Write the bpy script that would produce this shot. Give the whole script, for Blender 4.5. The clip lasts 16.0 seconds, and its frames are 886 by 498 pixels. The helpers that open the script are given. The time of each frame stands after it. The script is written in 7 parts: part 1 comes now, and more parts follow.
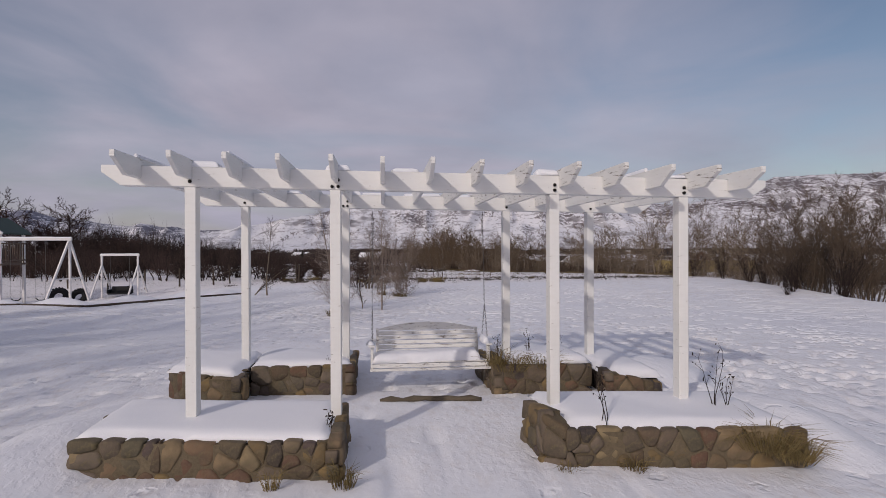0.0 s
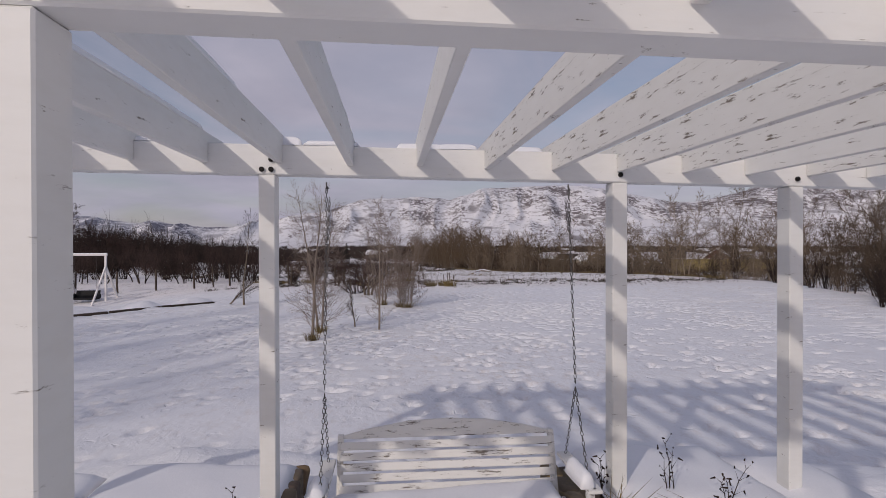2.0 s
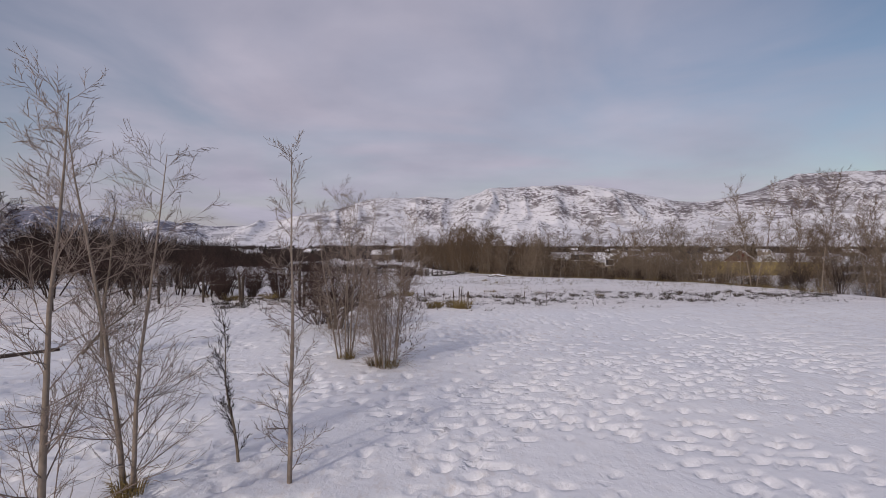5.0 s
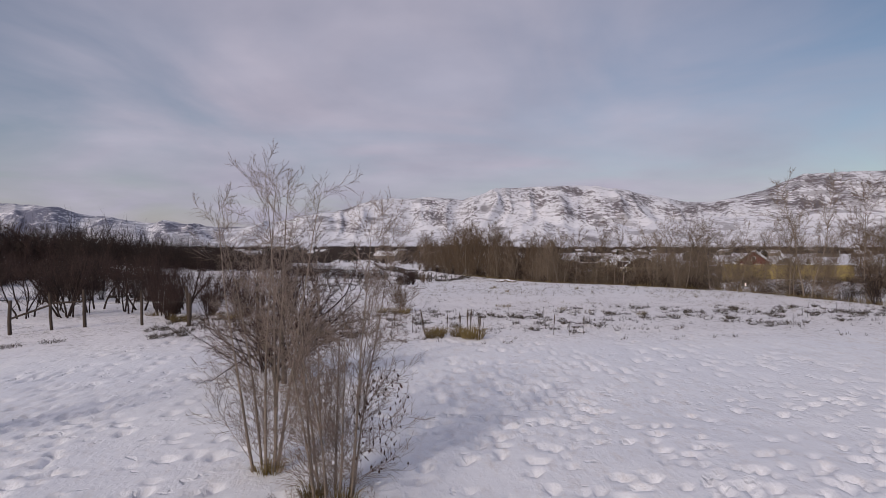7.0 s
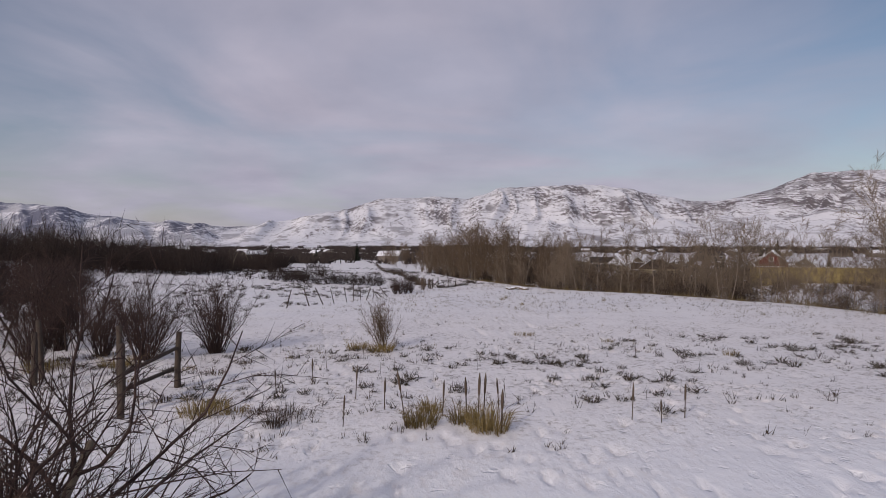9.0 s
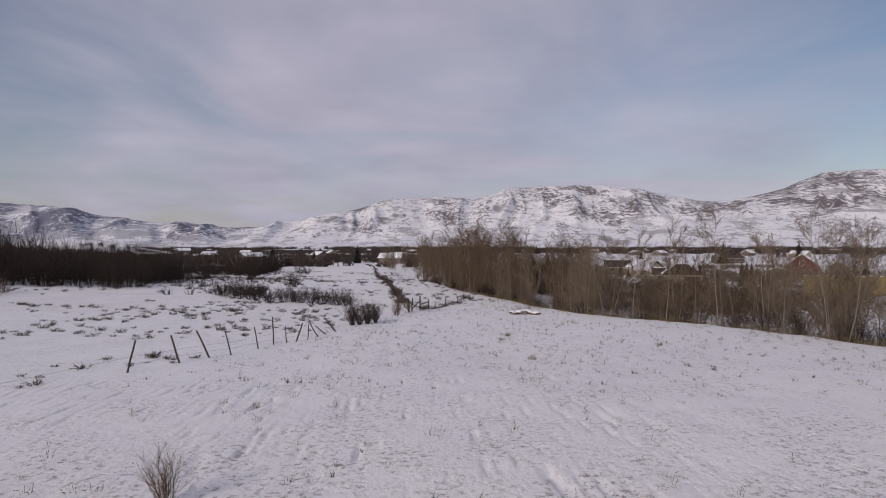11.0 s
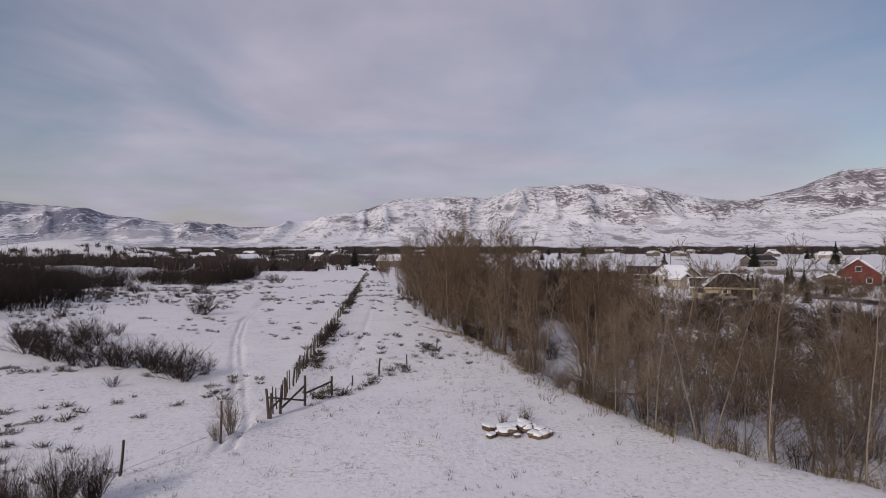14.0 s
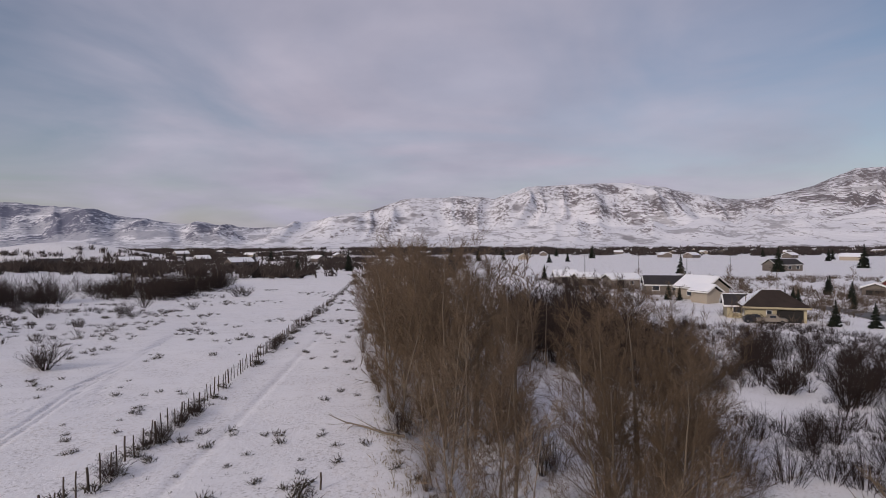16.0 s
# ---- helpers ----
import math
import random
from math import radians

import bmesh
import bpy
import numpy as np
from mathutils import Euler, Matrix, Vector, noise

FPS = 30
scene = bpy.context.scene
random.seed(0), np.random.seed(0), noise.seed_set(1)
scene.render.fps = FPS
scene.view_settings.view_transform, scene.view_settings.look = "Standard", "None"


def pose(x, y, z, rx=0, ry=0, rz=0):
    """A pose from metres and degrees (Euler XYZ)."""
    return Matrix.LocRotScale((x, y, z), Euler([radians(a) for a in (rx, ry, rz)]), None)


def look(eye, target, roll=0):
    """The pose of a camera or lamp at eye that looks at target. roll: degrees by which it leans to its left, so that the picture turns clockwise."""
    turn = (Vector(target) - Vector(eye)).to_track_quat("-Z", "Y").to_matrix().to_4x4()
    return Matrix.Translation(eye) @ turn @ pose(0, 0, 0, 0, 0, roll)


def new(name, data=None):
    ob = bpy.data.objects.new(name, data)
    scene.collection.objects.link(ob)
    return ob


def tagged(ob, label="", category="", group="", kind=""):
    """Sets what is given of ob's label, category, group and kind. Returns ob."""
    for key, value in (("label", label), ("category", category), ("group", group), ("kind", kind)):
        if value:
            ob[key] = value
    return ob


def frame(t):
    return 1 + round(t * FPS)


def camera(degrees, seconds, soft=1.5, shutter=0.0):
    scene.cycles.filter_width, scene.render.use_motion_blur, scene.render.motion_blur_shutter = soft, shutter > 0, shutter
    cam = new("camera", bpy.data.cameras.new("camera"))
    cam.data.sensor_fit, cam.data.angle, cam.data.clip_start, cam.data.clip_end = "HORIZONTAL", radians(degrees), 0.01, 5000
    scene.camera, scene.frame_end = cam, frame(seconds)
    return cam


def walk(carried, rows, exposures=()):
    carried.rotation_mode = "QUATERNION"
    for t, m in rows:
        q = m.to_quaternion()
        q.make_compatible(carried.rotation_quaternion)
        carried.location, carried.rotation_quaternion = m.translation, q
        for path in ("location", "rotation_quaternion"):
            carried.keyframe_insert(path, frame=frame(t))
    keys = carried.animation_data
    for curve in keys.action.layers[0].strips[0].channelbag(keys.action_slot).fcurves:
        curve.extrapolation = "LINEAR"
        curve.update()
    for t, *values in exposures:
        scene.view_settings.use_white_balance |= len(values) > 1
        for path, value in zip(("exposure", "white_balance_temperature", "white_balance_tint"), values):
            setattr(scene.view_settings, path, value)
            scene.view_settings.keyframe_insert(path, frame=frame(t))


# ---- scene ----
cam = camera(75.9, 16.0, 0.8)
PATH = [
    (0, (-1.226, 1.868, 2.034), (-0.955, 3.849, 2.03), -0.2),
    (0.5, (-1.132, 2.89, 2.039), (-0.864, 4.872, 2.04), -0.2),
    (1, (-1.024, 3.987, 2.073), (-0.763, 5.97, 2.072), -0.2),
    (1.5, (-0.93, 5.156, 2.097), (-0.673, 7.14, 2.094), -0.2),
    (2, (-0.821, 6.459, 2.154), (-0.576, 8.444, 2.14), -0.1),
    (2.5, (-0.701, 7.946, 2.18), (-0.463, 9.932, 2.163), 0.0),
    (3, (-0.583, 9.455, 2.167), (-0.346, 11.441, 2.151), 0.1),
    (3.5, (-0.393, 11.281, 2.149), (-0.16, 13.268, 2.133), 0.1),
    (4, (-0.146, 12.995, 2.18), (0.082, 14.982, 2.165), 0.0),
    (6.5, (0.757, 20.084, 2.496), (0.964, 22.073, 2.481), 0.1),
    (7, (0.919, 21.454, 2.535), (1.122, 23.444, 2.522), 0.0),
    (7.5, (1.084, 22.829, 2.595), (1.284, 24.819, 2.582), -0.0),
    (8, (1.239, 24.213, 2.659), (1.435, 26.203, 2.647), -0.0),
    (8.5, (1.46, 26.037, 2.701), (1.652, 28.028, 2.687), 0.1),
    (9, (1.856, 28.66, 2.791), (2.042, 30.651, 2.776), 0.0),
    (9.5, (2.496, 31.964, 2.912), (2.676, 33.956, 2.9), -0.1),
    (12, (6.719, 48.801, 3.707), (6.862, 50.796, 3.693), -0.1),
    (12.5, (7.605, 52.246, 3.851), (7.74, 54.241, 3.839), -0.2),
    (13, (8.477, 55.774, 4.009), (8.606, 57.769, 3.996), -0.2),
    (13.5, (9.409, 59.616, 4.193), (9.533, 61.612, 4.179), -0.1),
    (14, (10.456, 63.639, 4.389), (10.573, 65.635, 4.374), -0.1),
    (14.5, (11.59, 67.835, 4.67), (11.699, 69.832, 4.652), -0.1),
    (15, (12.702, 72.097, 4.966), (12.804, 74.095, 4.949), -0.2),
    (15.5, (13.906, 76.302, 5.334), (14.002, 78.3, 5.319), -0.2),
    (16, (15.176, 80.221, 5.832), (15.265, 82.219, 5.817), -0.2),
]
walk(cam, [(row[0], look(*row[1:])) for row in PATH], [(0, -0.12), (2.0, -0.12), (4.0, 0.0), (16.0, 0.0)])

# ---- world, sun ----
SUN_WAY = Vector((3.3, 4.3, -2.85)).normalized()
sun = new("sun", bpy.data.lights.new("sun", "SUN"))
sun.data.energy, sun.data.angle, sun.data.color = 1.65, radians(1.2), (1.0, 0.89, 0.80)
sun.rotation_euler = SUN_WAY.to_track_quat("-Z", "Y").to_euler()
scene.view_settings.exposure = 0.0

world = bpy.data.worlds.new("sky")
scene.world = world
world.use_nodes = True
nt = world.node_tree
nt.nodes.clear()
w_out = nt.nodes.new("ShaderNodeOutputWorld")
w_bg = nt.nodes.new("ShaderNodeBackground")
w_sky = nt.nodes.new("ShaderNodeTexSky")
w_sky.sky_type, w_sky.sun_disc = "NISHITA", False
w_sky.sun_elevation = math.asin(-SUN_WAY.z)
w_sky.sun_rotation = math.atan2(-SUN_WAY.x, -SUN_WAY.y)
w_sky.air_density, w_sky.dust_density = 1.0, 1.5
w_scale = nt.nodes.new("ShaderNodeMix")
w_scale.data_type, w_scale.blend_type = "RGBA", "MULTIPLY"
w_scale.inputs[0].default_value = 1.0
w_scale.inputs[7].default_value = (0.088, 0.081, 0.082, 1)
w_tc = nt.nodes.new("ShaderNodeTexCoord")
w_sep = nt.nodes.new("ShaderNodeSeparateXYZ")
w_max = nt.nodes.new("ShaderNodeMath")
w_max.operation = "ADD"
w_max.inputs[1].default_value = 0.16
w_dx = nt.nodes.new("ShaderNodeMath")
w_dy = nt.nodes.new("ShaderNodeMath")
w_dx.operation = w_dy.operation = "DIVIDE"
w_cmb = nt.nodes.new("ShaderNodeCombineXYZ")
w_n1 = nt.nodes.new("ShaderNodeTexNoise")
w_n1.inputs["Scale"].default_value, w_n1.inputs["Detail"].default_value, w_n1.inputs["Distortion"].default_value = 0.85, 8, 0.8
# the cloud sheet is thickest up the valley and breaks up to both sides
w_side = nt.nodes.new("ShaderNodeMath")
w_side.operation = "MULTIPLY"
w_thin = nt.nodes.new("ShaderNodeMath")
w_thin.operation, w_thin.inputs[1].default_value, w_thin.inputs[2].default_value = "MULTIPLY_ADD", -0.42, 0.255
w_sum = nt.nodes.new("ShaderNodeMath")
w_sum.operation, w_sum.inputs[1].default_value = "MULTIPLY_ADD", 0.62
w_ramp = nt.nodes.new("ShaderNodeValToRGB")
w_ramp.color_ramp.elements[0].position, w_ramp.color_ramp.elements[1].position = 0.30, 0.62
w_mix = nt.nodes.new("ShaderNodeMix")
w_mix.data_type = "RGBA"
w_n2 = nt.nodes.new("ShaderNodeTexNoise")
w_n2.inputs["Scale"].default_value, w_n2.inputs["Detail"].default_value = 1.3, 5
w_cl = nt.nodes.new("ShaderNodeValToRGB")
w_cl.color_ramp.elements[0].position, w_cl.color_ramp.elements[1].position = 0.25, 0.75
w_cl.color_ramp.elements[0].color = (0.345, 0.335, 0.425, 1)
w_cl.color_ramp.elements[1].color = (0.505, 0.475, 0.575, 1)
for a, b in (
    (w_tc.outputs["Generated"], w_sep.inputs[0]), (w_sep.outputs[2], w_max.inputs[0]),
    (w_sep.outputs[0], w_dx.inputs[0]), (w_max.outputs[0], w_dx.inputs[1]),
    (w_sep.outputs[1], w_dy.inputs[0]), (w_max.outputs[0], w_dy.inputs[1]),
    (w_dx.outputs[0], w_cmb.inputs[0]), (w_dy.outputs[0], w_cmb.inputs[1]),
    (w_cmb.outputs[0], w_n1.inputs["Vector"]), (w_cmb.outputs[0], w_n2.inputs["Vector"]),
    (w_sep.outputs[0], w_side.inputs[0]), (w_sep.outputs[0], w_side.inputs[1]), (w_side.outputs[0], w_thin.inputs[0]), (w_n1.outputs[0], w_sum.inputs[0]), (w_thin.outputs[0], w_sum.inputs[2]),
    (w_sum.outputs[0], w_ramp.inputs[0]), (w_n2.outputs[0], w_cl.inputs[0]),
    (w_sky.outputs[0], w_scale.inputs[6]), (w_scale.outputs[2], w_mix.inputs[6]),
    (w_cl.outputs[0], w_mix.inputs[7]), (w_ramp.outputs[0], w_mix.inputs[0]),
    (w_mix.outputs[2], w_bg.inputs[0]), (w_bg.outputs[0], w_out.inputs[0]),
):
    nt.links.new(a, b)


# ---- materials ----
class Nodes:
    """A node material with a few shorthands."""

    def __init__(self, name, rough=0.7, metal=0.0, spec=0.3):
        self.mat = bpy.data.materials.new(name)
        self.mat.use_nodes = True
        self.t = self.mat.node_tree
        self.b = self.t.nodes["Principled BSDF"]
        self.b.inputs["Roughness"].default_value = rough
        self.b.inputs["Metallic"].default_value = metal
        self.b.inputs["Specular IOR Level"].default_value = spec
        self.tc = self.t.nodes.new("ShaderNodeTexCoord").outputs["Object"]
        self.geo = self.t.nodes.new("ShaderNodeNewGeometry")

    def link(self, a, b):
        self.t.links.new(a, b)
        return self

    def noise(self, scale, detail=4, stretch=None, world=False, rough=0.55):
        n = self.t.nodes.new("ShaderNodeTexNoise")
        n.inputs["Scale"].default_value, n.inputs["Detail"].default_value, n.inputs["Roughness"].default_value = scale, detail, rough
        src = self.geo.outputs["Position"] if world else self.tc
        if stretch:
            m = self.t.nodes.new("ShaderNodeMapping")
            m.inputs["Scale"].default_value = stretch
            self.link(src, m.inputs[0])
            src = m.outputs[0]
        self.link(src, n.inputs["Vector"])
        return n.outputs[0]

    def ramp(self, v, *stops):
        r = self.t.nodes.new("ShaderNodeValToRGB")
        e = r.color_ramp.elements
        while len(e) < len(stops):
            e.new(0.5)
        for el, (p, c) in zip(e, stops):
            el.position = p
            el.color = (c, c, c, 1) if isinstance(c, (int, float)) else (*c, 1)
        self.link(v, r.inputs[0])
        return r.outputs[0]

    def mix(self, f, a, b, mode="MIX"):
        m = self.t.nodes.new("ShaderNodeMix")
        m.data_type, m.blend_type = "RGBA", mode
        for v, k in ((f, 0), (a, 6), (b, 7)):
            if isinstance(v, (int, float)):
                m.inputs[k].default_value = v
            elif isinstance(v, tuple):
                m.inputs[k].default_value = (*v, 1)
            else:
                self.link(v, m.inputs[k])
        return m.outputs[2]

    def math(self, op, a, b):
        m = self.t.nodes.new("ShaderNodeMath")
        m.operation = op
        for k, v in enumerate((a, b)):
            if isinstance(v, (int, float)):
                m.inputs[k].default_value = v
            else:
                self.link(v, m.inputs[k])
        return m.outputs[0]

    def bump(self, v, strength=0.4, dist=0.02, after=None):
        b = self.t.nodes.new("ShaderNodeBump")
        b.inputs["Strength"].default_value, b.inputs["Distance"].default_value = strength, dist
        self.link(v, b.inputs["Height"])
        if after is not None:
            self.link(after, b.inputs["Normal"])
        return b.outputs[0]

    def random(self):
        return self.t.nodes.new("ShaderNodeObjectInfo").outputs["Random"]

    def island(self):
        return self.geo.outputs["Random Per Island"]

    def done(self, color, normal=None, rough=None):
        if isinstance(color, tuple):
            self.b.inputs["Base Color"].default_value = (*color, 1)
        else:
            self.link(color, self.b.inputs["Base Color"])
        if normal is not None:
            self.link(normal, self.b.inputs["Normal"])
        if rough is not None:
            self.link(rough, self.b.inputs["Roughness"])
        return self.mat


def plain(name, color, rough=0.7, vary=0.25, scale=6.0, bump=0.3, dist=0.01, metal=0.0, stretch=None, by_object=0.0):
    """A surface of one colour with two scales of mottling and fine relief."""
    n = Nodes(name, rough, metal)
    big, fine = n.noise(scale * 0.25, 3, stretch), n.noise(scale * 4, 4, stretch)
    lo, hi = tuple(c * (1 - vary) for c in color), tuple(min(1, c * (1 + vary)) for c in color)
    c = n.mix(n.ramp(big, (0.3, 0), (0.7, 1)), lo, hi)
    c = n.mix(0.35, c, n.mix(n.ramp(fine, (0.35, 0), (0.65, 1)), lo, hi))
    if by_object:
        c = n.mix(1.0, c, n.ramp(n.random(), (0, 1 - by_object), (1, 1.0)), "MULTIPLY")
    return n.done(c, n.bump(fine, bump, dist))


def snow_material(name, straw=0.0, trample=1.0):
    n = Nodes(name, 0.55, 0, 0.35)
    big, mid = n.noise(0.22, 3, world=True), n.noise(2.3, 4, world=True)
    fine, grain = n.noise(9.0, 5, world=True, rough=0.65), n.noise(70, 3, world=True)
    c = n.mix(n.ramp(big, (0.3, 0), (0.7, 1)), (0.80, 0.81, 0.86), (0.88, 0.88, 0.90))
    c = n.mix(n.ramp(grain, (0.35, 0), (0.7, 0.35)), c, (0.74, 0.75, 0.80))
    if straw:
        s = n.noise(5.5, 6, (1, 0.5, 1), world=True, rough=0.75)
        where = n.ramp(n.noise(0.09, 4, world=True), (0.40, 0.15), (0.62, 1))
        f = n.mix(1.0, n.ramp(s, (0.50, 0), (0.72, straw)), where, "MULTIPLY")
        c = n.mix(f, c, (0.50, 0.41, 0.34))
    if straw:
        pz = n.t.nodes.new("ShaderNodeSeparateXYZ")
        n.link(n.geo.outputs["Position"], pz.inputs[0])
        south = n.ramp(n.math("DIVIDE", pz.outputs[1], 200.0), (0.175, 0), (0.195, 1), (0.25, 1), (0.31, 0.55), (0.38, 0.45), (0.42, 0.65))
        c = n.mix(n.math("MULTIPLY", south, 0.6), c, (0.85, 0.80, 0.79))
        lit = n.ramp(n.noise(7.0, 6, world=True, rough=0.8), (0.51, 0), (0.63, 0.9))
        patch = n.ramp(n.noise(0.55, 4, world=True), (0.38, 0.05), (0.58, 1))
        c = n.mix(n.mix(1.0, n.mix(1.0, lit, patch, "MULTIPLY"), south, "MULTIPLY"), c, (0.15, 0.115, 0.085))
    nb = n.bump(mid, 0.16 * trample, 0.10)
    if trample > 0.5:
        vor = n.t.nodes.new("ShaderNodeTexVoronoi")
        vor.feature = "F1"
        vor.inputs["Scale"].default_value = 3.1
        warp = n.t.nodes.new("ShaderNodeVectorMath")
        warp.operation = "ADD"
        n.link(n.geo.outputs["Position"], warp.inputs[0])
        n.link(n.mix(0.0, n.noise(1.7, 3, world=True), (0, 0, 0)), warp.inputs[1])
        n.link(warp.outputs[0], vor.inputs["Vector"])
        tread = n.ramp(n.noise(0.33, 4, world=True), (0.40, 0.10), (0.54, 1))
        pit = n.mix(1.0, n.ramp(vor.outputs["Distance"], (0.10, 1), (0.22, 0.6), (0.29, 0)), n.ramp(vor.outputs["Color"], (0.42, 1), (0.46, 0)), "MULTIPLY")
        nb = n.bump(n.math("SUBTRACT", 1.0, n.mix(1.0, pit, tread, "MULTIPLY")), 0.40, 0.07, nb)
        small = n.noise(11.0, 3, (1, 0.6, 1), world=True)
        nb = n.bump(n.mix(1.0, n.ramp(small, (0.46, 0), (0.60, 1)), tread, "MULTIPLY"), 0.16, 0.05, nb)
    nb = n.bump(fine, 0.14 * trample, 0.035, nb)
    if straw:
        rough = n.mix(1.0, n.noise(3.2, 5, (1.3, 0.8, 1), world=True, rough=0.7), south, "MULTIPLY")
        nb = n.bump(rough, 0.32, 0.10, nb)
    nb = n.bump(grain, 0.25, 0.006, nb)
    return n.done(c, nb)


SNOW = snow_material("snow", 0.0)
SNOW_FIELD = snow_material("field_snow", 0.60)
SNOW_SMOOTH = snow_material("smooth_snow", 0.0, 0.25)


def paint_material(name, color, peel, under=(0.22, 0.19, 0.16)):
    """Old paint with flakes off along the grain."""
    n = Nodes(name, 0.5, 0, 0.35)
    big, fine = n.noise(1.3, 4), n.noise(26, 5, (0.25, 0.25, 1))
    flake = n.noise(34, 7, (0.16, 0.16, 1.2), rough=0.78)
    c = n.mix(n.ramp(big, (0.3, 0), (0.7, 1)), tuple(v * 0.93 for v in color), color)
    c = n.mix(n.ramp(fine, (0.45, 0), (0.75, 0.15)), c, (0.55, 0.52, 0.47))
    f = n.ramp(flake, (0.645 - peel * 0.11, 0), (0.675 - peel * 0.11, 1))
    c = n.mix(f, c, under)
    nb = n.bump(fine, 0.2, 0.004)
    return n.done(c, n.bump(n.ramp(f, (0, 1), (1, 0)), 0.5, 0.003, nb), n.ramp(f, (0, 0.5), (1, 0.9)))


WHITE = paint_material("white_paint", (0.77, 0.765, 0.75), 0.15)
WHITE_WORN = paint_material("worn_white_paint", (0.76, 0.75, 0.73), 0.62, (0.20, 0.175, 0.15))


def stone_material():
    n = Nodes("fieldstone", 0.8, 0, 0.3)
    r = n.random()
    tone = n.ramp(r, (0.0, (0.045, 0.036, 0.038)), (0.13, (0.25, 0.17, 0.070)), (0.26, (0.090, 0.064, 0.066)), (0.40, (0.31, 0.235, 0.13)), (0.54, (0.150, 0.072, 0.048)),
                  (0.68, (0.115, 0.10, 0.062)), (0.84, (0.20, 0.155, 0.12)), (1.0, (0.10, 0.075, 0.05)))
    a, b = n.noise(5, 5), n.noise(38, 4)
    c = n.mix(n.ramp(a, (0.32, 0.0), (0.62, 0.75)), tone, (0.055, 0.046, 0.036))
    c = n.mix(n.ramp(n.noise(11, 5), (0.55, 0), (0.72, 0.45)), c, (0.20, 0.165, 0.075))
    c = n.mix(n.ramp(b, (0.45, 0), (0.75, 0.30)), c, (0.22, 0.175, 0.105))
    return n.done(c, n.bump(b, 0.45, 0.006, n.bump(a, 0.5, 0.02)))


STONE = stone_material()
MORTAR = plain("mortar", (0.12, 0.095, 0.062), 0.95, 0.35, 9, 0.6, 0.015)
SOIL = plain("dark_soil", (0.07, 0.055, 0.045), 0.95, 0.4, 9, 0.6, 0.02)
OLD_WOOD = plain("weathered_wood", (0.092, 0.070, 0.056), 0.9, 0.4, 8, 0.7, 0.01, stretch=(1, 1, 0.15), by_object=0.35)
LOG = plain("grey_log", (0.105, 0.085, 0.06), 0.9, 0.4, 8, 0.7, 0.01, stretch=(0.2, 1, 1))
PLAY_WOOD = plain("pale_painted_timber", (0.72, 0.70, 0.70), 0.6, 0.1, 6, 0.2, 0.004)
DECK_WOOD = plain("brown_deck_timber", (0.13, 0.095, 0.075), 0.8, 0.3, 8, 0.5, 0.006)
GREEN_ROOF = plain("dark_green_canopy", (0.02, 0.05, 0.042), 0.6, 0.2, 6, 0.2, 0.004)
RUBBER = plain("black_rubber", (0.012, 0.012, 0.013), 0.75, 0.3, 20, 0.5, 0.006)
STEEL = plain("dull_steel", (0.16, 0.15, 0.145), 0.5, 0.3, 30, 0.2, 0.002, metal=0.8)
BOLT = plain("dark_bolt", (0.02, 0.018, 0.017), 0.6, 0.2, 30, 0.2, 0.001, metal=0.5)


def twig_material(name, lo, hi, rough=0.85):
    n = Nodes(name, rough, 0, 0.2)
    c = n.mix(n.ramp(n.island(), (0.0, 0), (1.0, 1)), lo, hi)
    c = n.mix(1.0, c, n.ramp(n.random(), (0, 0.75), (1, 1.0)), "MULTIPLY")
    f = n.noise(14, 4)
    c = n.mix(n.ramp(f, (0.35, 0), (0.65, 0.5)), c, tuple(v * 0.55 for v in lo))
    return n.done(c, n.bump(f, 0.5, 0.01))


TWIG_PALE = twig_material("pale_twigs", (0.24, 0.19, 0.16), (0.42, 0.335, 0.285))
BARK = twig_material("grey_tan_bark", (0.16, 0.128, 0.100), (0.29, 0.238, 0.185))
BARK_PALE = twig_material("pale_bark", (0.23, 0.185, 0.15), (0.40, 0.33, 0.27))
TWIG = twig_material("tan_twigs", (0.122, 0.086, 0.058), (0.238, 0.170, 0.115))
TWIG_ASH = twig_material("ash_brown_twigs", (0.185, 0.142, 0.103), (0.345, 0.268, 0.196))
TWIG_BROWN = twig_material("brown_twigs", (0.105, 0.078, 0.058), (0.215, 0.160, 0.117))
TWIG_DARK = twig_material("dark_twigs", (0.026, 0.018, 0.016), (0.066, 0.046, 0.038))
TWIG_RED = twig_material("reddish_twigs", (0.05, 0.032, 0.03), (0.11, 0.07, 0.058))
STRAW = twig_material("dry_grass", (0.16, 0.115, 0.048), (0.34, 0.26, 0.115))
SAGE = twig_material("grey_sage", (0.055, 0.045, 0.035), (0.13, 0.105, 0.075))
STALK = twig_material("dead_stalks", (0.07, 0.05, 0.04), (0.15, 0.11, 0.08))
NEEDLE = twig_material("conifer_needles", (0.012, 0.016, 0.011), (0.026, 0.032, 0.021))
FAR_WOOD = twig_material("distant_woods", (0.04, 0.031, 0.03), (0.095, 0.075, 0.066))

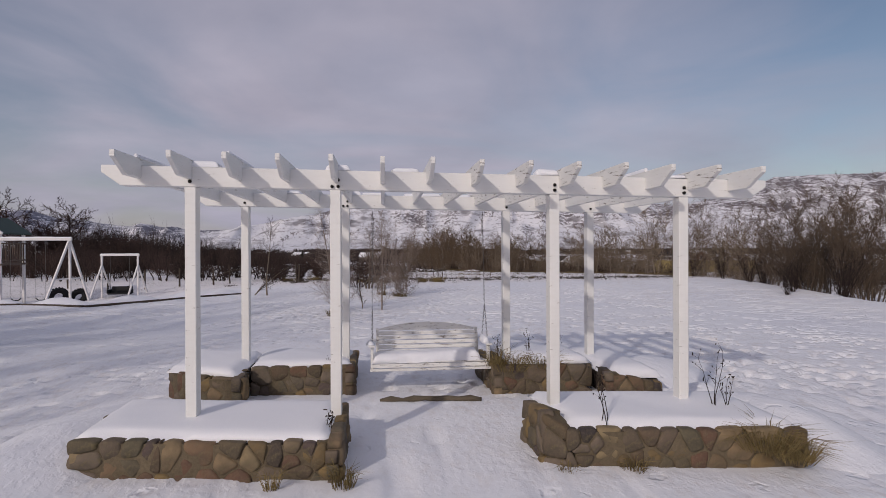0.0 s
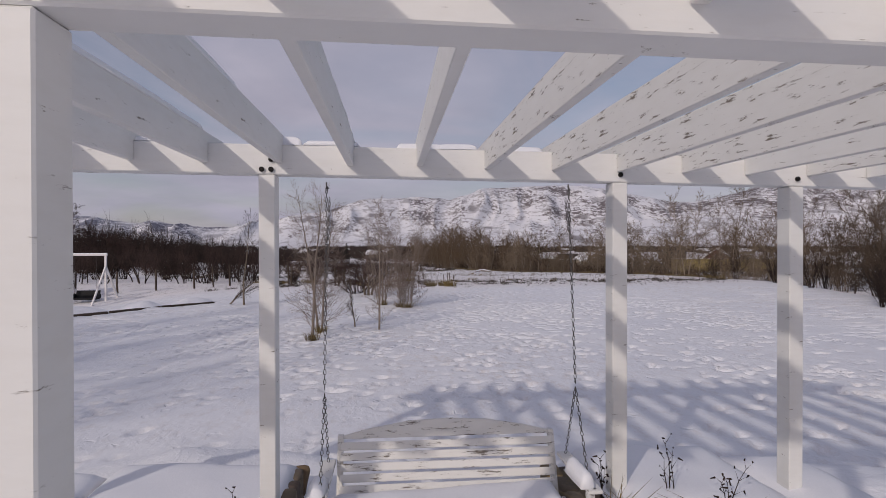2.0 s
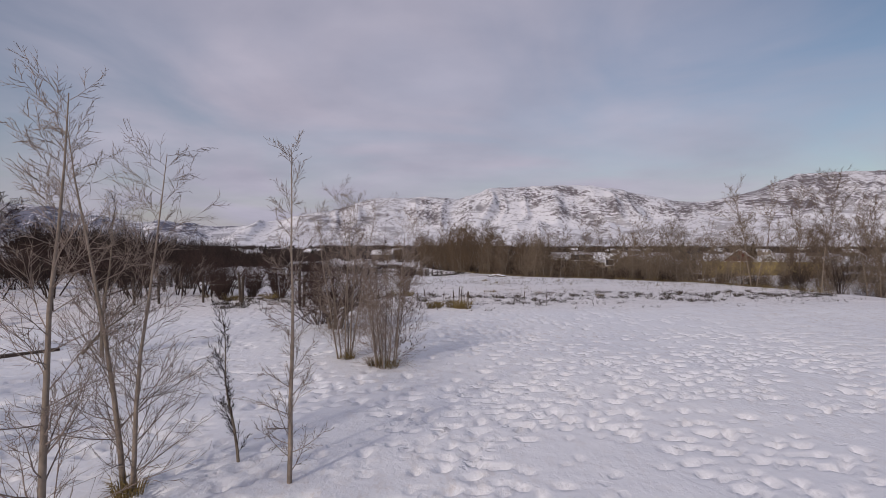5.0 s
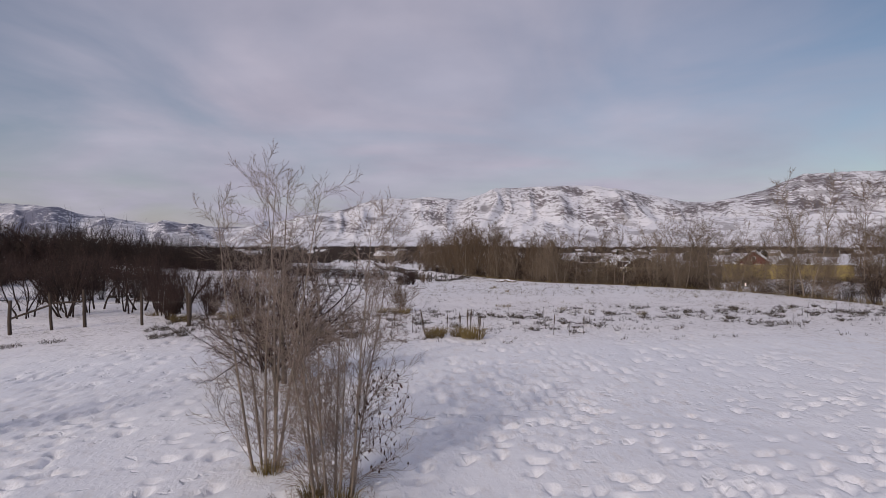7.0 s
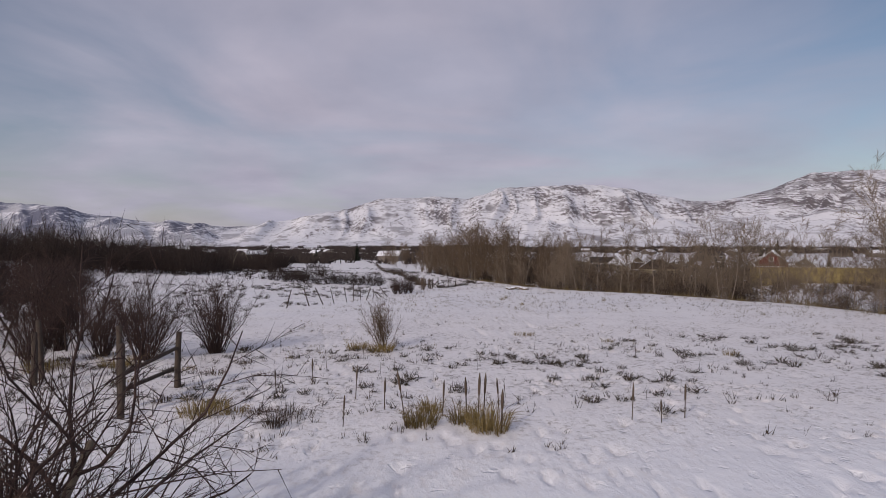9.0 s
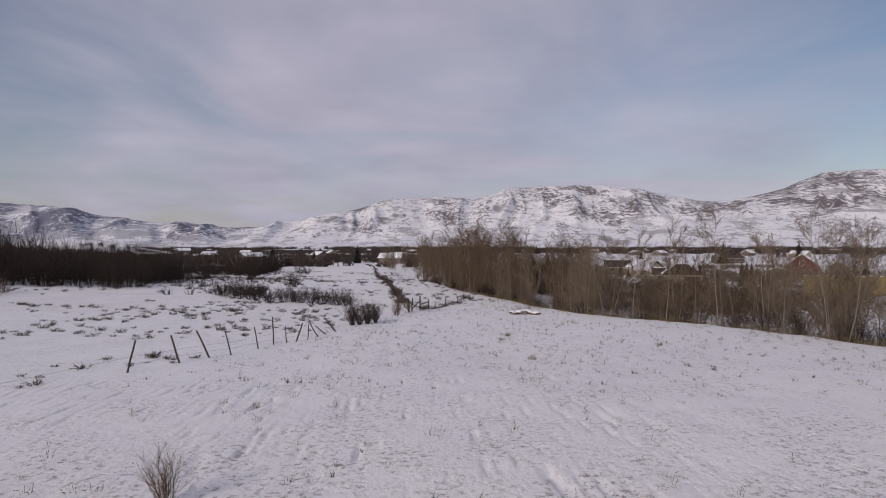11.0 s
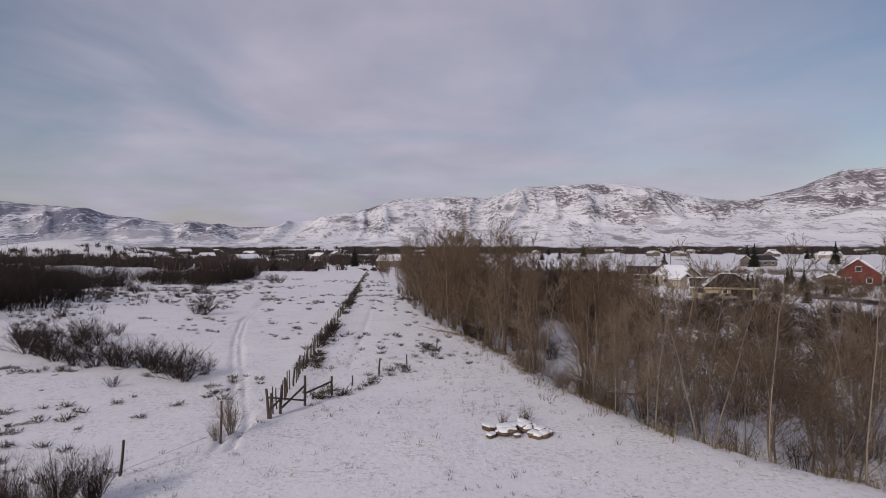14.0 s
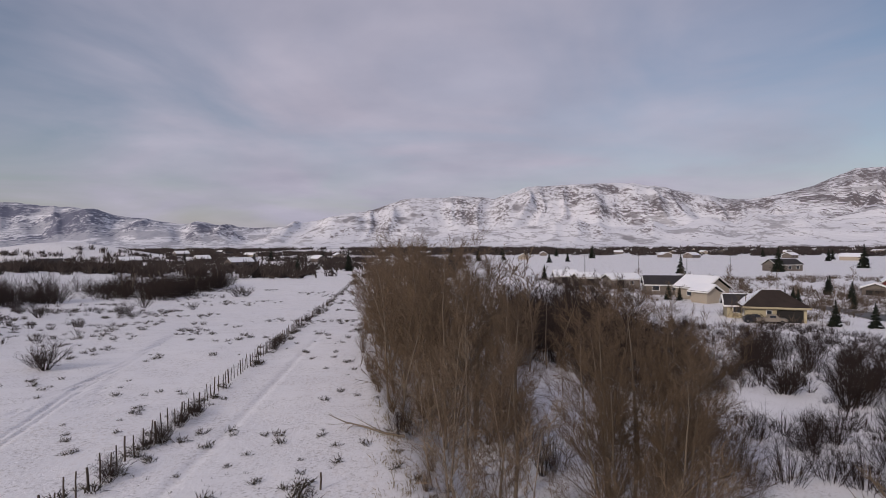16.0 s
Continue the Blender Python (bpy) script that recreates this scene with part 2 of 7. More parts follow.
YELLOW_WALL = plain("pale_yellow_siding", (0.40, 0.345, 0.23), 0.8, 0.1, 1.5, 0.3, 0.01)
BEIGE_WALL = plain("beige_siding", (0.36, 0.31, 0.25), 0.8, 0.1, 1.5, 0.3, 0.01)
RED_WALL = plain("red_barn_siding", (0.13, 0.036, 0.031), 0.8, 0.15, 1.5, 0.3, 0.01)
GREY_WALL = plain("grey_brown_siding", (0.20, 0.17, 0.15), 0.8, 0.15, 1.5, 0.3, 0.01, by_object=0.4)
ROOF_BROWN = plain("dark_brown_shingles", (0.034, 0.024, 0.020), 0.9, 0.3, 3, 0.5, 0.03)
ROOF_DARK = plain("charcoal_shingles", (0.035, 0.032, 0.035), 0.9, 0.3, 3, 0.5, 0.03)
TRIM_WHITE = plain("white_trim", (0.72, 0.71, 0.69), 0.6, 0.06, 3, 0.1, 0.004)
FENCE_YELLOW = plain("yellow_boards", (0.32, 0.25, 0.10), 0.8, 0.2, 2, 0.3, 0.01, stretch=(1, 1, 0.2))
# near-black colour that stands for the shade inside open bays
OPENING_SHADE = plain("painted_opening_shade", (0.02, 0.018, 0.017), 0.8, 0.3, 2, 0.1, 0.01)
ROAD = plain("wet_road", (0.10, 0.097, 0.10), 0.6, 0.3, 0.6, 0.2, 0.02)
CAR_PAINT = plain("tan_car_paint", (0.23, 0.20, 0.17), 0.35, 0.05, 3, 0.05, 0.002)
CAR_DARK = plain("dark_car_paint", (0.02, 0.02, 0.025), 0.35, 0.05, 3, 0.05, 0.002)


def glass_material():
    n = Nodes("window_glass", 0.08, 0, 0.6)
    return n.done((0.03, 0.035, 0.045))


GLASS = glass_material()


def mountain_material():
    n = Nodes("snowy_mountainside", 0.8, 0, 0.15)
    sep = n.t.nodes.new("ShaderNodeSeparateXYZ")
    n.link(n.geo.outputs["Normal"], sep.inputs[0])
    pz = n.t.nodes.new("ShaderNodeSeparateXYZ")
    n.link(n.geo.outputs["Position"], pz.inputs[0])
    a = n.noise(0.0045, 7, (0.7, 0.35, 1.4), world=True, rough=0.60)
    b = n.noise(0.013, 6, (0.55, 0.30, 1.8), world=True, rough=0.70)
    s = n.noise(0.055, 5, (0.9, 0.24, 1.2), world=True, rough=0.80)
    steep = n.ramp(sep.outputs[2], (0.80, 1), (0.97, 0))
    high = n.ramp(n.math("DIVIDE", pz.outputs[2], 600.0), (0.22, 0.0), (0.45, 0.022), (0.70, 0.020))
    east = n.ramp(n.math("DIVIDE", pz.outputs[0], 4000.0), (0.40, 0.0), (0.60, 0.022))
    west = n.ramp(n.math("DIVIDE", pz.outputs[0], -4000.0), (0.16, 0.0), (0.34, 0.060))
    low = n.ramp(n.math("DIVIDE", pz.outputs[2], 600.0), (0.05, 0.05), (0.32, 0.0))
    region = n.math("ADD", east, west)
    where = n.math("ADD", n.math("MULTIPLY", n.noise(0.0050, 5, (1, 0.4, 1), world=True), 0.42), n.math("ADD", n.math("ADD", high, n.math("MULTIPLY", steep, 0.022)), region))
    where = n.math("SUBTRACT", where, low)
    speck = n.ramp(n.math("ADD", n.math("MULTIPLY", s, 0.60), where), (0.548, 0), (0.580, 0.95))
    veil = n.ramp(n.math("ADD", b, n.math("MULTIPLY", region, 1.3)), (0.545, 0), (0.59, 0.5))
    brush = n.ramp(n.noise(0.0036, 3, (1.0, 0.5, 1), world=True), (0.64, 0), (0.68, 0.7))
    crease = n.noise(0.0032, 6, (0.8, 0.5, 2.6), world=True, rough=0.62)
    line = n.ramp(n.math("ABSOLUTE", n.math("SUBTRACT", crease, 0.5), 0), (0.0, 0.7), (0.011, 0))
    f = n.mix(1.0, n.mix(1.0, n.mix(1.0, speck, veil, "LIGHTEN"), line, "LIGHTEN"), brush, "LIGHTEN")
    # bluish cast of distance haze and shade mixed into the colour, strongest westward
    hazed_rock = n.mix(n.ramp(s, (0.35, 0), (0.7, 1)), (0.060, 0.052, 0.064), (0.19, 0.160, 0.165))
    hazed_rock = n.mix(n.ramp(n.math("DIVIDE", pz.outputs[0], -4000.0), (0.16, 0), (0.34, 0.75)), hazed_rock, (0.135, 0.150, 0.225))
    c = n.mix(f, n.mix(n.ramp(a, (0.3, 0), (0.7, 1)), (0.70, 0.70, 0.75), (0.84, 0.83, 0.86)), hazed_rock)
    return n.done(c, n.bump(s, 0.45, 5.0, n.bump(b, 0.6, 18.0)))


MOUNTAIN = mountain_material()


# ---- mesh tools ----
def mesh_np(name, verts, faces, material, smooth=False):
    """A mesh from arrays; faces is one array of equal-sided faces or a list of such."""
    me = bpy.data.meshes.new(name)
    verts = np.asarray(verts, np.float32)
    groups = faces if isinstance(faces, list) else [faces]
    groups = [np.asarray(f, np.int32) for f in groups if len(f)]
    loops = np.concatenate([f.ravel() for f in groups])
    sizes = np.concatenate([np.full(len(f), f.shape[1], np.int32) for f in groups])
    me.vertices.add(len(verts))
    me.vertices.foreach_set("co", verts.ravel())
    me.loops.add(len(loops))
    me.loops.foreach_set("vertex_index", loops)
    me.polygons.add(len(sizes))
    me.polygons.foreach_set("loop_start", np.concatenate([[0], np.cumsum(sizes)[:-1]]).astype(np.int32))
    me.polygons.foreach_set("use_smooth", np.full(len(sizes), smooth))
    me.update(calc_edges=True)
    me.validate()
    me.materials.append(material)
    return me


class Geo:
    """Collects boxes, prisms and tubes into one mesh."""

    def __init__(self):
        self.v, self.f = [], []

    def add(self, verts, faces):
        k = len(self.v)
        self.v += [tuple(p) for p in verts]
        self.f += [tuple(i + k for i in f) for f in faces]
        return self

    def box(self, a, b, m=None):
        (x0, y0, z0), (x1, y1, z1) = a, b
        vs = [Vector(p) for p in ((x0, y0, z0), (x1, y0, z0), (x1, y1, z0), (x0, y1, z0), (x0, y0, z1), (x1, y0, z1), (x1, y1, z1), (x0, y1, z1))]
        if m is not None:
            vs = [m @ p for p in vs]
        return self.add(vs, ((0, 3, 2, 1), (4, 5, 6, 7), (0, 1, 5, 4), (1, 2, 6, 5), (2, 3, 7, 6), (3, 0, 4, 7)))

    def prism(self, outline, way):
        """An outline of points swept along the vector way."""
        n, w = len(outline), Vector(way)
        a = [Vector(p) for p in outline]
        return self.add(a + [p + w for p in a], [tuple(range(n))[::-1], tuple(range(n, 2 * n))] + [(i, (i + 1) % n, n + (i + 1) % n, n + i) for i in range(n)])

    def tube(self, points, radii, sides=6, closed=False):
        pts = [Vector(p) for p in points]
        n, rings = len(pts), []
        for i, p in enumerate(pts):
            d = (pts[(i + 1) % n] - pts[i - 1]) if closed else (pts[min(i + 1, n - 1)] - pts[max(i - 1, 0)])
            d = d.normalized()
            u = d.cross(Vector((0.31, 0.17, 0.93)) if abs(d.z) < 0.9 else Vector((1, 0.1, 0))).normalized()
            w = d.cross(u)
            r = radii[i] if isinstance(radii, (list, tuple)) else radii
            rings.append([p + (u * math.cos(2 * math.pi * k / sides) + w * math.sin(2 * math.pi * k / sides)) * r for k in range(sides)])
        fs = []
        for i in range(n if closed else n - 1):
            j = (i + 1) % n
            fs += [(i * sides + k, i * sides + (k + 1) % sides, j * sides + (k + 1) % sides, j * sides + k) for k in range(sides)]
        if not closed:
            fs += [tuple(range(sides))[::-1], tuple((n - 1) * sides + k for k in range(sides))]
        return self.add([p for r in rings for p in r], fs)

    def mesh(self, name, material, bevel=0.0, smooth=False):
        me = bpy.data.meshes.new(name)
        me.from_pydata(self.v, [], self.f)
        bm = bmesh.new()
        bm.from_mesh(me)
        bmesh.ops.recalc_face_normals(bm, faces=bm.faces)
        if bevel:
            bmesh.ops.bevel(bm, geom=bm.edges[:], offset=bevel, segments=1, affect="EDGES", profile=0.5)
        for f in bm.faces:
            f.smooth = smooth
        bm.to_mesh(me)
        bm.free()
        me.materials.append(material)
        return me


def part(name, me, parent=None, label="", m=None):
    ob = new(name, me)
    if parent is not None:
        ob.parent = parent
    if m is not None:
        ob.matrix_basis = m
    if label:
        ob["label"] = label
    return ob


def thing(name, at, label, category, group="", kind="", m=None):
    ob = new(name)
    ob.empty_display_size = 0.2
    ob.matrix_basis = m if m is not None else pose(*at)
    return tagged(ob, label, category, group, kind)


# ---- smooth value noise ----
def vnoise(x, y, seed=0):
    x, y = np.asarray(x, float), np.asarray(y, float)
    xi, yi = np.floor(x).astype(np.int64), np.floor(y).astype(np.int64)
    fx, fy = x - xi, y - yi
    fx, fy = fx * fx * (3 - 2 * fx), fy * fy * (3 - 2 * fy)

    def h(a, b):
        k = (a * 374761393 + b * 668265263 + seed * 974711) & 0x7FFFFFFF
        k = ((k ^ (k >> 13)) * 1274126177) & 0x7FFFFFFF
        return ((k ^ (k >> 16)) & 0xFFFF) / 65535.0

    return (h(xi, yi) * (1 - fx) + h(xi + 1, yi) * fx) * (1 - fy) + (h(xi, yi + 1) * (1 - fx) + h(xi + 1, yi + 1) * fx) * fy


def fbm(x, y, octaves=4, seed=0, ridged=False):
    out, amp, tot = 0.0, 1.0, 0.0
    for k in range(octaves):
        v = vnoise(x * 2**k, y * 2**k, seed + k)
        out = out + amp * (1 - abs(2 * v - 1) if ridged else v)
        tot, amp = tot + amp, amp * 0.5
    return out / tot


def smooth01(v):
    v = np.clip(v, 0, 1)
    return v * v * (3 - 2 * v)


# ---- lie of the land ----
def bank(y):
    """Where the field ends at the creek bank: x as a function of y."""
    return np.interp(y, (-50, 22, 30, 37, 50, 62, 69, 75, 78, 82, 88, 96, 103, 118, 153, 280, 450), (16, 18, 21, 23, 25.5, 26.5, 24.8, 22.3, 19.6, 17.4, 15.8, 15.0, 13.8, 11.4, 8.7, -4.5, -24))


def land(x, y):
    """Height of the ground under the snow's small relief."""
    x, y = np.asarray(x, float), np.asarray(y, float)
    d = np.hypot(x, y)
    z = np.interp(y, (-200, 12, 22, 38, 50, 65, 82, 106, 138, 180, 250, 400, 1000, 5000), (0.3, 0, -0.13, -0.14, -0.48, -1.0, -1.5, -2.1, -2.8, -4.2, -5.0, -6.5, -9, -11))
    off = x - bank(y)
    creek = smooth01(off / 5.0) * np.interp(y, (0, 40, 80, 110, 150, 200, 400), (0.5, 1.3, 1.8, 1.9, 1.2, 0.4, 0.0))
    z = z - creek - smooth01((off - 18) / 40) * np.interp(y, (0, 60, 120, 150, 200, 260, 400), (0.2, 0.4, 0.4, 0.45, 0.2, 0.0, 0.0))
    z = z + 1.5 * np.exp(-(((x - 67) / 14) ** 2 + ((y - 107) / 9) ** 2)) - 1.2 * np.exp(-(((x - 127) / 30) ** 2 + ((y - 205) / 30) ** 2))
    z = z + 4.6 * np.exp(-(((x + 76) / 41) ** 2 + ((y - 108) / 40) ** 2))
    z = z + 5.0 * np.exp(-(((x + 150) / 60) ** 2 + ((y - 230) / 80) ** 2))
    z = z + 17 * np.exp(-(((x + 300) / 80) ** 2 + ((y - 590) / 60) ** 2))
    # hollows added to turn the left snow from the sun, shade by shape
    z = z - 0.34 * np.exp(-(((x + 9) / 4.5) ** 2 + ((y - 20) / 3.6) ** 2)) - 0.26 * np.exp(-(((x + 7.5) / 2.4) ** 2 + ((y - 10.5) / 3.2) ** 2))
    z = z - 1.0 * np.exp(-(((x + 18) / 7) ** 2 + ((y - 36) / 6) ** 2))
    z = z + (fbm(x / 9, y / 9, 3, 3) - 0.5) * 0.22 * smooth01((d - 16) / 20)
    return z


def dimples(x, y, cell, r, seed, share):
    """Foot-long hollows with a low rim, each turned its own way: one in some cells of a loose grid."""
    out = np.zeros_like(x)
    ci, cj = np.floor(x / cell), np.floor(y / cell)
    for di in (-1, 0, 1):
        for dj in (-1, 0, 1):
            a, b = ci + di, cj + dj
            px = (a + 0.15 + 0.7 * vnoise(a, b, seed + 5)) * cell
            py = (b + 0.15 + 0.7 * vnoise(a, b, seed + 6)) * cell
            on = vnoise(a, b, seed + 7) < share
            way = 0.55 + (vnoise(a, b, seed + 8) - 0.5) * 2.2
            size = r * (0.7 + 0.6 * vnoise(a, b, seed + 9))
            u = ((x - px) * np.cos(way) + (y - py) * np.sin(way)) / (size * 1.75)
            v = ((y - py) * np.cos(way) - (x - px) * np.sin(way)) / size
            q = u * u + v * v
            out = np.maximum(out, on * np.exp(-(q**3.2))) - on * 0.30 * np.exp(-((np.sqrt(q) - 1.45) / 0.28) ** 2) * (out < 0.05)
    return out


# the worn track over the pasture, with the loop where a sled turned round
SLED_WAYS = ((((5.2, 80.0), (4.98, 82.5), (4.2, 84.8), (3.15, 88.5), (1.6, 93.3), (-0.16, 99.2), (-1.4, 103.6), (-2.64, 108.7), (-3.75, 113.2), (-4.75, 119), (-6.1, 126), (-8.3, 136), (-11.5, 150)), 0.20, 0.105),
             (((-4.44, 118.2), (-4.15, 114.5), (-4.05, 112.2), (-4.65, 109.7), (-5.8, 107.9), (-6.6, 107.2), (-5.6, 107.1), (-4.2, 107.6), (-2.9, 108.6)), 0.18, 0.08),
             (((-4.09, 117.2), (-3.0, 114.0), (-2.0, 111.7), (-1.2, 110.0), (-0.4, 109.0), (-1.1, 109.1), (-1.9, 109.8), (-3.3, 112.3)), 0.18, 0.08))


def relief(x, y):
    """Small relief of the snow: soft waves, trodden patches, tracks."""
    z = (fbm(x / 1.1, y / 1.1, 3, 11) - 0.5) * 0.05
    worn = 0.15 + 0.85 * smooth01((fbm(x / 3.2, y / 5, 2, 21) - 0.38) / 0.16)
    for px, py, qx, qy, wide in ((-5.5, 9.5, 0.4, 27, 1.1), (-1.5, 11, 3.5, 32, 1.0), (-4, 22, -9, 25.5, 1.3), (3.0, 20, 12, 30, 2.6)):
        t = np.clip(((x - px) * (qx - px) + (y - py) * (qy - py)) / ((qx - px) ** 2 + (qy - py) ** 2), 0, 1)
        worn = worn + 0.8 * np.exp(-((np.hypot(x - px - t * (qx - px), y - py - t * (qy - py)) / wide) ** 2))
    worn = np.clip(worn, 0, 1) * (0.3 + 0.7 * smooth01((37 - y) / 4))
    worn = worn * (0.25 + 0.75 * smooth01((np.hypot(x + 0.3, y - 8.3) - 1.8) / 2.2))
    clump = smooth01((fbm(x / 1.3, y / 1.7, 2, 23) - 0.40) / 0.16)
    near = (np.abs(x) < 40) & (y > -10) & (y < 60)
    pits = np.zeros_like(z)
    xn, yn, wn = x[near], y[near], worn[near] * (0.15 + 0.85 * clump[near])
    pits[near] = np.where(wn > 0.03, dimples(xn, yn, 0.29, 0.066, 31, 0.05 + 0.55 * wn) + 0.6 * dimples(xn + 3.3, yn + 1.7, 0.21, 0.045, 41, 0.04 + 0.42 * wn), 0)
    z = z - pits * 0.085
    for way, half, deep in SLED_WAYS:
        d = np.full_like(z, 9.0)
        for (px, py), (qx, qy) in zip(way, way[1:]):
            t = np.clip(((x - px) * (qx - px) + (y - py) * (qy - py)) / ((qx - px) ** 2 + (qy - py) ** 2), 0, 1)
            d = np.minimum(d, np.hypot(x - px - t * (qx - px), y - py - t * (qy - py)))
        z = z - deep * np.exp(-(((d - half) / 0.095) ** 2)) * (0.3 + 1.1 * vnoise(x * 3, y * 3, 8))
        trod = np.exp(-((d / 0.42) ** 4)) * smooth01((104 - y) / 6) * (deep > 0.1)
        z = z - trod * 0.13 * (vnoise(x * 3.2, y * 2.1, 9) - 0.35)
    for px, py, qx, qy in ((4.5, 62, 5.2, 82), (2.9, 60, 4.2, 78), (5.5, 30, 8.5, 40), (7.5, 92, 6.8, 112), (6.8, 112, 6.0, 135)):
        t = np.clip(((x - px) * (qx - px) + (y - py) * (qy - py)) / ((qx - px) ** 2 + (qy - py) ** 2), 0, 1)
        near = np.hypot(x - px - t * (qx - px), y - py - t * (qy - py))
        z = z - (0.08 if py > 85 else 0.035) * np.exp(-((near / 0.24) ** 2)) * (0.4 + 0.6 * vnoise(x * 2.5, y * 2.5, 5))
    return z


def gz(x, y):
    return float(land(x, y))


def graded(lo, hi, a, b, step, grow=1.065):
    """Grid lines: even between a and b, then ever wider to lo and hi."""
    mid = list(np.arange(a, b, step))
    s, up = step, [mid[-1]]
    while up[-1] < hi:
        s *= grow
        up.append(up[-1] + s)
    s, down = step, [mid[0]]
    while down[-1] > lo:
        s *= grow
        down.append(down[-1] - s)
    return np.array(down[:0:-1] + mid + up[1:])


xs = graded(-4200, 4200, -7.5, 10, 0.058, 1.075)
ys_near = graded(-900, 31, 9.5, 31, 0.060, 1.16)
ys = np.concatenate([ys_near[ys_near < 30.9], np.arange(31, 44, 0.14), graded(44, 4600, 44, 110, 0.36, 1.08)])
ys = np.unique(ys.round(4))
gx, gy = np.meshgrid(xs, ys)
gh = land(gx, gy) + relief(gx, gy) * smooth01((260 - np.hypot(gx, gy)) / 120)
nx, ny = len(xs), len(ys)
ii = (np.arange(ny - 1)[:, None] * nx + np.arange(nx - 1)[None, :]).ravel()
ground = new("ground", mesh_np("ground", np.stack([gx, gy, gh], -1).reshape(-1, 3), np.stack([ii, ii + 1, ii + nx + 1, ii + nx], 1), SNOW_FIELD, True))
tagged(ground, "trodden white snow over a level meadow", "snowy ground", kind="structure")


# ---- mountains ----
def crest(b):
    """Skyline height over the valley, in metres at 4200 m, by bearing in degrees to the right of +y."""
    x = 784 + 1005 * np.tan(np.radians(b - 4.10))
    px = np.interp(x, (-1500, -500, 0, 100, 200, 290, 400, 480, 560, 640, 690, 800, 850, 910, 1070, 1150, 1250, 1310, 1400, 1470, 1568, 2000, 3500),
                   (90, 95, 79, 68, 52, 40, 33, 33, 49, 63, 80, 86, 80, 101, 108, 98, 79, 78, 99, 129, 134, 155, 120))
    return px / 1005 * np.cos(np.radians(b - 4.10)) * 4200 + 5


def foothill(b):
    """Crest of the rounded hills before the range, in metres at 3000 m."""
    x = 784 + 1005 * np.tan(np.radians(b - 4.10))
    base = np.interp(x, (-1500, 300, 620, 780, 900, 1000, 1080, 1170, 1260, 1330, 1385, 1430, 1500, 1568, 1700, 3000), (4, 4, 6, 18, 34, 36, 30, 34, 42, 40, 50, 40, 46, 42, 40, 50))
    return base / 1005 * 3000


bear = np.radians(np.linspace(-56, 60, 700))
rad = np.linspace(1900, 4600, 150)
bb, rr = np.meshgrid(bear, rad)
mx, my = rr * np.sin(bb), rr * np.cos(bb) + 50
deg = np.degrees(bb)
jag = (fbm(deg * 0.9, rr / 900, 5, 51) - 0.5)
rise = smooth01((rr - 2600) / (4200 - 2600)) ** 1.2
warp = (fbm(mx / 700, my / 700, 3, 63) - 0.5) * 6
spur = 1 - np.abs(2 * vnoise((deg + warp) * 0.26, rr / 3000, 64) - 1) + 0.5 * (1 - np.abs(2 * vnoise((deg + warp * 0.7) * 0.75, rr / 2000, 65) - 1)) - 0.75
gully = fbm(mx / 300, my / 700, 4, 61, True) - 0.55
main_h = crest(deg) * (1 + 0.05 * jag) * rise + (gully * 70 + spur * 190) * smooth01(rise * 1.6) * (1 - rise) ** 0.8
main_h = np.where(rr > 4200, main_h * (1 - 0.3 * smooth01((rr - 4200) / 500)), main_h)
ripple = 1 - np.abs(2 * vnoise((deg + warp * 0.5) * 0.42 + 9, rr / 2500, 71) - 1)
hill = foothill(deg) * (0.72 + 0.42 * ripple + 0.25 * (fbm(mx / 260, my / 420, 3, 75, True) - 0.6)) * np.exp(-(((rr - 3000) / 420) ** 2))
mh = np.maximum(np.maximum(main_h, 0), hill) + 0.25 * np.minimum(np.maximum(main_h, 0), hill) + (fbm(mx / 90, my / 90, 4, 81, True) - 0.6) * 8 * smooth01((rr - 2100) / 600)
mh = mh - 14 * (1 - smooth01((rr - 1950) / 250)) - 8
n1, n2 = len(rad), len(bear)
ii = (np.arange(n1 - 1)[:, None] * n2 + np.arange(n2 - 1)[None, :]).ravel()
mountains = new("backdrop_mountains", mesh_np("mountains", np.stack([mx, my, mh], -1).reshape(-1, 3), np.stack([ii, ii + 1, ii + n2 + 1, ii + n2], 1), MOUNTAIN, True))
tagged(mountains, "snow-dusted mountain range with brushy brown slopes behind the valley", "mountains", kind="structure")


# ---- bare trees, shrubs, grass ----
def spin(rng, d, angle):
    """Unit vectors turned away from d by the angle, to a random side."""
    side = rng.normal(size=3)
    side -= d * side.dot(d)
    side /= np.linalg.norm(side) + 1e-9
    v = d * math.cos(angle) + side * math.sin(angle)
    return v / np.linalg.norm(v)


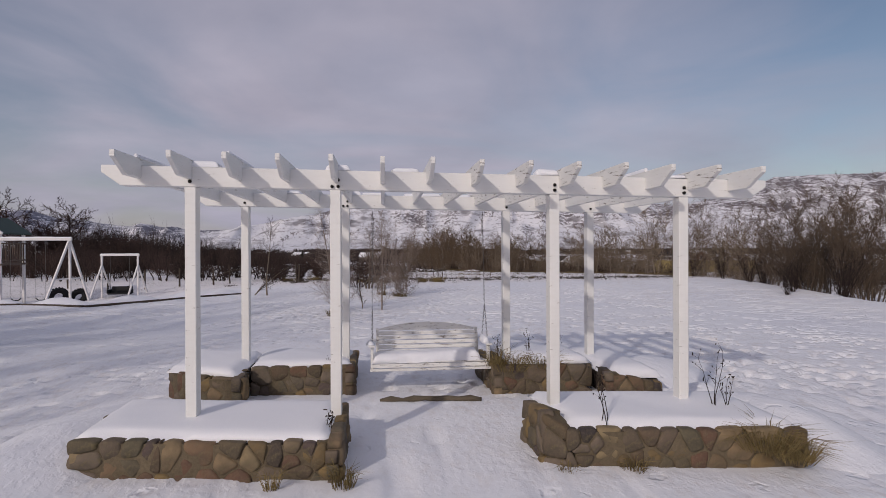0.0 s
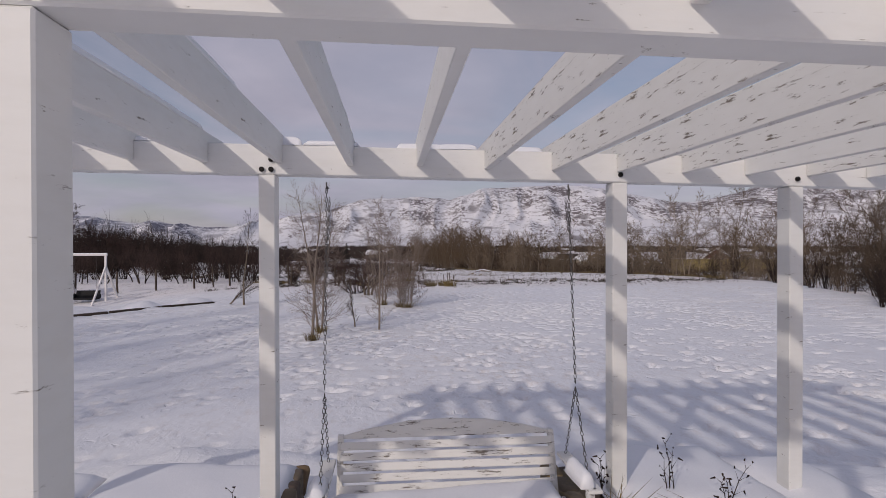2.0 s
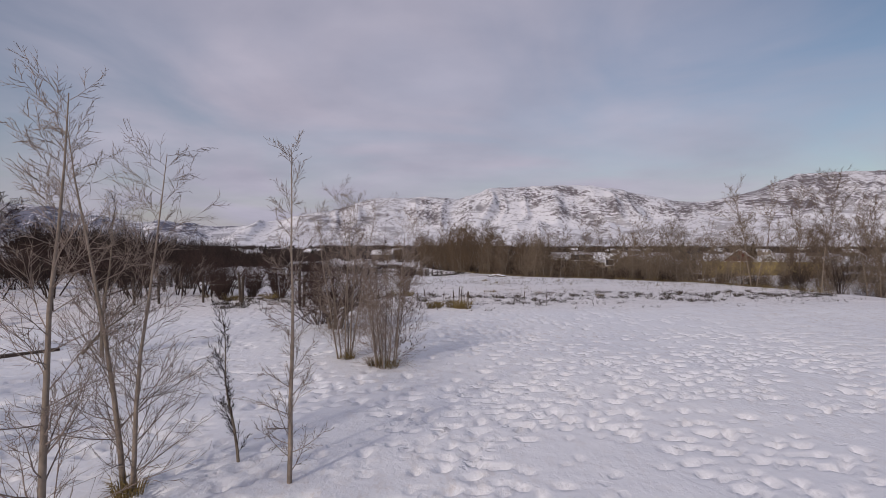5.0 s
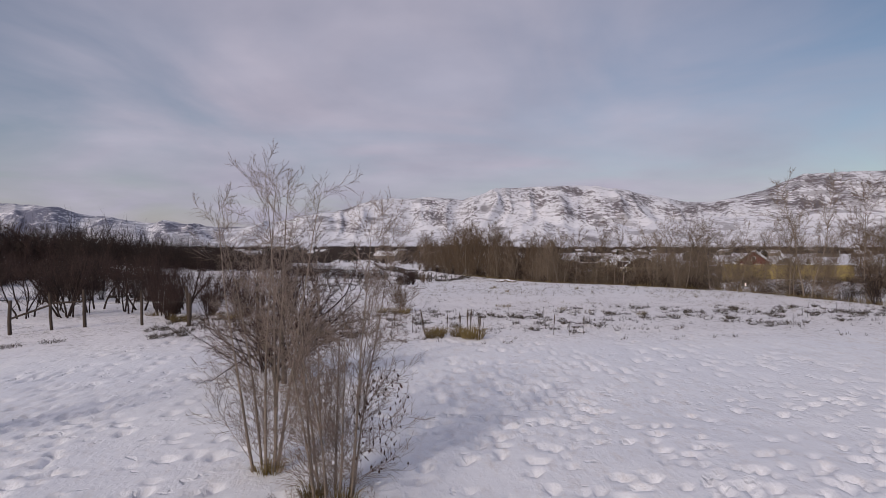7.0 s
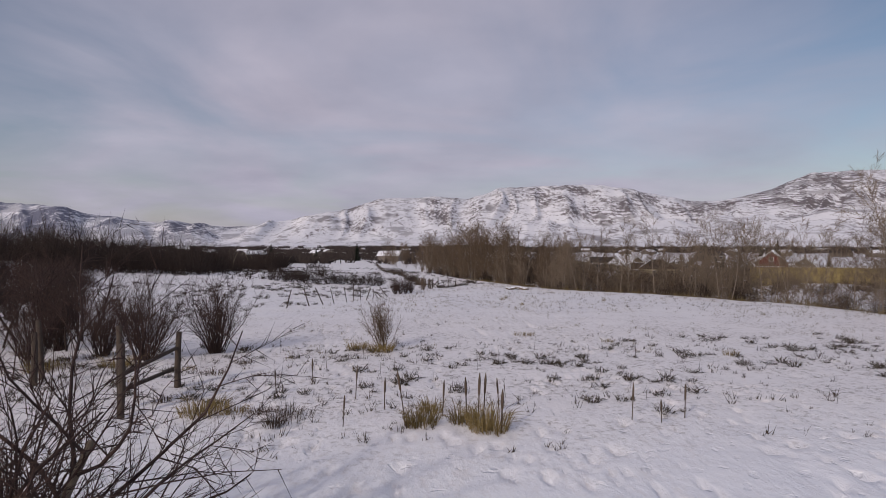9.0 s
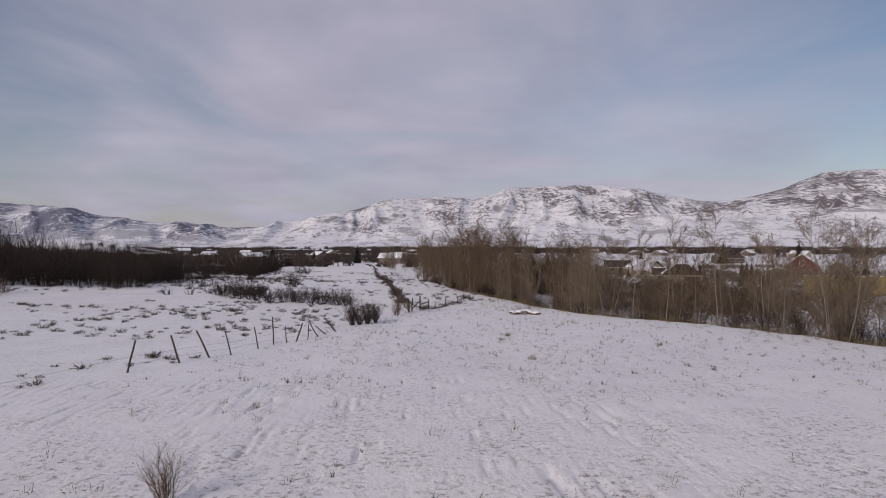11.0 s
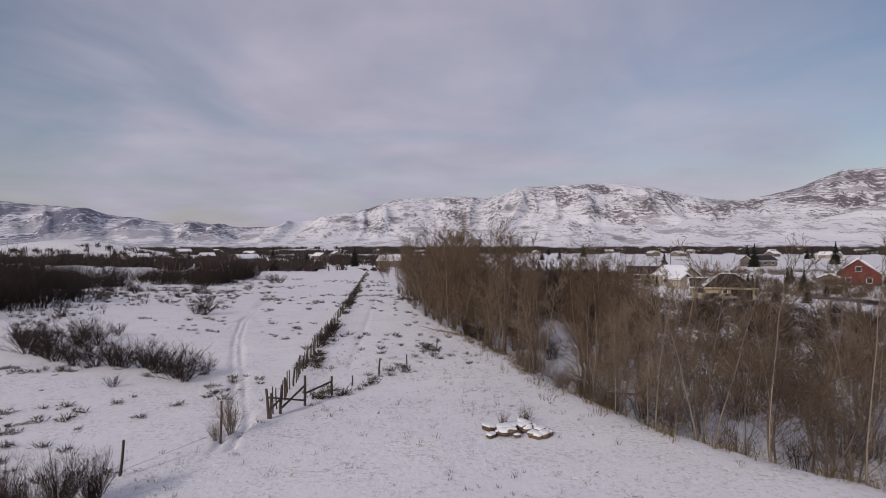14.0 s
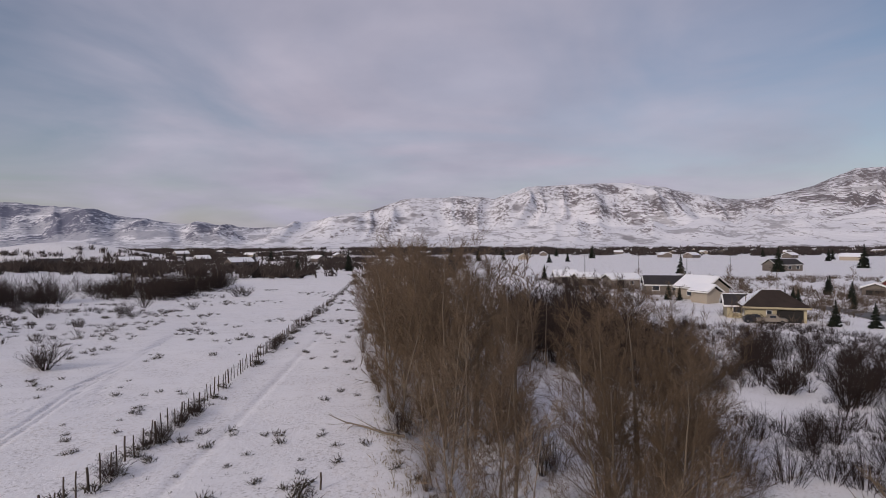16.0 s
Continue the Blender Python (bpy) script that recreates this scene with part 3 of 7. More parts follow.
def grow(rng, segs, p, d, length, r, level, spec):
    """One limb, its bends and its side shoots; segs gets (p0, p1, r0, r1, level)."""
    bends = spec["bends"][level]
    step = length / bends
    tip = spec["taper"][level]
    pts = [p]
    for k in range(bends):
        d = d + rng.normal(size=3) * spec["wander"][level] + np.array((0, 0, spec["up"][level]))
        d = d / np.linalg.norm(d)
        q = pts[-1] + d * step
        r0, r1 = r * (1 - (1 - tip) * k / bends), r * (1 - (1 - tip) * (k + 1) / bends)
        segs.append((*pts[-1], *q, r0, r1, level))
        pts.append(q)
    if level + 1 >= len(spec["bends"]):
        return
    count = spec["shoots"][level]
    n = max(1, int(count * rng.uniform(0.8, 1.2)))
    for k in range(n):
        u = spec["from"][level] + (1 - spec["from"][level]) * (k + rng.uniform(0, 1)) / n
        i = min(int(u * bends), bends - 1)
        f = u * bends - i
        start = pts[i] * (1 - f) + pts[i + 1] * f
        ax = pts[i + 1] - pts[i]
        ax = ax / np.linalg.norm(ax)
        a = radians(rng.uniform(*spec["angle"][level]))
        ln = length * spec["ratio"][level] * rng.uniform(0.6, 1.15) * (1 - 0.55 * max(0, u - spec["from"][level]))
        grow(rng, segs, start, spin(rng, ax, a), ln, max(r * (1 - (1 - tip) * u) * spec["thin"][level], spec["least"]), level + 1, spec)


def limbs_mesh(name, segs, material, sides):
    """All limbs as tapered tubes, each with the given number of sides; the last level ends in points."""
    s = np.array(segs)
    p0, p1, r0, r1 = s[:, 0:3], s[:, 3:6], s[:, 6], s[:, 7]
    d = p1 - p0
    d = d / (np.linalg.norm(d, axis=1, keepdims=True) + 1e-9)
    ref = np.where(np.abs(d[:, 2:3]) < 0.9, np.array([[0.31, 0.17, 0.93]]), np.array([[1.0, 0.1, 0.0]]))
    u = np.cross(d, ref)
    u /= np.linalg.norm(u, axis=1, keepdims=True)
    w = np.cross(d, u)
    ang = 2 * np.pi * np.arange(sides) / sides
    ring = u[:, None] * np.cos(ang)[None, :, None] + w[:, None] * np.sin(ang)[None, :, None]
    a = p0[:, None] + ring * r0[:, None, None]
    b = p1[:, None] + ring * r1[:, None, None]
    n = len(s)
    v = np.concatenate([a, b], 1).reshape(-1, 3)
    base = (np.arange(n) * 2 * sides)[:, None]
    k = np.arange(sides)
    quads = np.stack([base + k, base + (k + 1) % sides, base + sides + (k + 1) % sides, base + sides + k], -1).reshape(-1, 4)
    return mesh_np(name, v, quads, material, True)


def spikes_mesh(name, segs, material):
    """Thin shoots as three-sided spikes: three triangles each."""
    s = np.array(segs)
    p0, p1, r0 = s[:, 0:3], s[:, 3:6], s[:, 6]
    d = p1 - p0
    d = d / (np.linalg.norm(d, axis=1, keepdims=True) + 1e-9)
    ref = np.where(np.abs(d[:, 2:3]) < 0.9, np.array([[0.31, 0.17, 0.93]]), np.array([[1.0, 0.1, 0.0]]))
    u = np.cross(d, ref)
    u /= np.linalg.norm(u, axis=1, keepdims=True)
    w = np.cross(d, u)
    ang = 2 * np.pi * np.arange(3) / 3
    ring = u[:, None] * np.cos(ang)[None, :, None] + w[:, None] * np.sin(ang)[None, :, None]
    a = p0[:, None] + ring * r0[:, None, None]
    v = np.concatenate([a, p1[:, None]], 1).reshape(-1, 3)
    base = (np.arange(len(s)) * 4)[:, None]
    tri = np.stack([base + np.array([0, 1, 2]), base + np.array([1, 2, 0]), base + 3 + np.zeros(3, int)], -1).reshape(-1, 3)
    return mesh_np(name, v, tri, material)


COTTONWOOD = dict(bends=(8, 4, 2, 1), taper=(0.12, 0.25, 0.35, 0.2), wander=(0.05, 0.08, 0.11, 0.1), up=(0.02, 0.11, 0.08, 0.05),
                  shoots=(34, 11, 14), angle=((26, 66), (20, 54), (16, 50)), ratio=(0.42, 0.56, 0.72), thin=(0.25, 0.36, 0.6), least=0.0048)
COTTONWOOD["from"] = (0.06, 0.10, 0.05)
SAPLING = dict(bends=(7, 4, 3, 1), taper=(0.12, 0.25, 0.35, 0.2), wander=(0.07, 0.09, 0.11, 0.1), up=(0.02, 0.10, 0.07, 0.04),
               shoots=(34, 9, 6), angle=((22, 58), (20, 46), (15, 42)), ratio=(0.30, 0.55, 0.7), thin=(0.26, 0.5, 0.6), least=0.0022)
SAPLING["from"] = (0.12, 0.15, 0.1)
BROAD = dict(bends=(5, 5, 4, 1), taper=(0.45, 0.25, 0.3, 0.2), wander=(0.10, 0.20, 0.25, 0.2), up=(0.02, 0.06, 0.03, 0.0),
             shoots=(12, 10, 8), angle=((22, 62), (28, 65), (25, 65)), ratio=(0.66, 0.45, 0.42), thin=(0.55, 0.5, 0.6), least=0.0085)
BROAD["from"] = (0.30, 0.2, 0.1)
STRAIGHT = dict(SAPLING, wander=(0.035, 0.10, 0.12, 0.1), up=(0.03, 0.07, 0.05, 0.03), shoots=(42, 9, 5), angle=((28, 78), (22, 55), (18, 48)), ratio=(0.30, 0.55, 0.62), thin=(0.24, 0.5, 0.6), least=0.0026)
STRAIGHT["from"] = (0.06, 0.12, 0.1)
CLUMP = dict(STRAIGHT, shoots=(30, 9, 5), least=0.0024, ratio=(0.26, 0.58, 0.65), wander=(0.03, 0.10, 0.12, 0.1), up=(0.035, 0.09, 0.06, 0.03))
NARROW = dict(SAPLING, ratio=(0.20, 0.52, 0.65), angle=((20, 45), (25, 50), (20, 50)))
SPREAD = dict(BROAD, ratio=(1.55, 0.55, 0.6), angle=((15, 82), (25, 55), (20, 50)), shoots=(9, 10, 8), bends=(4, 6, 3, 1), thin=(0.6, 0.45, 0.5), least=0.0032)
BROAD_FAR = dict(BROAD, shoots=(10, 8, 6), least=0.014)


def tree_meshes(seed, height, r, spec, bark, twig, stems=1, lean=0.12, base=0.12):
    """Trunk mesh and crown mesh of one bare tree or clump."""
    rng = np.random.default_rng(seed)
    segs = []
    for k in range(stems):
        a = 2 * math.pi * (k + rng.uniform(0, 0.7)) / stems
        out = np.array((math.cos(a), math.sin(a), 0.0))
        d = np.array((0, 0, 1.0)) + out * (lean * (1.0 if stems > 1 else rng.uniform(0.2, 1))) * rng.uniform(0.6, 1.3)
        h = height * (1.0 if k == 0 else rng.uniform(0.6, 1.0))
        grow(rng, segs, out * (base * rng.uniform(0.3, 1.0) if stems > 1 else 0) + np.array((0, 0, -0.15)), d / np.linalg.norm(d), h, r * rng.uniform(0.75, 1.1), 0, spec)
    thick = [s for s in segs if s[8] == 0]
    mids = [s for s in segs if s[8] in (1, 2)]
    fine = [s for s in segs if s[8] >= 3]
    n0 = spec["bends"][0]
    trunk = []
    for k in range(stems):
        run = thick[k * n0:(k + 1) * n0]
        trunk.append(Geo().tube([run[0][0:3]] + [s[3:6] for s in run], [run[0][6]] + [s[7] for s in run], 6).mesh("trunk", bark, smooth=True))
    a, b = limbs_mesh("limbs", mids, twig, 3), spikes_mesh("shoots", fine, twig)
    va, vb = np.empty(len(a.vertices) * 3, np.float32), np.empty(len(b.vertices) * 3, np.float32)
    a.vertices.foreach_get("co", va), b.vertices.foreach_get("co", vb)
    qa, qb = np.empty(len(a.loops), np.int32), np.empty(len(b.loops), np.int32)
    a.loops.foreach_get("vertex_index", qa), b.loops.foreach_get("vertex_index", qb)
    crown = mesh_np("crown", np.concatenate([va.reshape(-1, 3), vb.reshape(-1, 3)]), [qa.reshape(-1, 4), qb.reshape(-1, 3) + len(va) // 3], twig, True)
    bpy.data.meshes.remove(a), bpy.data.meshes.remove(b)
    return trunk, crown


def tree(name, at, meshes, label, category, group="", turn=0.0, scale=1.0):
    ob = thing(name, at, label, category, group, m=pose(*at, 0, 0, turn) @ Matrix.Scale(scale, 4))
    for me in meshes[0]:
        part("trunk", me, ob)
    part("crown", meshes[1], ob)
    return ob


def shrub_mesh(seed, height, spread, stems, shoots, twig, r=0.012, least=0.004, name="stems"):
    """A many-stemmed shrub: arching stems from one root, each with side shoots."""
    rng = np.random.default_rng(seed)
    segs, fine = [], []
    for k in range(stems):
        a = rng.uniform(0, 2 * math.pi)
        lean = spread * rng.uniform(0.05, 1.0)
        d = np.array((math.cos(a) * lean, math.sin(a) * lean, 1.0))
        d /= np.linalg.norm(d)
        ln = height * rng.uniform(0.55, 1.08)
        p = np.array((math.cos(a), math.sin(a), 0)) * 0.14 * spread * height * rng.uniform(0, 1) + np.array((0, 0, -0.1))
        bends = 4
        q = p
        for i in range(bends):
            d = d + rng.normal(size=3) * 0.13 + np.array((0, 0, 0.06))
            d /= np.linalg.norm(d)
            n = q + d * ln / bends
            r0, r1 = r * (1 - 0.8 * i / bends), r * (1 - 0.8 * (i + 1) / bends)
            segs.append((*q, *n, max(r0, least), max(r1, least * 0.7), 0))
            if i >= 1:
                for j in range(shoots):
                    s = q + (n - q) * rng.uniform(0, 1)
                    w = spin(rng, d, radians(rng.uniform(18, 55)))
                    w = w + np.array((0, 0, 0.15))
                    l2 = ln * rng.uniform(0.12, 0.32)
                    e = s + w * l2
                    fine.append((*s, *e, least * 1.2, least * 0.3, 1))
                    for m in range(2):
                        s2 = s + w * l2 * rng.uniform(0.3, 0.9)
                        w2 = spin(rng, w / np.linalg.norm(w), radians(rng.uniform(20, 50)))
                        fine.append((*s2, *(s2 + w2 * l2 * rng.uniform(0.3, 0.6)), least * 0.9, 0, 1))
            q = n
    core = segs[:4]
    trunk = Geo().tube([core[0][0:3]] + [s[3:6] for s in core], [core[0][6] * 1.2] + [s[7] for s in core], 5).mesh("trunk", twig, smooth=True)
    a, b = limbs_mesh("limbs", segs[4:], twig, 3), spikes_mesh("shoots", fine, twig)
    va, vb = np.empty(len(a.vertices) * 3, np.float32), np.empty(len(b.vertices) * 3, np.float32)
    a.vertices.foreach_get("co", va), b.vertices.foreach_get("co", vb)
    qa, qb = np.empty(len(a.loops), np.int32), np.empty(len(b.loops), np.int32)
    a.loops.foreach_get("vertex_index", qa), b.loops.foreach_get("vertex_index", qb)
    crown = mesh_np("crown", np.concatenate([va.reshape(-1, 3), vb.reshape(-1, 3)]), [qa.reshape(-1, 4), qb.reshape(-1, 3) + len(va) // 3], twig, True)
    bpy.data.meshes.remove(a), bpy.data.meshes.remove(b)
    return trunk, crown


def blades(rng, count, spread, height, r=0.004, droop=0.5):
    """Grass blades as two-piece spikes round a root."""
    out = []
    for k in range(count):
        a, q = rng.uniform(0, 2 * math.pi), rng.uniform(0, 1) ** 0.6
        p = np.array((math.cos(a), math.sin(a), 0)) * spread * q + np.array((0, 0, -0.04))
        h = height * rng.uniform(0.5, 1.1)
        lean = np.array((math.cos(a), math.sin(a), 0)) * droop * q + rng.normal(size=3) * 0.18
        mid = p + np.array((0, 0, h * 0.6)) + lean * h * 0.35
        end = mid + np.array((0, 0, h * 0.25 * (1 - droop))) + lean * h * 0.75
        out.append((*p, *mid, r, r * 0.8, 0))
        out.append((*mid, *end, r * 0.8, 0, 1))
    return out


def stalk_segs(rng, height, head=True):
    """A dead mullein stalk: a stem with a long knobbly head."""
    d = np.array((rng.normal() * 0.05, rng.normal() * 0.05, 1.0))
    p, q = np.array((0, 0, -0.05)), d * height * 0.55
    out = [(*p, *q, 0.012, 0.011, 0)]
    if head:
        m, e = d * height * 0.85, d * height
        out += [(*q, *m, 0.021, 0.024, 0), (*m, *e, 0.022, 0.008, 0)]
    else:
        out += [(*q, *(d * height), 0.009, 0.003, 0)]
        for k in range(5):
            s = d * height * rng.uniform(0.45, 0.95)
            w = spin(rng, d / np.linalg.norm(d), radians(40))
            out.append((*s, *(s + w * height * 0.18), 0.005, 0.003, 0))
    return out


def fan_mesh(seed, height, spread, count, r, name="fan", twig=None, sides=3):
    """A far-off bush: a dome of rising spikes, each with side spikes."""
    rng = np.random.default_rng(seed)
    segs = []
    for k in range(count):
        a, l = rng.uniform(0, 2 * math.pi), rng.uniform(0, 1) ** 0.6
        out = np.array((math.cos(a), math.sin(a), 0.0))
        p = out * spread * 0.55 * l * rng.uniform(0.3, 1.0) + np.array((0, 0, -0.1))
        e = out * spread * l * rng.uniform(0.8, 1.15) + np.array((0, 0, height * (1 - 0.45 * l * l) * rng.uniform(0.6, 1.08)))
        segs.append((*p, *e, r, 0, 1))
        for j in range(sides):
            s = p + (e - p) * rng.uniform(0.2, 0.9)
            w = (e - p) * 0.35 + rng.normal(size=3) * height * 0.16
            segs.append((*s, *(s + w), r * 0.75, 0, 1))
    return spikes_mesh(name, segs, twig or TWIG_DARK)


# ---- pergola ----
POSTS_FRONT, POSTS_REAR = (-2.877, -1.482, 0.772, 2.19), (-2.983, -1.553, 0.846, 2.155)
FRONT_Y, REAR_Y, BEAM_LOW, BEAM_TOP, PLANTER = 7.61, 10.265, 2.604, 2.80, 0.40
SAG = 0.0135  # the timbers fall this much to each metre of x
TURN = pose(-0.3, 8.94, 0, 0, 0, -1.75) @ pose(0.3, -8.94, 0)  # the pergola stands a little askew to the way


def build_pergola():
    ob = thing("pergola", (0, 0, 0), "white painted timber pergola with rafters over four stone planters", "pergola", m=TURN)
    h = 0.053
    for y, row in ((FRONT_Y, POSTS_FRONT), (REAR_Y, POSTS_REAR)):
        for x in row:
            me = Geo().box((-h, 0, PLANTER - 0.25), (h, 0.138, BEAM_LOW - 0.002 - SAG * (x + 0.3))).mesh("post", WHITE, 0.006)
            part("post", me, ob, m=pose(x, y, 0))
        beam = [(-3.70, y + 0.0, BEAM_TOP), (-3.70, y, BEAM_TOP - 0.07), (-3.52, y, BEAM_LOW), (2.95, y, BEAM_LOW), (3.13, y, BEAM_TOP - 0.07), (3.13, y, BEAM_TOP)]
        part("beam", Geo().prism([(a, 0, c - SAG * (a + 0.3)) for a, b, c in beam], (0, 0.14, 0)).mesh("beam", WHITE, 0.006), ob, m=pose(0, y, 0))
        for x in row:
            spots = ((0, -0.045),) if x < -2.5 or (y > 10 and x > 0) else ((-0.03, -0.065), (0.03, -0.065), (0.03, 0.0)) if x < 0 else ((0, 0.0), (0, -0.055))
            for dx, dz in spots:
                g = Geo().tube([(0, -0.002, 0), (0, -0.016, 0)], 0.017, 10).tube([(0, -0.014, 0), (0, -0.022, 0)], 0.010, 6)
                part("bolt", g.mesh("bolt", BOLT), ob, "dark round bolt head", pose(x + dx, y, 2.70 - SAG * (x + 0.3) + dz))
    z0, z1, a, b = 2.675, 2.867, 7.05, 10.86
    side = [(a, z1), (a, z1 - 0.06), (a + 0.24, z0), (FRONT_Y - 0.003, z0), (FRONT_Y - 0.003, BEAM_TOP + 0.003), (FRONT_Y + 0.143, BEAM_TOP + 0.003), (FRONT_Y + 0.143, z0),
            (REAR_Y - 0.003, z0), (REAR_Y - 0.003, BEAM_TOP + 0.003), (REAR_Y + 0.143, BEAM_TOP + 0.003), (REAR_Y + 0.143, z0), (b - 0.24, z0), (b, z1 - 0.06), (b, z1)]
    rng = np.random.default_rng(5)
    for i in range(14):
        x = -3.345 + 0.467 * i - 0.012 * (i > 6)
        mat = WHITE_WORN if i in (7, 8, 9, 10, 12) else WHITE
        me = Geo().prism([(-0.022, p, q) for p, q in side], (0.044, 0, 0)).mesh("rafter", mat, 0.004)
        part("rafter", me, ob, "white rafter with flaking paint" if mat is WHITE_WORN else "", m=pose(x + rng.normal() * 0.004, 0, rng.normal() * 0.003 - SAG * (x + 0.3)))
    return ob


build_pergola()


def snow_heap(name, x0, x1, y0, y1, z, height, seed, label, edge=0.10, cell=0.07, skew=0.0):
    """A rounded lie of snow with a soft rim on a flat top."""
    kx, ky = max(4, int((x1 - x0) / cell)), max(4, int((y1 - y0) / cell))
    u, v = np.meshgrid(np.linspace(x0, x1, kx + 1), np.linspace(y0, y1, ky + 1))
    d = np.minimum(np.minimum(u - x0, x1 - u), np.minimum(v - y0, y1 - v))
    top = z + height * np.sqrt(np.clip(1 - (1 - np.clip(d / edge, 0, 1)) ** 2, 0, 1)) * (0.75 + 0.5 * fbm(u * 1.7, v * 1.7, 3, seed))
    wob = (fbm(u * 2.3, v * 2.3, 3, seed + 9) - 0.5) * 0.16 * np.clip(1 - d / edge, 0, 1) * min(1, edge / 0.12)
    v = v + skew * (u - x1)
    vs = np.stack([u + wob, v + wob, top], -1).reshape(-1, 3)
    low = np.stack([u, v, np.full_like(u, z - 0.004)], -1).reshape(-1, 3)
    w, n = kx + 1, (kx + 1) * (ky + 1)
    ii = (np.arange(ky)[:, None] * w + np.arange(kx)[None, :]).ravel()
    quads = np.stack([ii, ii + 1, ii + w + 1, ii + w], 1)
    rim = list(range(0, kx)) + [kx + w * j for j in range(ky)] + [n - 1 - i for i in range(kx)] + [w * (ky - j) for j in range(ky)]
    rim = np.array(rim)
    nxt = np.roll(rim, -1)
    wall = np.stack([rim, rim + n, nxt + n, nxt], 1)
    me = mesh_np(name, np.concatenate([vs, low]), [quads, quads[:, ::-1] + n, wall], SNOW_SMOOTH, True)
    return tagged(new(name, me), label, "snow", kind="stuff")


def stone_mesh(seed):
    """A rounded field stone, about one unit across, flat at the back."""
    rng = np.random.default_rng(seed)
    bm = bmesh.new()
    bmesh.ops.create_icosphere(bm, subdivisions=2, radius=0.5)
    k = rng.uniform(1.5, 3.2)
    off = rng.uniform(0, 50, 3)
    for v in bm.verts:
        p = v.co.copy()
        q = Vector([math.copysign(abs(c * 2) ** (1.0 / k * 1.6), c) * 0.5 for c in p])
        q *= 1 + 0.30 * noise.noise(Vector(off) + p * 2.2)
        v.co = q
    for f in bm.faces:
        f.smooth = True
    me = bpy.data.meshes.new("stone")
    bm.to_mesh(me)
    bm.free()
    me.materials.append(STONE)
    return me


STONES = [stone_mesh(k) for k in range(12)]


def cut_cell(poly, p, q):
    """The part of a convex polygon that lies nearer to p than to q."""
    mid, d = (p + q) / 2, q - p
    out = []
    for k in range(len(poly)):
        a, b = poly[k - 1], poly[k]
        fa, fb = (a - mid).dot(d), (b - mid).dot(d)
        if (fa <= 0) != (fb <= 0):
            out.append(a + (b - a) * (fa / (fa - fb)))
        if fb <= 0:
            out.append(b)
    return out


def bedded_stone(cell, rng):
    """A flat-faced field stone that fills its cell: worn corners, a swelling face, a blunt back."""
    c = sum(cell) / len(cell)
    ring = [c + (p - c) * 0.985 - (p - c) / (np.linalg.norm(p - c) + 1e-6) * 0.003 for p in cell]
    for cut in (0.15, 0.25):
        nxt = []
        for k in range(len(ring)):
            a, b = ring[k - 1], ring[k]
            nxt += [a + (b - a) * cut, a + (b - a) * (1 - cut)]
        ring = nxt
    n = len(ring)
    swell = rng.uniform(0.008, 0.024)
    tilt = rng.normal(size=2) * 0.05
    off = rng.uniform(0, 60)
    v = []
    for shrink, depth in ((0.95, 0.10), (1.0, 0.020), (0.94, -swell * 0.5), (0.74, -swell * 0.92)):
        for p in ring:
            q = c + (p - c) * shrink
            w = noise.noise(Vector((q[0] * 9, q[1] * 9, off)))
            v.append((q[0] - c[0], depth + (w * 0.020 + tilt.dot(q - c) if depth < 0.05 else 0), q[1] - c[1] + w * 0.006))
    v.append((0, -swell, 0))
    f = []
    for r in range(3):
        f += [(r * n + k, r * n + (k + 1) % n, (r + 1) * n + (k + 1) % n, (r + 1) * n + k) for k in range(n)]
    f += [(3 * n + k, 3 * n + (k + 1) % n, 4 * n) for k in range(n)]
    return Geo().add(v, f).mesh("stone", STONE, smooth=True), c


def stone_wall(parent, a, b, height, seed, thick=0.24, lift=None):
    """Field stones bedded in mortar along a line; the face looks to the right of a to b."""
    rng = np.random.default_rng(seed)
    a, b = Vector((*a, 0)), Vector((*b, 0))
    run = (b - a).length
    way = (b - a).normalized()
    base = -0.12
    turn = math.atan2(way.y, way.x)
    place = Matrix.Translation(a) @ Matrix.Rotation(turn, 4, "Z")

    def top(u):
        return height + (lift(u) if lift else 0)

    kk = max(2, int(run / 0.2))
    inset = min(0.09, run * 0.2)
    rim = [(inset + (run - 2 * inset) * k / kk, 0.044, top(k / kk) - 0.03) for k in range(kk, -1, -1)]
    part("mortar_core", Geo().prism([(inset, 0.044, base), (run - inset, 0.044, base)] + rim, (0, thick - 0.044, 0)).mesh("mortar_core", MORTAR), parent, "brown mortar between the stones", place)
    n = max(3, int(run * (height - base) / 0.033))
    pts = np.stack([rng.uniform(0, run, n), rng.uniform(base, height, n)], 1)
    grid = np.stack(np.meshgrid(np.arange(0.02, run, 0.035), np.arange(base + 0.01, height, 0.035)), -1).reshape(-1, 2)
    for _ in range(1):
        own = ((grid[:, None] - pts[None]) ** 2).sum(-1).argmin(1)
        pts = np.array([grid[own == k].mean(0) if (own == k).any() else pts[k] for k in range(n)])
    for k in range(n):
        cell = [np.array(p) for p in ((0.0, base), (run, base), (run, height), (0.0, height))]
        for m in range(n):
            if m != k and len(cell) > 2:
                cell = cut_cell(cell, pts[k], pts[m])
        if len(cell) < 3:
            continue
        up = [np.array((p[0], p[1] + (lift(p[0] / run) if lift and p[1] > 0.1 else 0))) for p in cell]
        me, c = bedded_stone(up, rng)
        part("stone", me, parent, m=place @ Matrix.Translation((c[0], 0.045 + rng.uniform(-0.008, 0.012), c[1] + rng.uniform(-0.004, 0.012))))


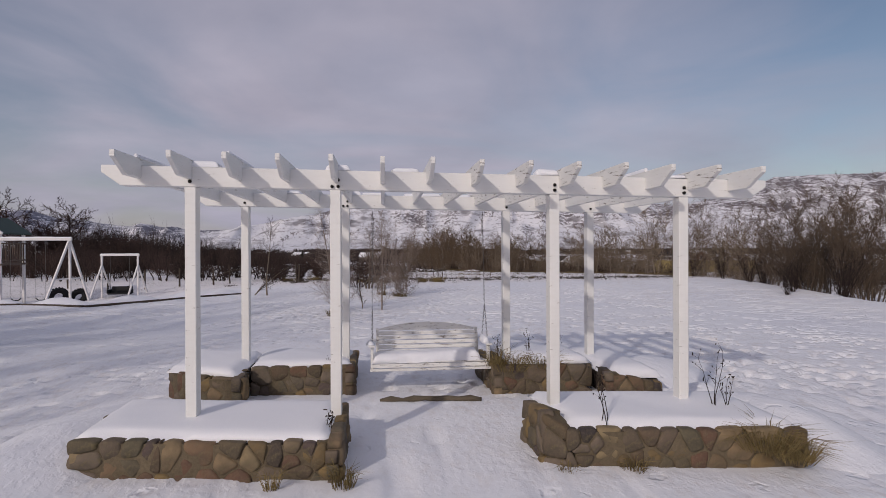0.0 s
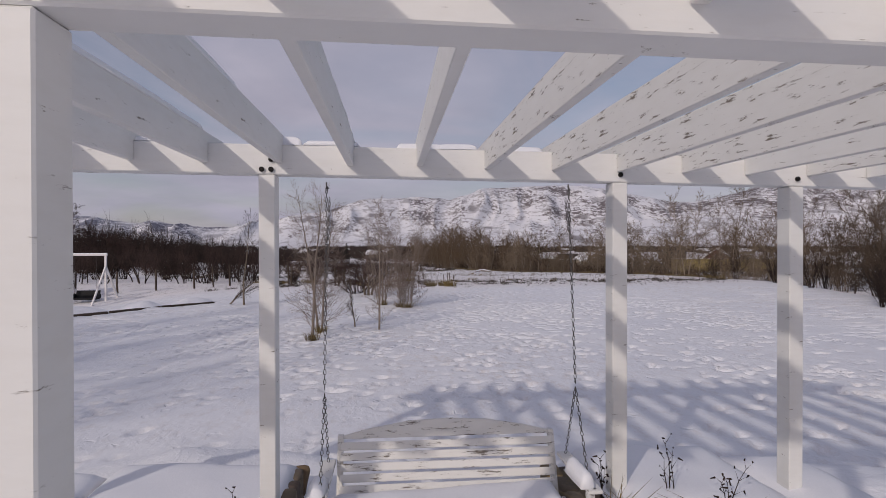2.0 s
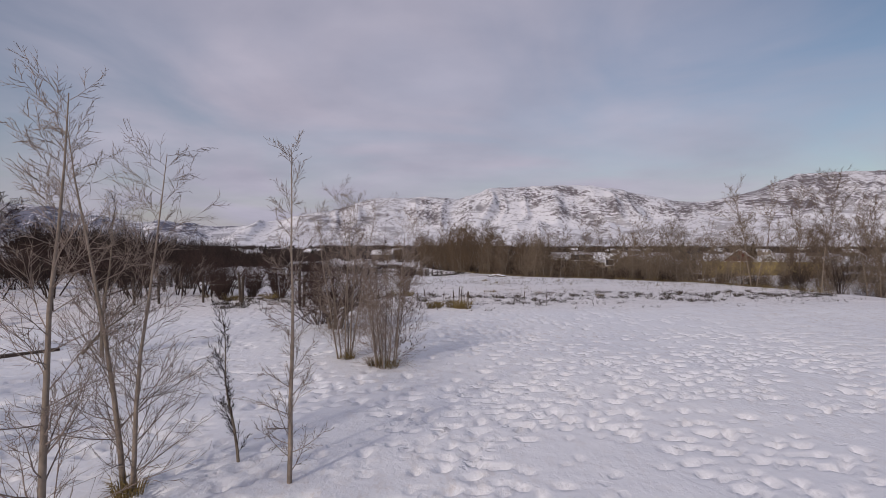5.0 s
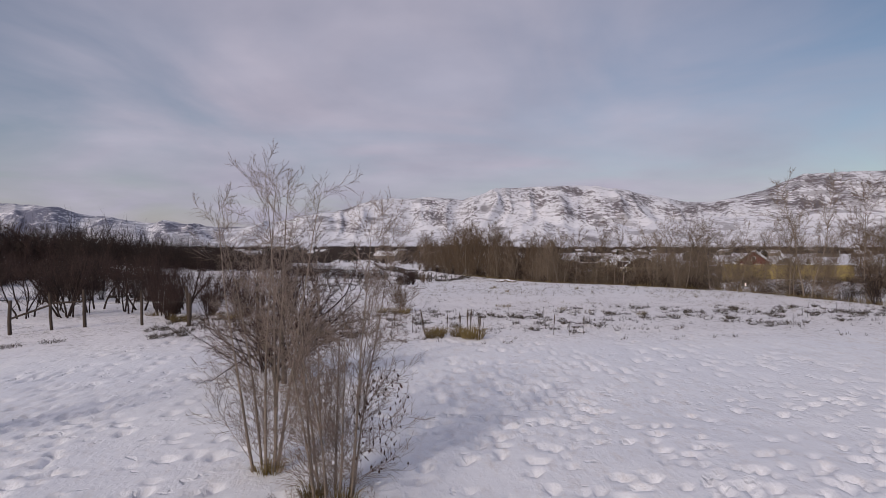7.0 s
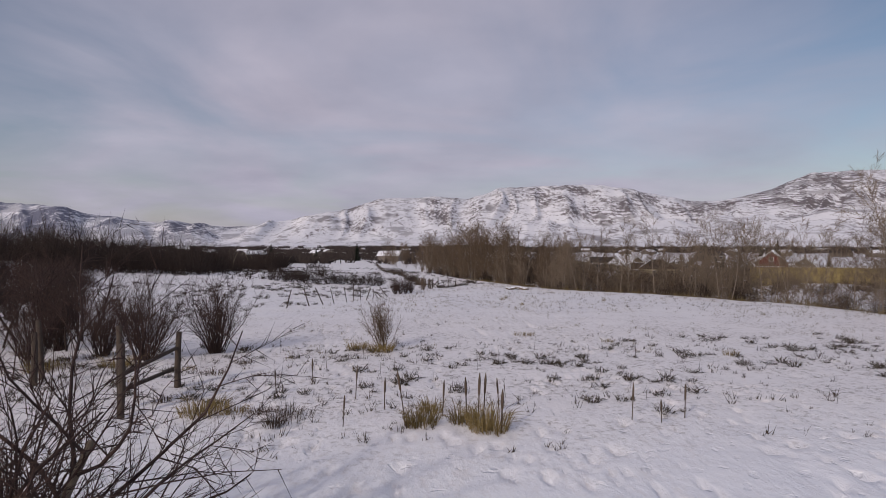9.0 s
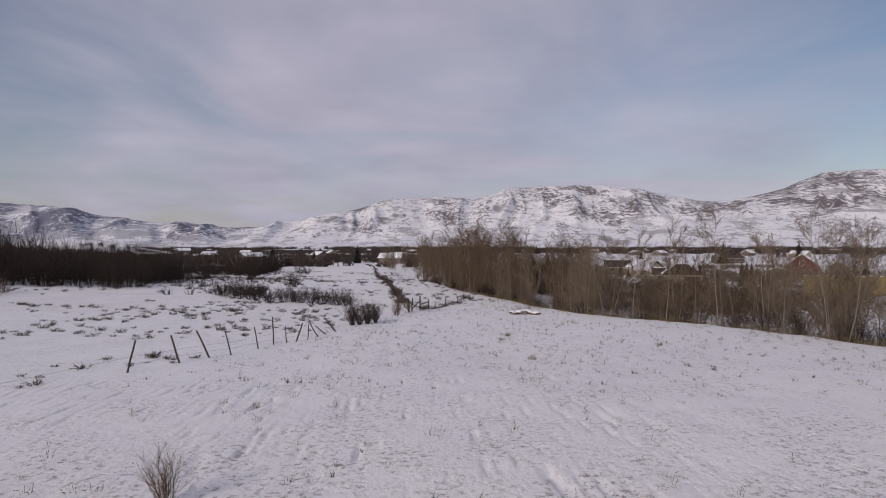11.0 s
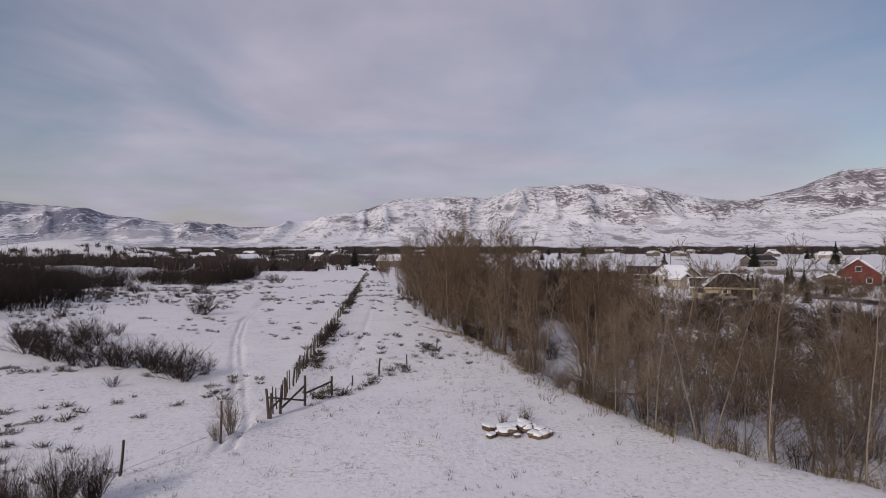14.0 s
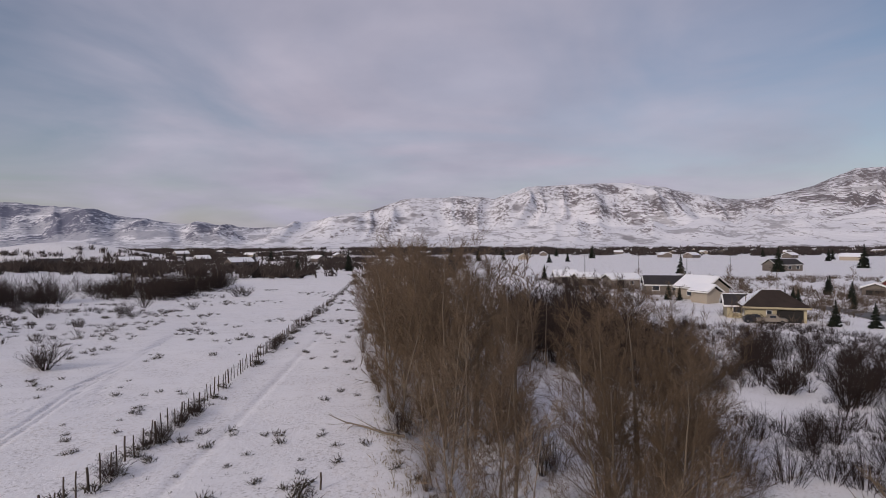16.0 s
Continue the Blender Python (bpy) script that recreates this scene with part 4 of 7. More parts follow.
def build_planter(label, walls, fill, seed):
    ob = thing("stone_planter", (0, 0, 0), label, "stone planter", "planters under the pergola")
    for k, (a, b, h, lift) in enumerate(walls):
        stone_wall(ob, a, b, h, seed * 10 + k, lift=lift)
    g = Geo()
    for x0, x1, y0, y1, z in fill:
        g.box((x0, y0, -0.15), (x1, y1, z))
    part("earth_fill", g.mesh("earth_fill", SOIL, 0.01), ob, "dark earth filling")
    return ob


H, LOW = PLANTER, 0.335
build_planter("low brown field-stone planter topped with smooth snow", [((-3.88, 7.28), (-1.42, 6.86), LOW, None), ((-1.42, 6.86), (-1.36, 8.15), LOW + 0.03, None), ((-3.97, 8.3), (-3.88, 7.28), LOW - 0.04, None)],
              [(-3.72, -1.56, 7.40, 8.2, LOW - 0.03)], 1)
build_planter("low brown field-stone planter with dry grass at its end", [((0.60, 6.88), (2.80, 6.54), LOW + 0.02, None), ((0.40, 7.06), (0.60, 6.88), LOW + 0.02, lambda u: 0.13 * (1 - u)), ((0.38, 7.75), (0.40, 7.06), LOW + 0.08, lambda u: 0.07 * u),
              ((2.80, 6.54), (2.96, 7.8), LOW, None)], [(0.58, 2.70, 7.1, 8.0, LOW - 0.01)], 2)
build_planter("field-stone planter with a short wing wall behind the swing", [((-2.82, 9.98), (-1.36, 9.82), H, None), ((-1.36, 9.82), (-1.32, 11.1), H, None),
              ((-3.98, 10.2), (-3.55, 9.62), H - 0.02, None), ((-3.55, 9.62), (-2.76, 9.32), H - 0.02, None), ((-2.76, 9.32), (-2.78, 9.96), H - 0.02, None)],
              [(-2.75, -1.50, 10.14, 11.1, H - 0.04), (-3.55, -2.92, 10.05, 11.0, H - 0.06)], 3)
build_planter("field-stone planter with dry weeds beside the swing", [((0.50, 9.56), (1.92, 9.42), H, None), ((0.48, 10.9), (0.50, 9.56), H, None), ((1.92, 9.42), (1.86, 8.98), H - 0.02, None),
              ((1.86, 8.98), (2.64, 8.84), H - 0.05, lambda u: -0.10 * u * u), ((2.64, 8.84), (2.80, 9.4), H - 0.14, None)], [(0.66, 1.94, 9.75, 10.9, H - 0.04), (2.05, 2.7, 9.2, 10.9, H - 0.14)], 4)

for k, (x0, x1, y0, y1, z, hh, e, sk) in enumerate((
    (-3.82, -1.50, 6.98, 8.2, LOW - 0.02, 0.085, 0.20, -0.17), (0.62, 2.80, 6.66, 7.9, LOW - 0.01, 0.085, 0.20, -0.155), (-2.82, -1.42, 9.94, 11.1, H - 0.03, 0.085, 0.2, -0.11),
    (-3.90, -2.84, 9.52, 11.0, H - 0.03, 0.09, 0.22, -0.42), (0.80, 2.0, 9.68, 11.0, H - 0.03, 0.11, 0.26, -0.1), (2.02, 2.75, 9.02, 10.9, H - 0.12, 0.13, 0.25, -0.15))):
    snow_heap("snow_cover", x0, x1, y0, y1, z, hh, 40 + k, "smooth white snow lying on the stone planter", e, skew=sk)

# drifts round the planters
def drift(x, y, rx, ry, h, seed, turn=0.0):
    u, v = np.meshgrid(np.linspace(-1, 1, 25), np.linspace(-1, 1, 25))
    q = np.clip(1 - (u**2 + v**2), 0, 1)
    c, s = math.cos(turn), math.sin(turn)
    px, py = x + c * u * rx - s * v * ry, y + s * u * rx + c * v * ry
    z = land(px, py) - 0.06 + h * q**1.4 * (0.8 + 0.4 * fbm(px * 2, py * 2, 2, seed))
    ii = (np.arange(24)[:, None] * 25 + np.arange(24)[None, :]).ravel()
    me = mesh_np("snow_drift", np.stack([px, py, z], -1).reshape(-1, 3), np.stack([ii, ii + 1, ii + 26, ii + 25], 1), SNOW, True)
    return tagged(new("snow_drift", me), "soft white snow drift banked against the planter", "snow drift", kind="stuff")


drift(-4.3, 8.2, 1.0, 2.2, 0.30, 3)
drift(-3.45, 8.75, 0.75, 0.75, 0.36, 4)
drift(2.75, 8.35, 0.7, 0.65, 0.42, 5)
drift(3.3, 7.8, 0.9, 1.8, 0.34, 6)
drift(3.3, 10.4, 1.1, 1.4, 0.34, 7)
drift(-2.4, 11.6, 2.2, 1.0, 0.38, 8)
drift(1.3, 11.4, 1.5, 1.0, 0.36, 9)

# snow on the pergola's timbers
for k, (x, y, ln) in enumerate(((-1.46, 7.68, 0.26), (0.70, 7.68, 0.26), (-1.47, 10.335, 0.26), (-2.76, 7.68, 0.26), (2.1, 7.68, 0.26), (-0.78, 7.68, 0.26), (-0.3, 10.335, 0.26))):
    snow_heap("snow_lump", x - ln / 2, x + ln / 2, y - 0.07, y + 0.075, BEAM_TOP + 0.003 - SAG * (x + 0.3 - ln / 2), 0.04 if k > 3 else 0.065, 60 + k, "lump of snow left on the white beam", 0.075, 0.012).matrix_basis = TURN
# thin snow along the tops of some rafters and of the rear beam
for k, (i, y0, y1) in enumerate(((0, 7.5, 9.6), (1, 7.9, 10.1), (2, 7.2, 8.6), (2, 9.0, 10.2), (3, 8.2, 10.2), (4, 7.9, 9.2), (5, 9.0, 10.2), (11, 7.6, 8.6))):
    x = -3.345 + 0.467 * i - 0.012 * (i > 6)
    snow_heap("snow_strip", x - 0.024, x + 0.024, y0, y1, 2.867 - SAG * (x + 0.3), 0.035, 80 + k, "thin strip of snow left on the white rafter", 0.03, 0.025).matrix_basis = TURN
for k, (x0, x1) in enumerate(((-1.3, -0.95), (-0.7, -0.2), (0.0, 0.3), (-2.7, -2.2))):
    snow_heap("snow_strip", x0, x1, 10.28, 10.39, BEAM_TOP + 0.003 - SAG * (x0 + 0.3), 0.035, 90 + k, "thin strip of snow left on the white beam", 0.04, 0.02).matrix_basis = TURN


def build_swing():
    ob = thing("porch_swing", (0, 0, 0), "weathered white slatted porch swing hung on chains, snow on its seat", "porch swing", m=TURN @ pose(-0.345, 10.13, -0.03))

    def plank(name, x0, x1, p, q, t, label=""):
        """A slat between x0 and x1 whose section runs from p to q (y, z), t thick."""
        d = Vector((0, q[0] - p[0], q[1] - p[1])).normalized()
        nrm = Vector((0, -d.z, d.y)) * t
        out = [Vector((x0, *p)), Vector((x0, *q)), Vector((x0, *q)) + nrm, Vector((x0, *p)) + nrm]
        return part(name, Geo().prism(out, (x1 - x0, 0, 0)).mesh(name, WHITE_WORN, 0.004), ob, label)

    w = 0.82
    for k in range(6):
        y = -0.30 + 0.085 * k
        plank("seat_slat", -w, w, (y, 0.445 - 0.010 * k), (y + 0.07, 0.437 - 0.010 * k), 0.02)
    plank("front_rail", -w - 0.03, w + 0.03, (-0.335, 0.350), (-0.335, 0.385), 0.035)
    plank("front_slat", -w, w, (-0.345, 0.395), (-0.335, 0.445), 0.02)
    plank("rear_rail", -w, w, (0.17, 0.35), (0.17, 0.39), 0.035)
    for k in range(5):
        z = 0.50 + 0.064 * k
        y = 0.19 + 0.027 * k
        plank("back_slat", -0.75, 0.75, (y, z), (y + 0.020, z + 0.050), 0.018)
    top = [(-0.75, 0.822), (0.75, 0.822), (0.75, 0.838), (0.56, 0.882), (0.28, 0.925), (0, 0.937), (-0.28, 0.925), (-0.56, 0.882), (-0.75, 0.838)]
    part("top_board", Geo().prism([(x, 0.325 + (z - 0.79) * 0.35, z) for x, z in top], (0, 0.02, 0.0)).mesh("top_board", WHITE_WORN, 0.003), ob)
    link = Geo().tube([(0.0085 * math.cos(t), 0, 0.013 * math.sin(t) + 0.005 * (1 if math.sin(t) > 0 else -1)) for t in [math.pi / 4 * k for k in range(8)]], 0.0026, 4, True).mesh("chain_link", STEEL)

    def chain(a, b):
        a, b = Vector(a), Vector(b)
        run, d = (b - a).length, (b - a).normalized()
        rot = d.to_track_quat("Z", "X").to_matrix().to_4x4()
        for k in range(int(run / 0.031)):
            part("chain_link", link, ob, "steel chain link", Matrix.Translation(a + d * (0.016 + 0.031 * k)) @ rot @ Matrix.Rotation(radians(90 * (k % 2)), 4, "Z"))

    for sx in (-1, 1):
        x = sx * 0.82
        part("arm_post", Geo().box((x - 0.02, -0.335, 0.355), (x + 0.02, -0.27, 0.69)).mesh("arm_post", WHITE_WORN, 0.004), ob)
        part("armrest", Geo().box((x - 0.045, -0.40, 0.69), (x + 0.045, 0.26, 0.713)).mesh("armrest", WHITE_WORN, 0.004), ob)
        part("side_rail", Geo().box((x - 0.02, -0.33, 0.35), (x + 0.02, 0.22, 0.41)).mesh("side_rail", WHITE_WORN, 0.004), ob)
        part("back_post", Geo().prism([(sx * 0.73, 0.16, 0.35), (sx * 0.73, 0.22, 0.35), (sx * 0.73, 0.37, 0.85), (sx * 0.73, 0.325, 0.85)], (0.04 * sx, 0, 0)).mesh("back_post", WHITE_WORN, 0.003), ob)
        # one chain from the beam, parting into two strands above the armrest
        fork = (sx * 0.82, -0.02, 1.24)
        chain((sx * 0.82, 0.13, 2.59), fork)
        chain(fork, (sx * 0.82, -0.28, 0.70))
        chain(fork, (sx * 0.82, 0.20, 0.70))
        if sx > 0:
            chain((0.80, 0.125, 2.50), (0.815, 0.11, 2.28))
        else:
            chain((-0.80, 0.125, 2.50), (-0.815, 0.08, 1.95))
        part("hook", Geo().tube([(0, 0, 2.60), (0, 0, 2.575), (0.012, 0, 2.56), (0, 0, 2.545)], 0.006, 6).mesh("hook", STEEL), ob, "steel hook", pose(sx * 0.82, 0.13, 0))
    return ob


build_swing()
snow_heap("snow_cover", -1.11, 0.42, 9.82, 10.29, 0.425, 0.13, 71, "thick white snow lying on the swing seat", 0.14, 0.04)
snow_heap("snow_cover", -1.215, -1.12, 9.80, 10.06, 0.683, 0.05, 72, "small cap of snow on the swing armrest", 0.05, 0.02)
snow_heap("snow_cover", 0.425, 0.52, 9.74, 10.06, 0.683, 0.09, 73, "small cap of snow on the swing armrest", 0.05, 0.02)


def build_step_log():
    rng = np.random.default_rng(8)
    pts = [(-1.04 + 1.34 * k / 9, 9.47 - 0.18 * k / 9 + rng.normal() * 0.012, 0.02 + rng.normal() * 0.008) for k in range(10)]
    me = Geo().tube(pts, [0.022 + 0.03 * math.sin(k * 1.7) ** 2 for k in range(10)], 8).mesh("step_log", LOG, smooth=True)
    tagged(new("step_log", me), "grey weathered log lying as a step under the swing", "log")


build_step_log()


# ---- dry grass, stalks and weeds at the planters ----
def grass_tuft(x, y, z, spread, height, count, seed, label="tuft of dry straw-coloured grass", droop=0.5, r=0.004, mat=None):
    rng = np.random.default_rng(seed)
    me = spikes_two(blades(rng, count, spread, height, r, droop), mat or STRAW, "grass_tuft")
    ob = new("grass_tuft", me)
    ob.matrix_basis = pose(x, y, z, 0, 0, rng.uniform(0, 360))
    return tagged(ob, label, "dry grass", kind="stuff")


def spikes_two(segs, mat, name):
    stems = [s for s in segs if s[8] == 0]
    tips = [s for s in segs if s[8] == 1]
    a = limbs_mesh(name, stems, mat, 3)
    if not tips:
        return a
    b = spikes_mesh("tips", tips, mat)
    va, vb = np.empty(len(a.vertices) * 3, np.float32), np.empty(len(b.vertices) * 3, np.float32)
    a.vertices.foreach_get("co", va), b.vertices.foreach_get("co", vb)
    qa, qb = np.empty(len(a.loops), np.int32), np.empty(len(b.loops), np.int32)
    a.loops.foreach_get("vertex_index", qa), b.loops.foreach_get("vertex_index", qb)
    me = mesh_np(name, np.concatenate([va.reshape(-1, 3), vb.reshape(-1, 3)]), [qa.reshape(-1, 4), qb.reshape(-1, 3) + len(va) // 3], mat)
    bpy.data.meshes.remove(a), bpy.data.meshes.remove(b)
    return me


for k, (x, y, z, sp, ht, n, dr) in enumerate((
    (2.40, 6.60, 0.22, 0.22, 0.32, 240, 1.3), (2.62, 6.52, 0.14, 0.16, 0.28, 160, 1.3), (1.20, 6.76, 0.02, 0.10, 0.20, 60, 0.8), (-1.42, 6.76, 0.02, 0.09, 0.30, 70, 0.5),
    (-2.02, 6.80, 0.0, 0.05, 0.30, 40, 0.4), (0.80, 9.66, 0.36, 0.25, 0.30, 160, 1.2), (0.60, 9.68, 0.40, 0.14, 0.38, 80, 0.6), (1.25, 9.62, 0.38, 0.2, 0.28, 80, 1.2), (0.60, 6.86, 0.0, 0.08, 0.16, 40, 0.8))):
    grass_tuft(x, y, z, sp, ht, n, 90 + k, "dry straw-coloured grass hanging over the planter stones" if dr > 1 else "tuft of dry grass at the planter foot", dr, 0.003)


def bare_weed(x, y, z, height, seed, label, branches=5, r=0.006):
    rng = np.random.default_rng(seed)
    segs = []
    for k in range(3):
        d = np.array((rng.normal() * 0.16, rng.normal() * 0.12, 1.0))
        d /= np.linalg.norm(d)
        p = np.array((rng.normal() * 0.03, rng.normal() * 0.03, -0.06))
        ln = height * rng.uniform(0.6, 1.0)
        q = p
        for i in range(4):
            d = d + rng.normal(size=3) * 0.10
            d /= np.linalg.norm(d)
            n = q + d * ln / 4
            segs.append((*q, *n, r * (1 - 0.2 * i), r * (0.8 - 0.2 * i) + 0.001, 0))
            if i > 0:
                for j in range(branches // 3 + 1):
                    w = spin(rng, d, radians(40))
                    e = n + w * ln * rng.uniform(0.08, 0.25)
                    segs.append((*n, *e, r * 0.45, 0.001, 1))
                    segs.append((*e, *(e + rng.normal(size=3) * 0.015), 0.008, 0.004, 0))
            q = n
    ob = new("bare_weed", spikes_two(segs, TWIG_DARK, "bare_weed"))
    ob.matrix_basis = pose(x, y, z)
    return tagged(ob, label, "weed stalks", kind="stuff")


for k, (x, y, z, ht) in enumerate(((1.02, 6.98, 0.42, 0.62), (2.32, 7.30, 0.40, 0.75), (2.47, 7.25, 0.40, 0.38), (1.18, 10.1, 0.42, 0.55), (0.75, 10.2, 0.42, 0.35), (-1.62, 10.1, 0.42, 0.30), (-1.62, 7.30, 0.38, 0.18), (1.45, 9.9, 0.40, 0.4))):
    bare_weed(x, y, z, ht, 120 + k, "bare dark weed stalks standing out of the planter snow")


# ---- trees of the field ----
def at_land(x, y, sink=0.0):
    return (x, y, gz(x, y) - sink)


def merge_meshes(name, placed, material, smooth=True):
    """One joined mesh from (vertices, quads, triangles) blocks at poses; for growth that nobody could count."""
    vs, qs, ts, k = [], [], [], 0
    for (v, q, t), m in placed:
        r = np.array(m.to_3x3())
        vs.append(v @ r.T + np.array(m.translation))
        if len(q):
            qs.append(q + k)
        if len(t):
            ts.append(t + k)
        k += len(v)
    faces = [np.concatenate(a) for a in (qs, ts) if a]
    return mesh_np(name, np.concatenate(vs), faces, material, smooth)


def block(me):
    """The arrays of a mesh made of quads first and triangles after."""
    v = np.empty(len(me.vertices) * 3, np.float32)
    me.vertices.foreach_get("co", v)
    li = np.empty(len(me.loops), np.int32)
    me.loops.foreach_get("vertex_index", li)
    n = np.empty(len(me.polygons), np.int32)
    me.polygons.foreach_get("loop_total", n)
    nq = int((n == 4).sum())
    return v.reshape(-1, 3), li[: nq * 4].reshape(-1, 4), li[nq * 4:].reshape(-1, 3)


SAPLINGS = "young bare trees on the snowfield"
tree("young_tree", at_land(-2.30, 20.6), tree_meshes(201, 3.75, 0.040, STRAIGHT, BARK_PALE, TWIG_PALE, 1, 0.12, 0.10), "leaning young bare tree with grass at its foot", "tree", SAPLINGS, 20)
tree("young_tree", at_land(-2.24, 21.95), tree_meshes(202, 3.85, 0.036, STRAIGHT, BARK_PALE, TWIG_PALE, 2, 0.05, 0.08), "young bare tree with upright twigs in the snow", "tree", SAPLINGS, 80)
tree("young_tree", at_land(-1.31, 22.6), tree_meshes(203, 1.9, 0.026, NARROW, BARK, TWIG_DARK, 1, 0.06), "slim bare sapling standing in the snow", "tree", SAPLINGS, 10)
tree("young_tree", at_land(-0.66, 21.95), tree_meshes(204, 3.6, 0.034, dict(STRAIGHT, ratio=(0.18, 0.5, 0.6)), BARK_PALE, TWIG_PALE, 1, 0.05), "young bare tree with a crooked stem in the snow", "tree", SAPLINGS, 200)
tree("tree_clump", at_land(0.38, 27.55), tree_meshes(205, 3.2, 0.017, CLUMP, BARK_PALE, TWIG_PALE, 10, 0.15, 0.22), "clump of thin bare stems with dead leaves at the foot", "tree", SAPLINGS, 0)
tree("tree_clump", at_land(-0.45, 28.4), tree_meshes(206, 3.75, 0.022, CLUMP, BARK_PALE, TWIG_PALE, 6, 0.11, 0.20), "bare many-stemmed tree clump on the snowfield", "tree", SAPLINGS, 50)
tree("young_tree", at_land(-5.75, 29.1), tree_meshes(207, 3.6, 0.045, SAPLING, BARK, TWIG_DARK, 1, 0.05), "thin bare tree with upright shoots by the fence", "tree", SAPLINGS, 0)
lean_tree = tree("leaning_tree", (-6.40, 29.5, gz(-6.4, 29.5)), tree_meshes(208, 2.3, 0.04, SAPLING, BARK, TWIG_DARK, 1, 0.02), "dark bare tree leaning far over", "tree", SAPLINGS, 0)
lean_tree.matrix_basis = pose(-6.40, 29.5, gz(-6.4, 29.5) - 0.05, 0, 48, 0)
for k, (x, y, s) in enumerate(((-2.30, 20.55, 0.16), (-2.2, 21.9, 0.14), (0.42, 27.4, 0.20), (0.15, 27.6, 0.12), (-0.45, 28.3, 0.15))):
    grass_tuft(x, y, gz(x, y), s, 0.30, 110, 300 + k, "tuft of dry grass at the tree foot", 0.6, 0.004)

# dead leaves still hanging on the clump
rng = np.random.default_rng(214)
leaves = Geo()
for k in range(150):
    a, r = rng.uniform(-0.9, 1.2), rng.uniform(0.25, 0.75)
    p = Vector((0.42 + math.cos(a) * r, 27.45 + math.sin(a) * r * 0.6, gz(0.4, 27.5) + rng.uniform(0.35, 1.35)))
    m = Matrix.Translation(p) @ Matrix.Rotation(rng.uniform(0, 6.28), 4, "Z") @ Matrix.Rotation(rng.uniform(0.5, 2.0), 4, "X")
    leaves.add([m @ Vector(v) for v in ((0, 0, 0), (0.012, 0.022, 0.004), (0, 0.05, 0.010), (-0.012, 0.022, 0.004))], ((0, 1, 2, 3),))
tagged(new("dead_leaves", leaves.mesh("dead_leaves", TWIG_RED)), "withered dark leaves clinging to the bare clump", "leaves", kind="stuff")

# dark spreading shrub close to the path
DARK_SHRUB = shrub_mesh(221, 2.3, 1.5, 26, 7, TWIG_RED, 0.022, 0.0045)
tree("dark_shrub", at_land(-1.02, 32.86), tree_meshes(221, 1.35, 0.045, SPREAD, BARK, TWIG_RED, 5, 0.22, 0.14), "dark reddish bare shrub with spreading branches in snow", "shrub", "", 30, 1.3)
shrub = thing("dark_shrub", (0, 0, 0), "low dark bare shrub behind the tree clump", "shrub", m=pose(*at_land(-1.6, 34.2), 0, 0, 150) @ Matrix.Scale(0.8, 4))
part("trunk", DARK_SHRUB[0], shrub), part("crown", DARK_SHRUB[1], shrub)

# big bushy trees at the field's edge
BUSH_LIMBS = dict(COTTONWOOD, shoots=(22, 10, 8), least=0.0048, wander=(0.10, 0.12, 0.14, 0.1), angle=((22, 60), (20, 52), (16, 48)), ratio=(0.36, 0.55, 0.7))
BUSHY = [tree_meshes(230 + k, 4.7, 0.032, BUSH_LIMBS, TWIG_BROWN, TWIG_BROWN, 7, 0.20, 0.5) for k in range(3)]
for k, (x, y, s, a) in enumerate(((21.2, 28.0, 0.95, 0), (22.2, 29.4, 1.12, 200), (22.6, 32.2, 1.0, 70), (21.8, 25.6, 1.1, 220), (22.8, 28.0, 1.3, 20), (26, 33, 0.7, 100), (22.6, 25.6, 1.2, 40), (26.5, 30, 1.0, 310))):
    tree("bushy_tree", at_land(x, y), BUSHY[k % 3], "large dense brown leafless tree at the field edge", "tree", "bushy trees at the field edge", a, s)

# trees added out of view; their crowns shade the snow on the left
for k, (x, y, s) in enumerate(((-16.5, 5.5, 2.1), (-20.0, 9.0, 2.2), (-14.0, 0.5, 2.0), (-24.0, 12.5, 2.1), (-15.0, 10.5, 2.1), (-19.0, 14.0, 2.0))):
    tree("unseen_shade_tree", at_land(x, y), BUSHY[k % 3], "unseen tall leafless tree added to shade the snow", "tree", "trees beside the lawn", k * 80, s)

WILLOW = [shrub_mesh(240 + k, 2.6, 0.5, 22, 4, TWIG_DARK, 0.018, 0.008) for k in range(4)]
WILLOW_NEAR = [shrub_mesh(250 + k, 2.0, 0.62, 64, 6, TWIG_RED, 0.013, 0.0038) for k in range(3)]
PASTURE = [shrub_mesh(264 + k, 2.2, 0.95, 30, 4, TWIG_DARK, 0.018, 0.0095) for k in range(4)]
WILLOW_TAN = [shrub_mesh(256 + k, 1.15, 0.45, 30, 4, TWIG, 0.008, 0.0032) for k in range(2)]


def bush(me, x, y, scale, turn, label, group="", name="willow_bush", up=1.0):
    ob = thing(name, (0, 0, 0), label, "bush", group, m=pose(*at_land(x, y), 0, 0, turn) @ Matrix.Diagonal((scale, scale, scale * up, 1)))
    part("trunk", me[0], ob)
    part("crown", me[1], ob)
    return ob


rng = np.random.default_rng(77)
for k, (x, y, s) in enumerate(((17.2, 24.6, 0.5), (18.6, 26.0, 0.55), (19.2, 23.6, 0.7), (20.8, 28.4, 0.8), (21.9, 33.5, 0.7), (22.6, 37.2, 0.7), (24.4, 43.5, 0.7), (25.6, 47.8, 0.8), (20.6, 25.4, 0.8), (22.6, 30.0, 0.9), (24.0, 35.0, 0.9))):
    bush(WILLOW[k % 4], x, y, s, k * 77, "dark bare brush at the edge of the field", "brush at the field edge")

